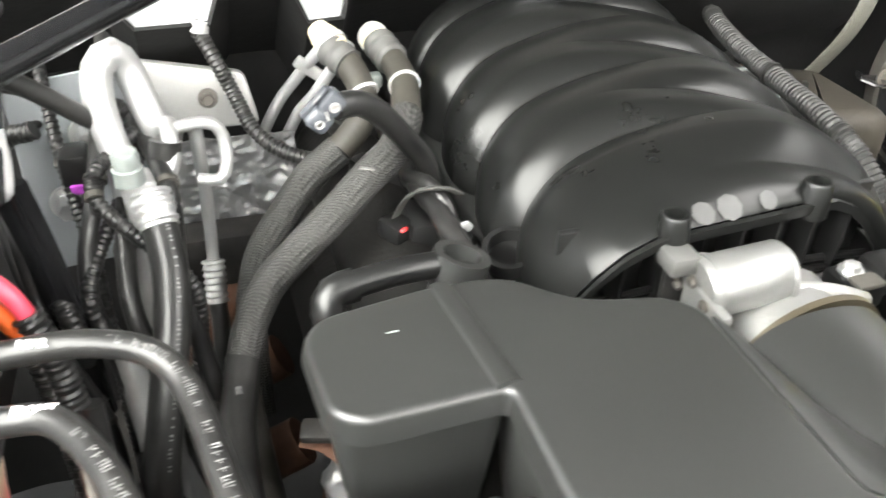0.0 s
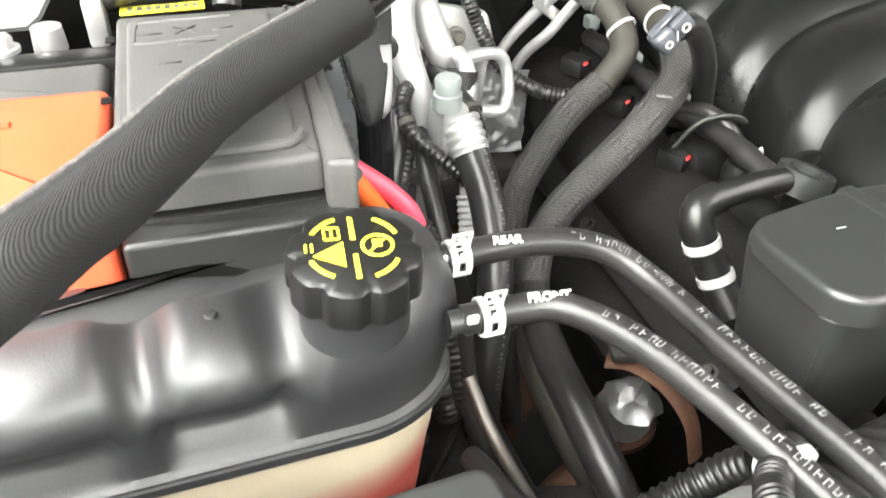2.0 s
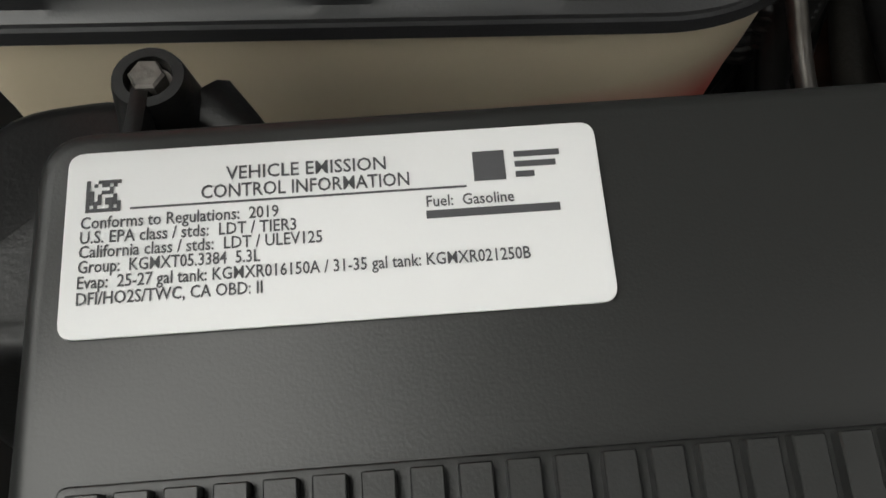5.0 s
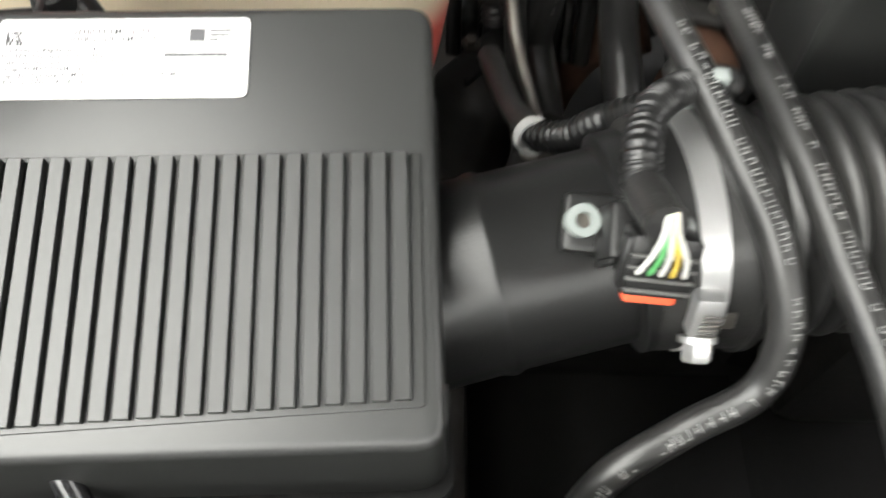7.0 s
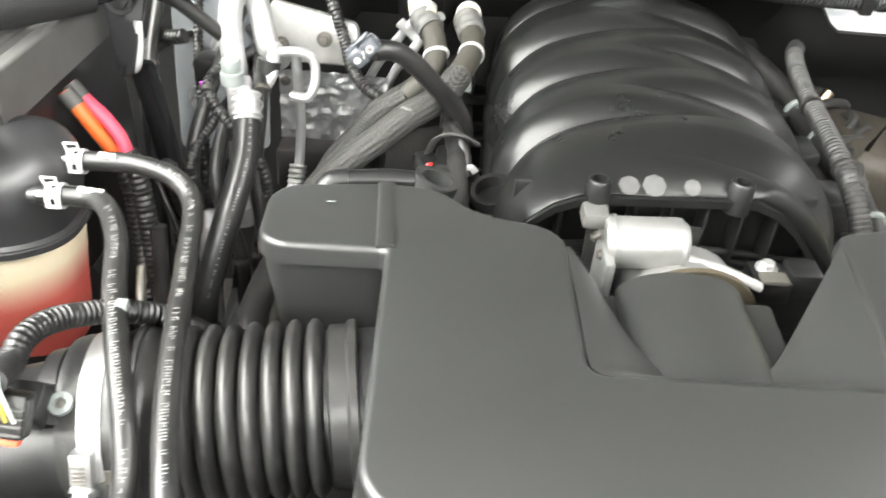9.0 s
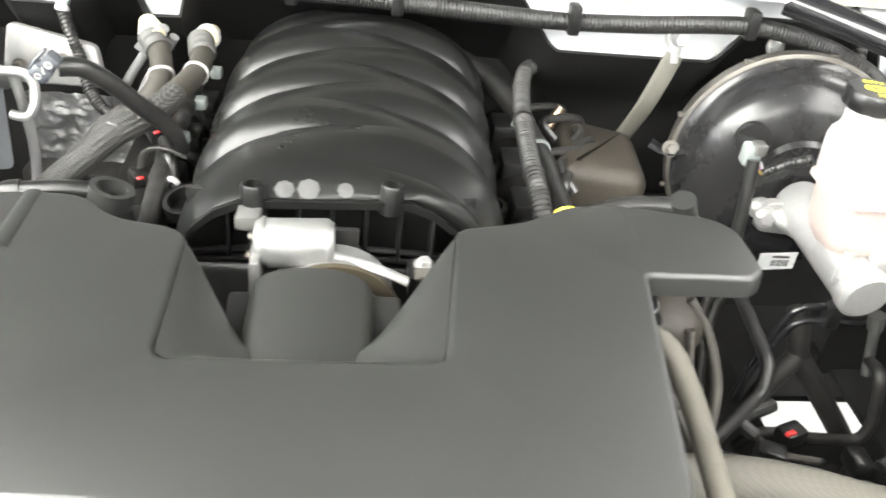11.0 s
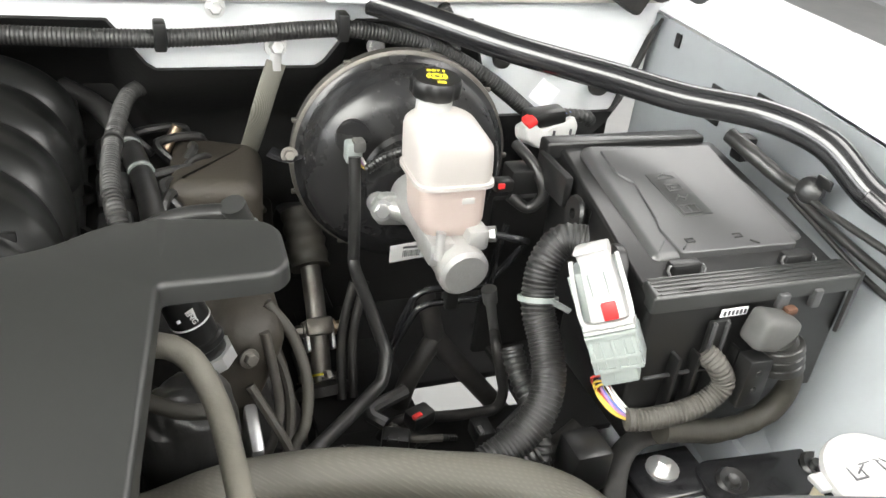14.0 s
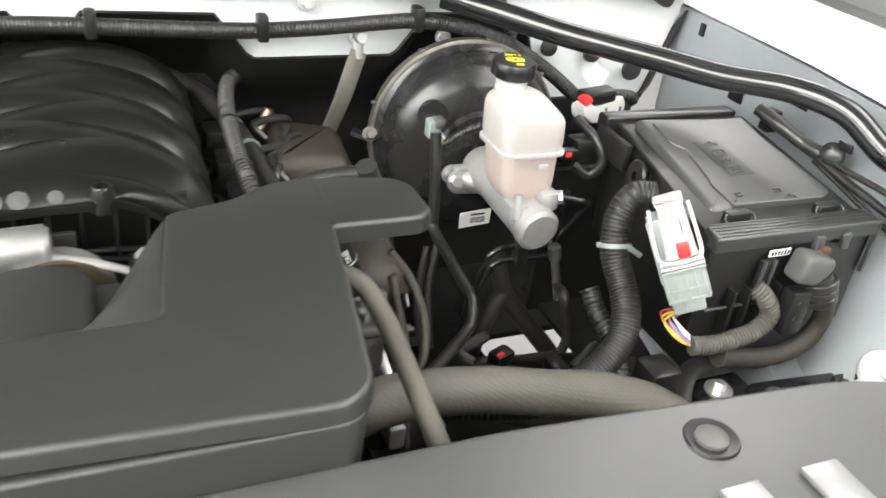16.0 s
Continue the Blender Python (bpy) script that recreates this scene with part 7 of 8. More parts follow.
part("mount_plate", box((0.5, 0.455, 1.226), (0.1, 0.05, 0.006), 0.002), BODY, bd, "white bracket at the cowl")
fl = thing("fender_loom", (0.89, 0.1, 1.1), "black loom clipped along the inner fender", "wiring harness")
part("taped_stem", tube([(0.872, 0.2, 1.14), (0.88, 0.165, 1.132), (0.893, 0.125, 1.12), (0.899, 0.1, 1.117)], 0.0095, 12, wobble=0.1), RUBBER, fl)
for k, (dz, r) in enumerate(((0.004, 0.0042), (-0.006, 0.0055), (-0.014, 0.0035))):
    part("branch", tube([(0.896, 0.115 - 0.004 * k, 1.12 + dz), (0.898, 0.075, 1.112 + dz), (0.902, 0.03, 1.108 + dz * 1.6), (0.907, -0.02, 1.104 + dz * 2.2), (0.914, -0.09, 1.098 + dz * 2.4)], r, 10), RUBBER, fl)
part("clip", lathe([(0.0005, 0), (0.014, 0), (0.016, 0.004), (0.014, 0.012), (0.006, 0.016), (0.0005, 0.016)], (0.905, 0.09, 1.122), (-1, -0.5, 0.5), 18), PLASTIC_FINE, fl)
part("clip_wing", box((0.897, 0.07, 1.142), (0.004, 0.022, 0.012), 0.002), PLASTIC_FINE, fl)
part("white_connector", box((0.893, 0.195, 1.125), (0.02, 0.02, 0.03), 0.003), PLASTIC_FINE, fl)
for y, z, w, hh2 in ((0.225, 1.15, 0.07, 0.032), (0.06, 1.075, 0.06, 0.05)):
    solo("fender_opening", box((0.951, y, z), (0.004, w, hh2), 0.0018), INSULATION, (0.951, y, z), "dark stamped opening in the fender", "opening", "openings in the fender", "structure")

solo("rubber_flap", slab(fillet([(-0.016, -0.03), (0.006, -0.036), (0.016, 0.03), (-0.014, 0.034)], 0.004), 0, 0.004, 0.001), RUBBER, (0, 0, 0), "black rubber flap standing beside the fuse box", "flap")
bpy.context.scene.objects["rubber_flap"].matrix_world = pose(0.87, -0.03, 1.065, 90, 0, 30)

# white plug with red lock behind the fuse box
wp = thing("bulkhead_plug", (0.69, 0.31, 1.075), "white and black connector with red lock", "connector")
SHOE = fillet([(-0.034, -0.004), (-0.02, -0.017), (0.006, -0.018), (0.014, -0.012), (0.034, -0.014), (0.04, 0.0), (0.036, 0.013), (0.012, 0.007), (-0.012, 0.004), (-0.022, 0.014), (-0.034, 0.01)], 0.004, 4)
shoe = slab(SHOE, -0.013, 0.013, 0.003)
bmesh.ops.transform(shoe, matrix=Matrix.Translation((0.69, 0.305, 1.108)) @ pose(0, 0, 0, 74, -4, 8), verts=shoe.verts)
part("body", shoe, WHITE, wp, "white shoe-shaped housing")
part("cover", box((0.688, 0.31, 1.124), (0.05, 0.026, 0.02), 0.005, 2, Matrix.Rotation(-0.1, 3, "Y")), PLASTIC_FINE, wp)
part("red_lock", box((0.664, 0.299, 1.124), (0.014, 0.02, 0.01), 0.003, 2, Matrix.Rotation(-0.6, 3, "Y")), REDCLIP, wp)
for dx in (0.004, 0.026):
    part("slot", box((0.69 + dx, 0.2895, 1.108 + 0.05 * dx), (0.003, 0.002, 0.012), 0.0006), PRINT, wp)
part("tag", box((0.69, 0.322, 1.148), (0.03, 0.002, 0.028), 0.001, 1, Matrix.Rotation(0.6, 3, "Y")), PAPER, wp, "white paper tag")
for k, c in enumerate(("blue", "grey", "white")):
    part("wire", tube([(0.712, 0.31 + 0.002 * k, 1.124), (0.725, 0.314 + 0.002 * k, 1.126 - 0.003 * k), (0.742, 0.318, 1.12)], 0.0014, 6), WIRE[c], wp)
part("lead", tube([(0.712, 0.316, 1.122), (0.73, 0.318, 1.12), (0.752, 0.32, 1.116), (0.765, 0.33, 1.106)], 0.008, 12, pitch=0.007, depth=0.001), LOOM_GREY, wp)
part("bracket", box((0.69, 0.31, 1.084), (0.05, 0.03, 0.02), 0.003), PLASTIC_FINE, wp)
for c, r in (((0.79, 0.492, 1.12), 0.016), ((0.71, 0.492, 1.13), 0.014), ((0.87, 0.49, 1.09), 0.018)):
    solo("rubber_plug", lathe([(0.0005, 0), (r, 0), (r * 0.9, 0.006), (r * 0.4, 0.009), (0.0005, 0.008)], c, (0, -1, 0.1), 24), RUBBER, c, "black rubber plug in the panel", "plug", "plugs in the white panel")

hg = thing("pivot_bracket", (0.9, 0.47, 1.22), "dirty black pivot bracket at the cowl corner", "bracket")
part("arm", box((0.87, 0.46, 1.235), (0.06, 0.03, 0.05), 0.008, 2, Matrix.Rotation(0.5, 3, "Y")), IRON, hg)
part("pivot", lathe([(0.0005, 0), (0.024, 0), (0.024, 0.012), (0.0005, 0.014)], (0.9, 0.44, 1.25), (0, -1, 0), 24), IRON, hg)
part("pivot", lathe([(0.0005, 0), (0.02, 0), (0.02, 0.012), (0.0005, 0.014)], (0.945, 0.42, 1.25), (0, -1, 0), 24), PLASTIC_FINE, hg)

# ---- fuse box ----
fz = thing("fuse_box", (0.75, 0.1, 0.95), "black plastic under-hood fuse box", "fuse box")
FO = [(0.636, -0.028), (0.862, -0.034), (0.868, 0.222), (0.67, 0.235)]


def fz_lift(x, y):
    return 0.11 * (y + 0.03)


part("tray", slab(fillet(FO, 0.006), 0.965, 1.095, 0.004, fz_lift, 0.0), PLASTIC_FINE, fz)
part("front_rail", slab(fillet([(0.634, -0.034), (0.864, -0.04), (0.868, -0.008), (0.64, -0.004)], 0.004), 1.086, 1.103, 0.004), PLASTIC, fz, "grooved front rail")
for k in range(5):
    part("groove_rib", box((0.75, -0.033 + 0.006 * k, 1.1035), (0.215, 0.0022, 0.0014), 0.0005, 1, Matrix.Rotation(-0.026, 3, "Z")), PLASTIC, fz)
part("rear_rail", slab(fillet([(0.652, 0.224), (0.856, 0.22), (0.856, 0.243), (0.652, 0.247)], 0.004), 1.112, 1.13, 0.004), PLASTIC_FINE, fz)
part("side_rail", box((0.651, 0.2, 1.1), (0.01, 0.07, 0.036), 0.003), PLASTIC_FINE, fz)
part("rear_shelf", box((0.632, 0.235, 1.085), (0.04, 0.03, 0.03), 0.004), PLASTIC_FINE, fz)
part("side_wheel", lathe([(0.012, 0), (0.022, 0), (0.023, 0.004), (0.022, 0.009), (0.012, 0.009), (0.012, 0)], (0.64, 0.035, 1.09), (-1, 0.2, 0.1), 26), PLASTIC_FINE, fz, "thin round hinge wheel")
FL = [(0.667, 0.02), (0.856, 0.03), (0.845, 0.202), (0.684, 0.216)]
ld = part("lid", slab(fillet(FL, 0.014), 1.066, 1.104, 0.01, lambda x, y: 0.14 * (y - 0.01), 0.006, 6), FUSE_LID, fz, "black lid with embossed diagrams")
rl = Matrix.Rotation(math.atan(0.14), 3, "X")
PL = [(0.7, 0.197), (0.698, 0.152), (0.709, 0.136), (0.7, 0.076), (0.695, 0.06), (0.698, 0.022), (0.832, 0.018), (0.84, 0.194)]
part("raised_panel", slab(fillet(PL, 0.004), 1.1, 1.1066, 0.0016, lambda x, y: 0.14 * (y - 0.01), 0.0), FUSE_LID, ld)


def lid_mark(x, y, w, d, a=0.0, proud=0.0, m=None):
    part("embossed_mark", box((x, y, 1.1066 + proud + 0.14 * (y - 0.01)), (w, d, 0.0016), 0.0005, 1, rl @ Matrix.Rotation(a, 3, "Z")), m or FUSE_LID, ld)


# field and lower marks in darker plastic carry the shading of the emboss
lid_mark(0.7475, 0.11, 0.037, 0.074, 0.04, 0.0, PLASTIC)
for x, y, w, d, a in ((0.743, 0.141, 0.012, 0.0016, 0.5), (0.753, 0.141, 0.012, 0.0016, -0.5), (0.748, 0.136, 0.022, 0.0016, 0.05),
                      (0.748, 0.125, 0.018, 0.0016, 0.05), (0.748, 0.115, 0.018, 0.0016, 0.05), (0.74, 0.12, 0.0016, 0.01, 0.05), (0.756, 0.12, 0.0016, 0.01, 0.05), (0.748, 0.12, 0.006, 0.003, 0.05),
                      (0.742, 0.103, 0.012, 0.0016, 0.8), (0.753, 0.102, 0.012, 0.0016, 0.8), (0.748, 0.103, 0.008, 0.0016, -0.4),
                      (0.745, 0.09, 0.022, 0.0016, 0.05), (0.745, 0.078, 0.022, 0.0016, 0.05), (0.735, 0.084, 0.0016, 0.012, 0.05), (0.755, 0.084, 0.0016, 0.012, 0.05), (0.745, 0.084, 0.0016, 0.012, 0.05)):
    lid_mark(x, y, w, d, a, 0.0012)
for x, y, w, d, a in ((0.716, 0.04, 0.01, 0.0016, 0.0), (0.716, 0.035, 0.01, 0.0016, 0.0), (0.712, 0.0375, 0.0016, 0.006, 0.0), (0.705, 0.029, 0.009, 0.002, 0.7),
                      (0.772, 0.04, 0.01, 0.0016, 0.0), (0.772, 0.035, 0.01, 0.0016, 0.0), (0.776, 0.0375, 0.0016, 0.006, 0.0), (0.785, 0.026, 0.01, 0.002, -0.7)):
    lid_mark(x, y, w, d, a, 0.0006, PLASTIC_FINE)
for x, y in ((0.69, 0.006), (0.815, 0.0)):
    part("latch", box((x, y, 1.1), (0.032, 0.014, 0.02), 0.003), PLASTIC_FINE, fz)
    part("latch_loop", tube([(x - 0.018, y - 0.008, 1.1), (x - 0.018, y - 0.002, 1.107), (x + 0.018, y - 0.003, 1.107), (x + 0.018, y - 0.009, 1.1)], 0.0014, 8), FUSE_LID, fz)
for x in (0.665,):
    part("side_latch", lathe([(0.018, 0), (0.02, 0.003), (0.018, 0.006), (0.006, 0.006), (0.006, 0.0)], (0.645, 0.13, 1.095), (-1, 0.1, 0.1), 22), PLASTIC_FINE, fz)
part("code_label", box((0.728, -0.0335, 1.075), (0.03, 0.001, 0.009), 0.0004), PAPER, fz)
for k in range(6):
    part("code_bar", box((0.717 + 0.0045 * k, -0.0345, 1.075), (0.0022, 0.0006, 0.005), 0), PRINT, fz)
for y in (0.05, 0.13, 0.19):
    part("side_clip", box((0.648 + 0.1 * y, y, 1.075 + 0.1 * y), (0.016, 0.022, 0.03), 0.004), PLASTIC_FINE, fz)
for k in range(4):
    part("wall_rib", box((0.675 + 0.022 * k, -0.036, 1.0), (0.004, 0.014, 0.07), 0.001), PLASTIC_FINE, fz)
part("side_slot", box((0.712, -0.0365, 1.045), (0.022, 0.005, 0.05), 0.0015), PLASTIC_FINE, fz)
for x in (0.705, 0.719):
    part("wall_rib", box((x, -0.0395, 1.045), (0.003, 0.006, 0.05), 0.001), FUSE_LID, fz)
part("wall_step", box((0.7, -0.0355, 1.012), (0.11, 0.004, 0.003), 0.001), FUSE_LID, fz)
part("rail_clip", box((0.775, -0.039, 1.085), (0.012, 0.008, 0.016), 0.002), FUSE_LID, fz)
part("rail_clip", box((0.815, -0.039, 1.083), (0.01, 0.008, 0.02), 0.002), FUSE_LID, fz)
part("lower_box", box((0.745, 0.06, 0.95), (0.17, 0.17, 0.09), 0.008), PLASTIC_FINE, fz)
part("clip_bracket", box((0.748, -0.058, 1.012), (0.028, 0.02, 0.056), 0.003), PLASTIC_FINE, fz)
for z in (1.032, 1.012):
    part("bracket_hole", lathe([(0.0005, 0), (0.0035, 0), (0.003, 0.0008), (0.0005, 0.0008)], (0.747, -0.0682, z - 0.006), (0, -1, 0), 14), INSULATION, fz)
lk = thing("latch_lever_plug", (0.58, -0.03, 1.0), "white and grey multi-pin plug with lever", "connector")
LZ = Vector((-0.26, 0.42, 0.87)).normalized()
LY = Vector((0.42, 0.85, 0.12))
LY = (LY - LZ * LZ.dot(LY)).normalized()
CR = Matrix((LY.cross(LZ), LY, LZ)).transposed()
cc = Vector((0.587, -0.04, 1.098)) - CR @ Vector((0.006, -0.022, 0.004))


def local(v):
    return cc + CR @ Vector(v)


def lbox(v, s, bev, m, nm, par, lab="", tilt=0.0):
    return part(nm, box(local(v), s, bev, 2, CR @ Matrix.Rotation(tilt, 3, "X")), m, par, lab)


hsg = lbox((-0.003, 0.014, 0.002), (0.04, 0.04, 0.076), 0.003, GREYPL, "housing", lk)
for dz in (-0.02, 0.0, 0.02):
    lbox((-0.0238, 0.014, 0.002 + dz), (0.003, 0.034, 0.0025), 0.0008, GREYPL, "side_rib", hsg)
for dy in (0.0, 0.028):
    lbox((-0.0238, dy, 0.002), (0.003, 0.0025, 0.07), 0.0008, GREYPL, "side_rib", hsg)
sk = lbox((0.0, 0.002, -0.034), (0.046, 0.034, 0.034), 0.003, GREYPL, "skirt", lk)
lbox((0.0, -0.0155, -0.034), (0.036, 0.003, 0.026), 0.001, GREYPL, "recess", sk)
for dx in (-0.019, -0.01, 0.0, 0.01, 0.019):
    lbox((dx, -0.0165, -0.034), (0.004 if abs(dx) in (0.0, 0.019) else 0.002, 0.004, 0.032), 0.0008, GREYPL, "lattice_bar", sk)
for dz in (-0.0145, -0.004, 0.0145):
    lbox((0.0, -0.0165, -0.034 + dz), (0.044, 0.004, 0.004), 0.0008, GREYPL, "lattice_bar", sk)
for k in range(3):
    lbox((0.001, -0.0085, -0.0155 + 0.0045 * k), (0.046 - 0.001 * k, 0.026, 0.0034), 0.0014, WHITE if k else GREYPL, "collar_lip", lk)
hump = []
for k in range(11):
    v = k / 10
    wd, dep = 0.0165 - 0.004 * v + 0.002 * (v > 0.88), 0.012 * (1 - 0.45 * v * v)
    ring = fillet([(-wd, -dep), (wd, -dep), (wd, 0.016), (-wd, 0.016)], 0.006, 4)
    hump.append([local((0.003 + q.x, -0.006 + q.y, -0.003 + 0.064 * v)) for q in ring])
lv = part("lever", rings(bmesh.new(), hump), WHITE, lk, "white rounded lever cover")
for dx in (-0.005, 0.009):
    lbox((dx, -0.0165, 0.024), (0.0012, 0.003, 0.034), 0.0004, GREYPL, "lever_groove", lv, "", 0.12)
lbox((0.003, -0.0085, 0.0605), (0.03, 0.02, 0.004), 0.0016, WHITE, "top_lip", lv)
part("guard", tube([local(q) for q in ((-0.019, 0.0, 0.05), (-0.02, -0.006, 0.036), (-0.021, -0.012, 0.014), (-0.02, -0.018, -0.001), (-0.012, -0.021, -0.0055), (0.004, -0.0215, -0.0065), (0.017, -0.021, -0.0055), (0.023, -0.018, -0.001), (0.0235, -0.012, 0.014), (0.0225, -0.006, 0.036), (0.0215, 0.0, 0.05))], 0.0022, 8), WHITE, lv, "white guard loop")
lbox((0.006, -0.0195, 0.006), (0.013, 0.005, 0.016), 0.0015, REDCLIP, "red_lock", lk, "red lock slide")
lbox((-0.003, 0.004, -0.058), (0.034, 0.026, 0.018), 0.003, GREYPL, "wire_exit", lk)
lbox((0.004, -0.0105, -0.058), (0.02, 0.004, 0.012), 0.001, GREYPL, "exit_clip", lk)
for k, c in enumerate(("yellow", "violet", "white", "red", "yellow", "blue", "white", "grey", "red", "violet", "yellow", "white")):
    o = Vector((0.002 * (k % 4), 0.002 * (k // 4), 0.0014 * (k % 3)))
    part("wire", tube([local((-0.013 + 0.0019 * k, 0.001, -0.066)), Vector((0.607, -0.02, 0.993)) + o * 2.4, Vector((0.618, -0.036, 0.978)) + o * 2.0, Vector((0.634, -0.046, 0.972)) + o], 0.0014, 7), WIRE[c], lk)
solo("fuse_box_loom", tube([(0.63, -0.046, 0.974), (0.65, -0.05, 0.974), (0.68, -0.052, 0.977), (0.708, -0.054, 0.987), (0.724, -0.053, 1.005), (0.716, -0.047, 1.024), (0.704, -0.036, 1.036)], 0.0108, 14, pitch=0.0042, depth=0.0009), TAPE, (0.68, -0.05, 0.965), "dusty corrugated loom into the fuse box", "wiring harness")
solo("fuse_box_loom", tube([(0.786, -0.056, 1.03), (0.803, -0.055, 1.005), (0.81, -0.052, 0.98), (0.8, -0.05, 0.953), (0.77, -0.05, 0.94), (0.735, -0.05, 0.94), (0.7, -0.05, 0.948), (0.67, -0.05, 0.955)], 0.0118, 14, wobble=0.16), RUBBER_WORN, (0.75, -0.05, 0.93), "black taped cable bundle along the fuse box", "wiring harness")
pg = thing("power_plug", (0.77, -0.06, 1.05), "grey taped power plug with orange seal", "connector")
part("body", box((0.759, -0.052, 1.063), (0.044, 0.03, 0.036), 0.007, 3, Matrix.Rotation(0.25, 3, "Y")), PLASTIC_GREY, pg)
for k in range(3):
    part("tape_wrap", lathe([(0.0195, 0), (0.0207, 0.001), (0.0207, 0.008), (0.0195, 0.009)], (0.775 + 0.004 * k, -0.056, 1.048 - 0.011 * k), (0.3, -0.2, -1), 18), RUBBER, pg)
part("seal", box((0.781, -0.046, 1.078), (0.013, 0.01, 0.008), 0.003), RUST, pg)
part("boot", tube([(0.77, -0.055, 1.055), (0.78, -0.056, 1.04), (0.788, -0.056, 1.022)], 0.017, 14, wobble=0.12), RUBBER, pg)
mh = thing("main_harness", (0.57, 0.03, 1.0), "thick black convoluted main harness", "wiring harness")
part("loom", tube([(0.612, 0.052, 1.112), (0.59, 0.062, 1.108), (0.572, 0.056, 1.085), (0.565, 0.04, 1.052), (0.567, 0.02, 1.027), (0.563, -0.005, 1.007), (0.548, -0.027, 0.985), (0.522, -0.038, 0.965), (0.49, -0.045, 0.95)], 0.0158, 20, pitch=0.0042, depth=0.0011), LOOM, mh)
part("tie", lathe([(0.0178, 0), (0.0195, 0), (0.0195, 0.005), (0.0178, 0.005)], (0.567, 0.047, 1.06), (-0.1, -0.4, -0.8), 22), GREYPL, mh)
part("tie_tail", box((0.582, 0.03, 1.058), (0.03, 0.002, 0.006), 0.0006, 1, Matrix.Rotation(0.6, 3, "Y")), GREYPL, mh)
solo("side_harness", tube([(0.55, 0.05, 1.0), (0.553, 0.03, 0.98), (0.556, 0.0, 0.965), (0.552, -0.03, 0.95), (0.545, -0.05, 0.92)], 0.011, 14, pitch=0.0065, depth=0.0014), LOOM, (0.55, 0.0, 0.95), "black convoluted loom beside the main harness", "wiring harness")
solo("grey_plug", box((0.59, -0.05, 0.935), (0.04, 0.04, 0.05), 0.006), PLASTIC_FINE, (0.59, -0.05, 0.91), "black connector below the harness", "connector")
solo("lower_loom", tube([(0.545, -0.04, 0.95), (0.5, -0.04, 0.925), (0.46, -0.02, 0.9), (0.42, 0.0, 0.89), (0.37, 0.02, 0.89)], 0.012, 12, pitch=0.007, depth=0.001), RUBBER, (0.46, -0.02, 0.88), "black loom across the inner fender", "wiring harness")

# strut bracket and washer bottle
sb = thing("battery_tray_bracket", (0.68, -0.06, 0.88), "black steel bracket with a zinc bolt", "bracket")
part("plate", box((0.682, -0.065, 0.905), (0.08, 0.06, 0.012), 0.003), BLACKPAINT, sb)
part("bolt", bolt((0.678, -0.06, 0.911), (0, 0, 1), 0.0075, 0.012, 2.2), STEEL, sb)
part("curved_arm", tube([(0.745, -0.03, 0.925), (0.7, -0.03, 0.928), (0.66, -0.034, 0.93), (0.632, -0.05, 0.925), (0.615, -0.075, 0.905), (0.605, -0.1, 0.88)], 0.012, 12, flat=0.45), IRON, sb)
part("edge", box((0.69, -0.098, 0.9), (0.07, 0.006, 0.012), 0.002), STEEL, sb)
ab = thing("apron_panel", (0.78, -0.1, 0.85), "black stamped apron panel with rubber grommets", "panel")
part("panel", slab(fillet([(0.70, -0.125), (0.86, -0.125), (0.87, -0.075), (0.71, -0.06)], 0.02), 0.9, 0.915, 0.004), BLACKPAINT, ab)
for c in ((0.735, -0.095, 0.915), (0.835, -0.098, 0.915)):
    part("grommet", lathe([(0.0005, 0.004), (0.006, 0.005), (0.008, 0.001), (0.014, 0.004), (0.017, 0.0), (0.0005, 0)], c, (0, -0.2, 1), 24), RUBBER, ab)
wb = thing("washer_bottle", (0.78, -0.2, 0.85), "cream washer bottle with white cap", "washer bottle")
part("bottle", tube([(0.785, -0.19, 0.8), (0.785, -0.19, 0.92), (0.788, -0.19, 0.985)], 0.043, 24), CREAM, wb)
part("collar", lathe([(0.046, 0), (0.048, 0.002), (0.048, 0.01), (0.044, 0.012)], (0.788, -0.19, 0.985), (0, -0.1, 1), 32), PLASTIC_FINE, wb)
wc = part("cap", lathe([(0.049, 0), (0.051, 0.003), (0.049, 0.008), (0.043, 0.011), (0.0005, 0.012)], (0.788, -0.19, 0.997), (0, -0.1, 1), 40), WHITE, wb, "white flip cap with washer symbol")
part("cap_tab", box((0.738, -0.178, 1.0), (0.02, 0.02, 0.006), 0.003), WHITE, wc)
for k in range(5):
    a = 0.5 + 0.5 * k
    part("symbol_stroke", box((0.788 + 0.02 * math.cos(a) * (1 if k else 0.3), -0.19 + 0.016 * math.sin(a), 1.0095), (0.014, 0.0018, 0.0015), 0.0004, 1, Matrix.Rotation(a + 1.2, 3, "Z")), PRINT, wc)
for s in (-1, 1):
    part("symbol_stroke", box((0.766, -0.182 + s * 0.007, 1.009), (0.014, 0.0018, 0.0015), 0.0004), PRINT, wc)
    part("symbol_stroke", box((0.766 + s * 0.006, -0.182, 1.009), (0.0018, 0.014, 0.0015), 0.0004), PRINT, wc)

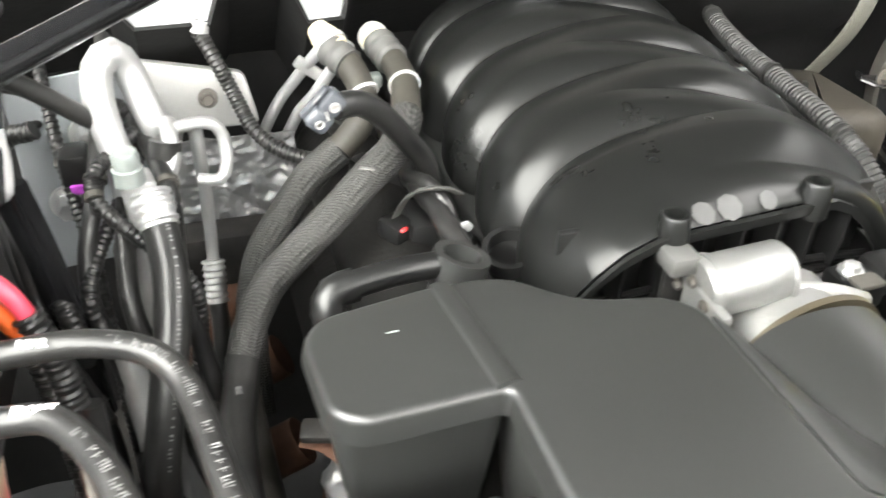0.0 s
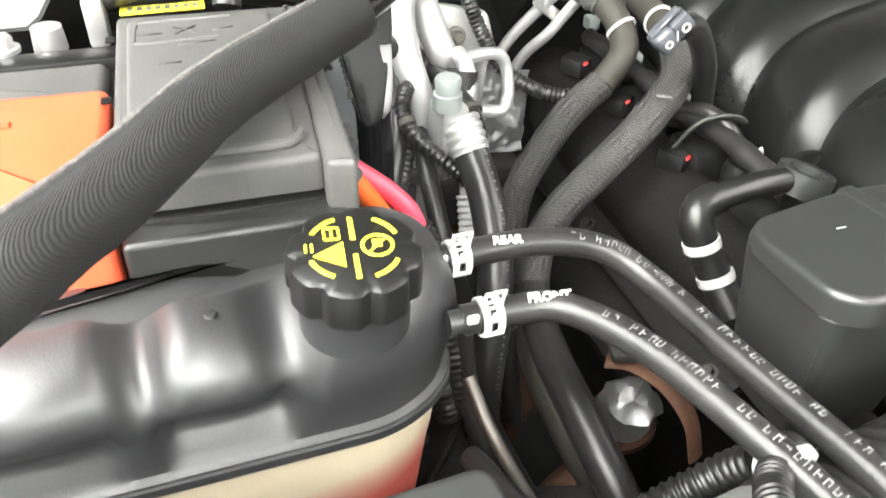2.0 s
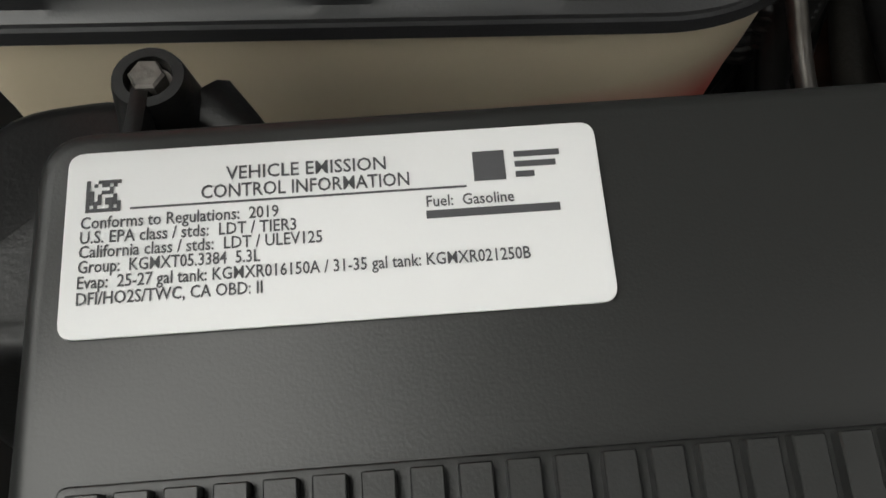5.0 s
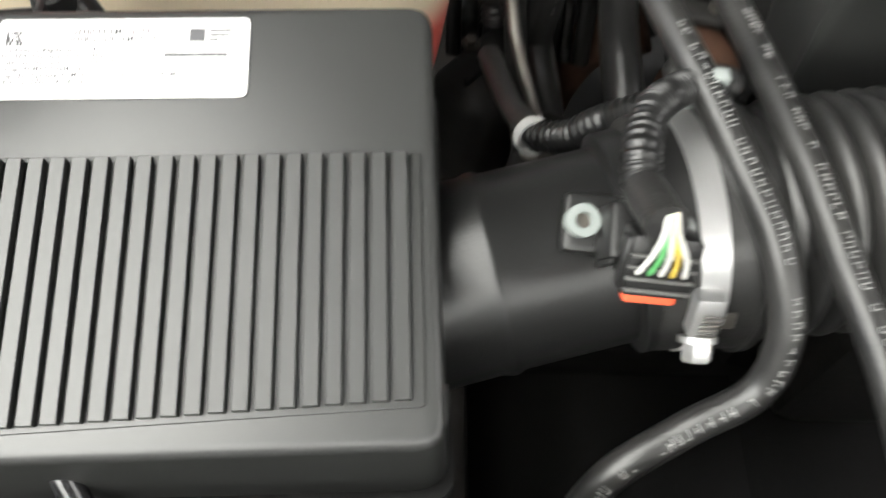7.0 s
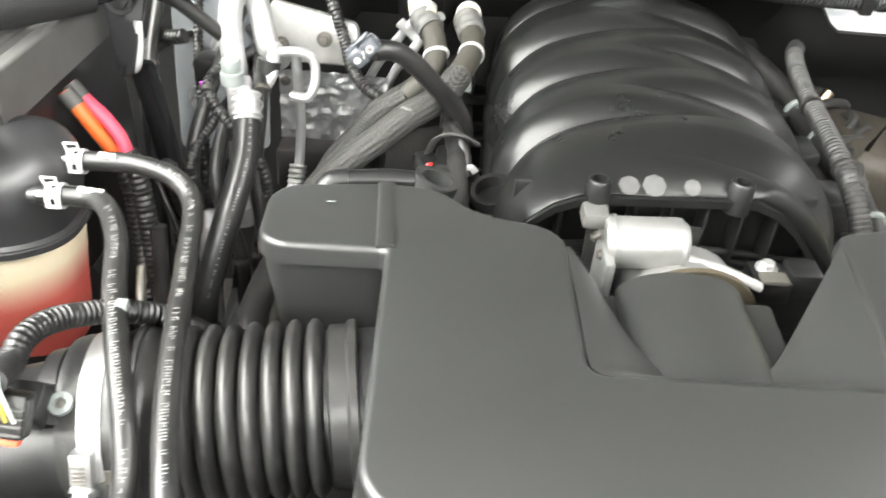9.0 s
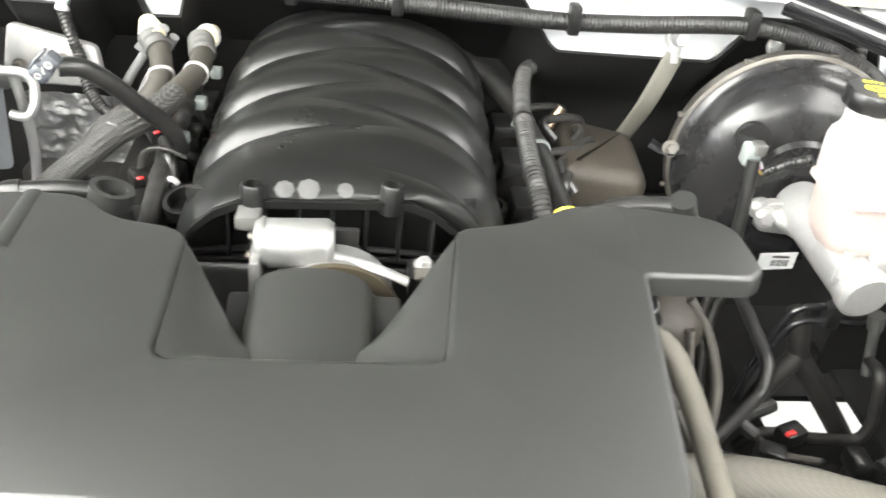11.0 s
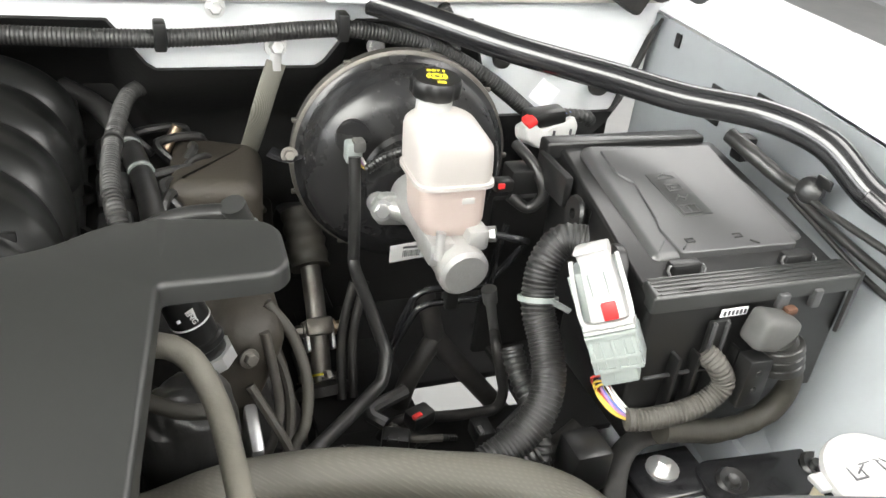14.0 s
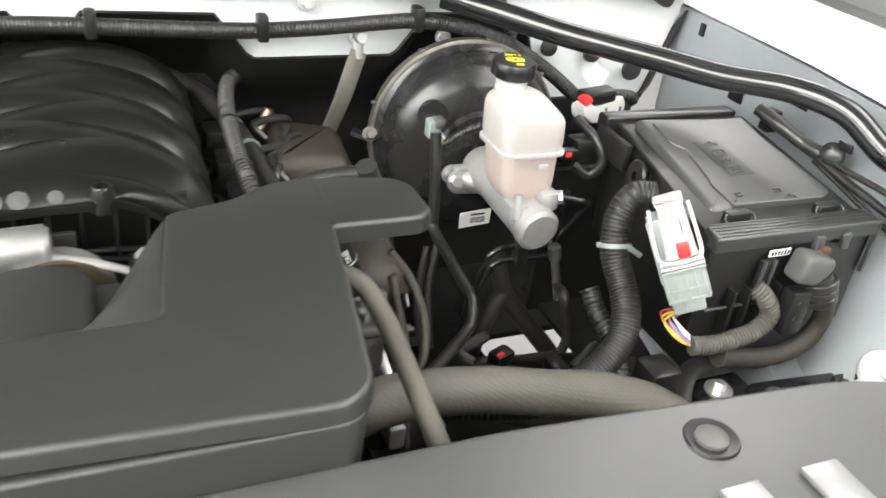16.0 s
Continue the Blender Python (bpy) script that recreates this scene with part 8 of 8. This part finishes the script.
# ---- radiator hose and small hoses at the engine's front ----
rh = thing("radiator_hose", (0.38, -0.06, 0.95), "thick dusty upper radiator hose", "hose")
part("hose", tube([(0.1, -0.06, 0.97), (0.2, -0.075, 0.99), (0.26, -0.07, 1.0), (0.32, -0.055, 0.985), (0.38, -0.055, 0.975), (0.434, -0.068, 0.97), (0.486, -0.092, 0.975), (0.53, -0.13, 0.975), (0.56, -0.18, 0.955), (0.575, -0.24, 0.93), (0.58, -0.32, 0.91)], 0.0235, 28), HOSE_CLOTH, rh)
part("spring_clamp", lathe([(0.0238, 0), (0.0252, 0), (0.0252, 0.014), (0.0238, 0.014)], (0.575, -0.236, 0.932), (0.02, -0.8, -0.25), 28), STEEL_DULL, rh)
bv = thing("bypass_hose", (0.26, -0.08, 1.05), "worn thin rubber hose over the radiator hose", "hose")
part("hose", tube([(0.2, -0.03, 1.11), (0.225, -0.03, 1.118), (0.245, -0.04, 1.11), (0.258, -0.062, 1.09), (0.263, -0.09, 1.075), (0.266, -0.13, 1.06), (0.272, -0.18, 1.035), (0.28, -0.23, 1.0), (0.29, -0.28, 0.95)], 0.0092, 16), RUBBER_DUSTY, bv)
part("clamp", lathe([(0.0096, 0), (0.0108, 0), (0.0108, 0.006), (0.0096, 0.006)], (0.285, -0.25, 0.975), (0.2, -0.6, -0.6), 18), STEEL_DULL, bv)
ot = thing("oil_filler", (0.25, 0.05, 1.0), "black oil filler neck with white print", "oil filler")
OA, OB = Vector((0.238, 0.052, 1.118)), Vector((0.268, 0.044, 1.036))
OX = (OB - OA).normalized()
part("neck", tube([OA, OA.lerp(OB, 0.5), OB], 0.0165, 28), PLASTIC_FINE, ot)
for d in (0.012, 0.04):
    part("ring", lathe([(0.0166, 0), (0.0172, 0), (0.0172, 0.0014), (0.0166, 0.0014)], OA + OX * d, OX, 32), PAPER, ot)
part("collar", lathe([(0.017, 0), (0.019, 0.002), (0.019, 0.007), (0.017, 0.009)], OA + OX * 0.058, OX, 28), PLASTIC_FINE, ot)
part("nut", lathe([(0.0005, 0), (0.0215, 0), (0.0215, 0.012), (0.0005, 0.012)], OB - OX * 0.012, OX, 8), ALUMINIUM, ot)
ON = Vector((-0.05, -0.75, 0.62))
ON = (ON - OX * OX.dot(ON)).normalized()
OM = Matrix.Translation(OA + OX * 0.036 + ON * 0.0166) @ Matrix((OX.cross(ON) * -1, OX * -1, ON)).transposed().to_4x4()
part("print", writing("7", 0.013, OM @ pose(0.002, 0.002, 0.0006, 0, 0, 20), 0.0004, 0.0002), PAPER, ot)
part("print", writing("ENG", 0.0068, OM @ pose(-0.002, 0.012, 0.0006, 0, 0, -80), 0.0004, 0.0001), PAPER, ot)
part("print", box((OM @ Vector((-0.009, 0.007, 0.0004))), (0.003, 0.003, 0.0008), 0.0002, 1, OM.to_3x3()), PAPER, ot)
for k in range(4):
    solo("ignition_coil", box((0.2, 0.18 + 0.09 * k, 1.03), (0.035, 0.045, 0.04), 0.006), PLASTIC_FINE, (0.2, 0.18 + 0.09 * k, 1.01), "black ignition coil beside the manifold", "coil", "coils beside the manifold")
el = thing("crossover_elbow", (0.3, 0.09, 1.1), "grey-black hose elbow behind the cover", "elbow")
part("tube", tube([(0.22, 0.125, 1.118), (0.25, 0.128, 1.128), (0.285, 0.125, 1.132), (0.3, 0.122, 1.13)], 0.0085, 14), RUBBER, el)
part("joint", tube([(0.297, 0.12, 1.142), (0.302, 0.122, 1.128), (0.315, 0.118, 1.1)], 0.0115, 14), PLASTIC, el)
part("ring", lathe([(0.012, 0), (0.0135, 0), (0.0135, 0.004), (0.012, 0.004)], (0.306, 0.12, 1.12), (0.3, 0, -1), 18), GREYPL, el)
eo = thing("engine_boot", (0.25, -0.01, 0.95), "crumpled black rubber boot at the engine front", "boot")
ebm = box((0.243, 0.0, 0.985), (0.075, 0.06, 0.13), 0.028, 6)
bmesh.ops.subdivide_edges(ebm, edges=ebm.edges[:], cuts=2, use_grid_fill=True)
for v in ebm.verts:
    v.co += (v.co - Vector((0.243, 0.0, 0.985))).normalized() * (0.009 * noise.noise(v.co * 38) + 0.004 * noise.noise(v.co * 95))
part("boot", ebm, RUBBER, eo, sharp=60)
part("lip", tube([(0.212, -0.02, 1.06), (0.24, -0.034, 1.056), (0.272, -0.03, 1.05)], 0.006, 10, wobble=0.15), RUBBER_WORN, eo)
bq = thing("bracket_plate", (0.3, 0.03, 0.9), "bare aluminium engine bracket", "bracket")
part("plate", box((0.3, 0.05, 0.925), (0.012, 0.05, 0.075), 0.004, 2, Matrix.Rotation(0.3, 3, "X")), ALUMINIUM, bq)
part("foot", box((0.304, 0.01, 0.89), (0.02, 0.05, 0.03), 0.006), CAST, bq)
sg = thing("side_casting", (0.3, 0.1, 0.95), "dusty brown casting on the engine side", "casting")
scm = box((0.285, 0.14, 0.97), (0.07, 0.15, 0.17), 0.03, 5, Matrix.Rotation(0.35, 3, "Y"))
for v in scm.verts:
    v.co += Vector((0.006 * noise.noise(v.co * 30), 0.004 * noise.noise(v.co * 45), 0))
part("body", scm, MUD, sg, sharp=60)
part("edge_bead", tube([(0.315, 0.07, 1.04), (0.322, 0.062, 1.0), (0.326, 0.056, 0.96), (0.318, 0.05, 0.925), (0.305, 0.045, 0.905)], 0.0045, 10), STEEL_DULL, sg)
part("bolt", bolt((0.3, 0.062, 1.02), (0.3, -1, 0.3), 0.006, 0.008), STEEL_DULL, sg)
solo("thin_lead", tube([(0.322, 0.1, 1.05), (0.343, 0.085, 1.02), (0.352, 0.06, 0.985), (0.345, 0.035, 0.955), (0.332, 0.02, 0.935), (0.35, -0.02, 0.9)], 0.0055, 10), RUBBER_WORN, (0.34, 0.06, 0.98), "dark lead looping down the engine side", "cable")
solo("thin_lead", tube([(0.31, 0.13, 1.03), (0.33, 0.11, 0.99), (0.34, 0.08, 0.95), (0.33, 0.04, 0.9), (0.32, 0.0, 0.86)], 0.005, 8), RUBBER_WORN, (0.33, 0.08, 0.95), "dark lead down the engine side", "cable")
solo("thin_lead", tube([(0.3, 0.06, 0.99), (0.318, 0.04, 0.96), (0.335, 0.01, 0.93), (0.345, -0.03, 0.9)], 0.0045, 8), RUBBER_WORN, (0.32, 0.04, 0.95), "worn rubber lead down the engine side", "cable")
FW = [([(0.549, 0.235, 0.87), (0.531, 0.23, 0.843), (0.516, 0.23, 0.806), (0.506, 0.23, 0.75), (0.5, 0.23, 0.7)], 0.0125), ([(0.549, 0.235, 0.87), (0.583, 0.23, 0.827), (0.618, 0.23, 0.783), (0.649, 0.23, 0.743), (0.68, 0.23, 0.7)], 0.0135), ([(0.535, 0.25, 0.93), (0.539, 0.243, 0.913), (0.547, 0.238, 0.882), (0.551, 0.235, 0.865)], 0.0125),
      ([(0.45, 0.05, 0.84), (0.5, 0.03, 0.83), (0.56, 0.03, 0.83), (0.62, 0.05, 0.84), (0.66, 0.06, 0.86)], 0.012), ([(0.47, 0.33, 0.9), (0.45, 0.3, 0.84), (0.44, 0.25, 0.78)], 0.006), ([(0.485, 0.33, 0.9), (0.465, 0.3, 0.84), (0.455, 0.25, 0.78)], 0.006)]
FW += [([(0.611, 0.2, 0.895), (0.589, 0.15, 0.917), (0.602, 0.15, 0.871), (0.608, 0.15, 0.844), (0.601, 0.15, 0.82), (0.566, 0.15, 0.819), (0.532, 0.15, 0.822), (0.497, 0.15, 0.828), (0.473, 0.15, 0.823), (0.459, 0.15, 0.804)], 0.0066)]
rnd = random.Random(21)
for k in range(9):
    a = Vector((rnd.uniform(0.44, 0.6), rnd.uniform(0.05, 0.13), rnd.uniform(0.83, 0.87)))
    b = a + Vector((rnd.uniform(-0.05, 0.05), rnd.uniform(-0.04, 0.04), rnd.uniform(-0.02, 0.02)))
    e = b + Vector((rnd.uniform(-0.06, 0.06), rnd.uniform(-0.05, 0.03), rnd.uniform(-0.02, 0.02)))
    solo("axle_loom", tube([a, b, e], rnd.uniform(0.003, 0.008), 9, pitch=0.005 if k % 2 else 0.0, depth=0.0008), LOOM_GREY if k % 3 else TAPE, a, "dusty black loom branch low beside the frame", "wiring harness", "loom branches beside the frame")
for c, m in (((0.49, 0.115, 0.862), REDCLIP), ((0.55, 0.08, 0.86), PLASTIC_GREY), ((0.452, 0.082, 0.868), PLASTIC_FINE), ((0.58, 0.07, 0.85), PLASTIC_FINE)):
    lc2 = thing("axle_plug", c, "small dark connector on the lower loom", "connector", "plugs on the lower loom")
    part("body", box(c, (0.03, 0.022, 0.02), 0.004, 2, Matrix.Rotation(c[0] * 20, 3, "Z")), PLASTIC_FINE, lc2)
    part("lock", box((c[0] - 0.006, c[1] - 0.008, c[2] + 0.01), (0.012, 0.006, 0.005), 0.001, 1, Matrix.Rotation(c[0] * 20, 3, "Z")), m, lc2)
# dark tubes that stand for black looms and a hose
for pts, r in FW:
    solo("suspension_link", tube(pts, r, 12), IRON, pts[1], "dark tube below the booster, standing for looms and a hose", "suspension", "parts below the booster")
# dark panel and blocks added to hide pale surfaces behind
solo("wheel_liner", box((0.765, 0.315, 0.89), (0.25, 0.012, 0.25), 0.005), INSULATION, (0.765, 0.315, 0.89), "dark panel added behind the fuse box to hide the wheelhouse", "liner", kind="structure")
for a in ((0.36, 0.0, 0.6), (0.36, 0.42, 0.62)):
    solo("wheel_liner", box((a[0] + 0.08, a[1] + 0.05, a[2]), (0.1, 0.3, 0.3), 0.03), INSULATION, a, "dark block added beside the frame", "liner", kind="structure")

# ---- radiator cover at the front ----
rc = thing("radiator_cover", (0, -0.5, 1.0), "black plastic radiator cover with raised silver blocks", "cover")
RCO = [(-0.72, -0.238), (-0.2, -0.212), (0.3, -0.214), (0.6, -0.236), (0.72, -0.27), (0.8, -0.36), (0.82, -0.75), (-0.82, -0.75), (-0.8, -0.36)]
part("panel", slab(fillet(RCO, 0.025), 1.05, 1.09, 0.007, lambda x, y: -0.04 * max(0.0, -y - 0.4)), COVER, rc)
part("clip_recess", lathe([(0.016, 0.001), (0.021, 0.002), (0.022, 0.0)], (0.448, -0.268, 1.0895), (0, 0, 1), 28), PLASTIC_FINE, rc)
part("push_clip", lathe([(0.013, 0), (0.0128, 0.003), (0.009, 0.0055), (0.0005, 0.0065)], (0.447, -0.269, 1.0905), (0, 0, 1), 24), PLASTIC_GREY, rc)
for k in range(9):
    x = 0.508 - 0.074 * k
    part("silver_bar", box((x, -0.338, 1.0915), (0.034, 0.046, 0.005), 0.0015), SILVER, rc, "raised silver block")
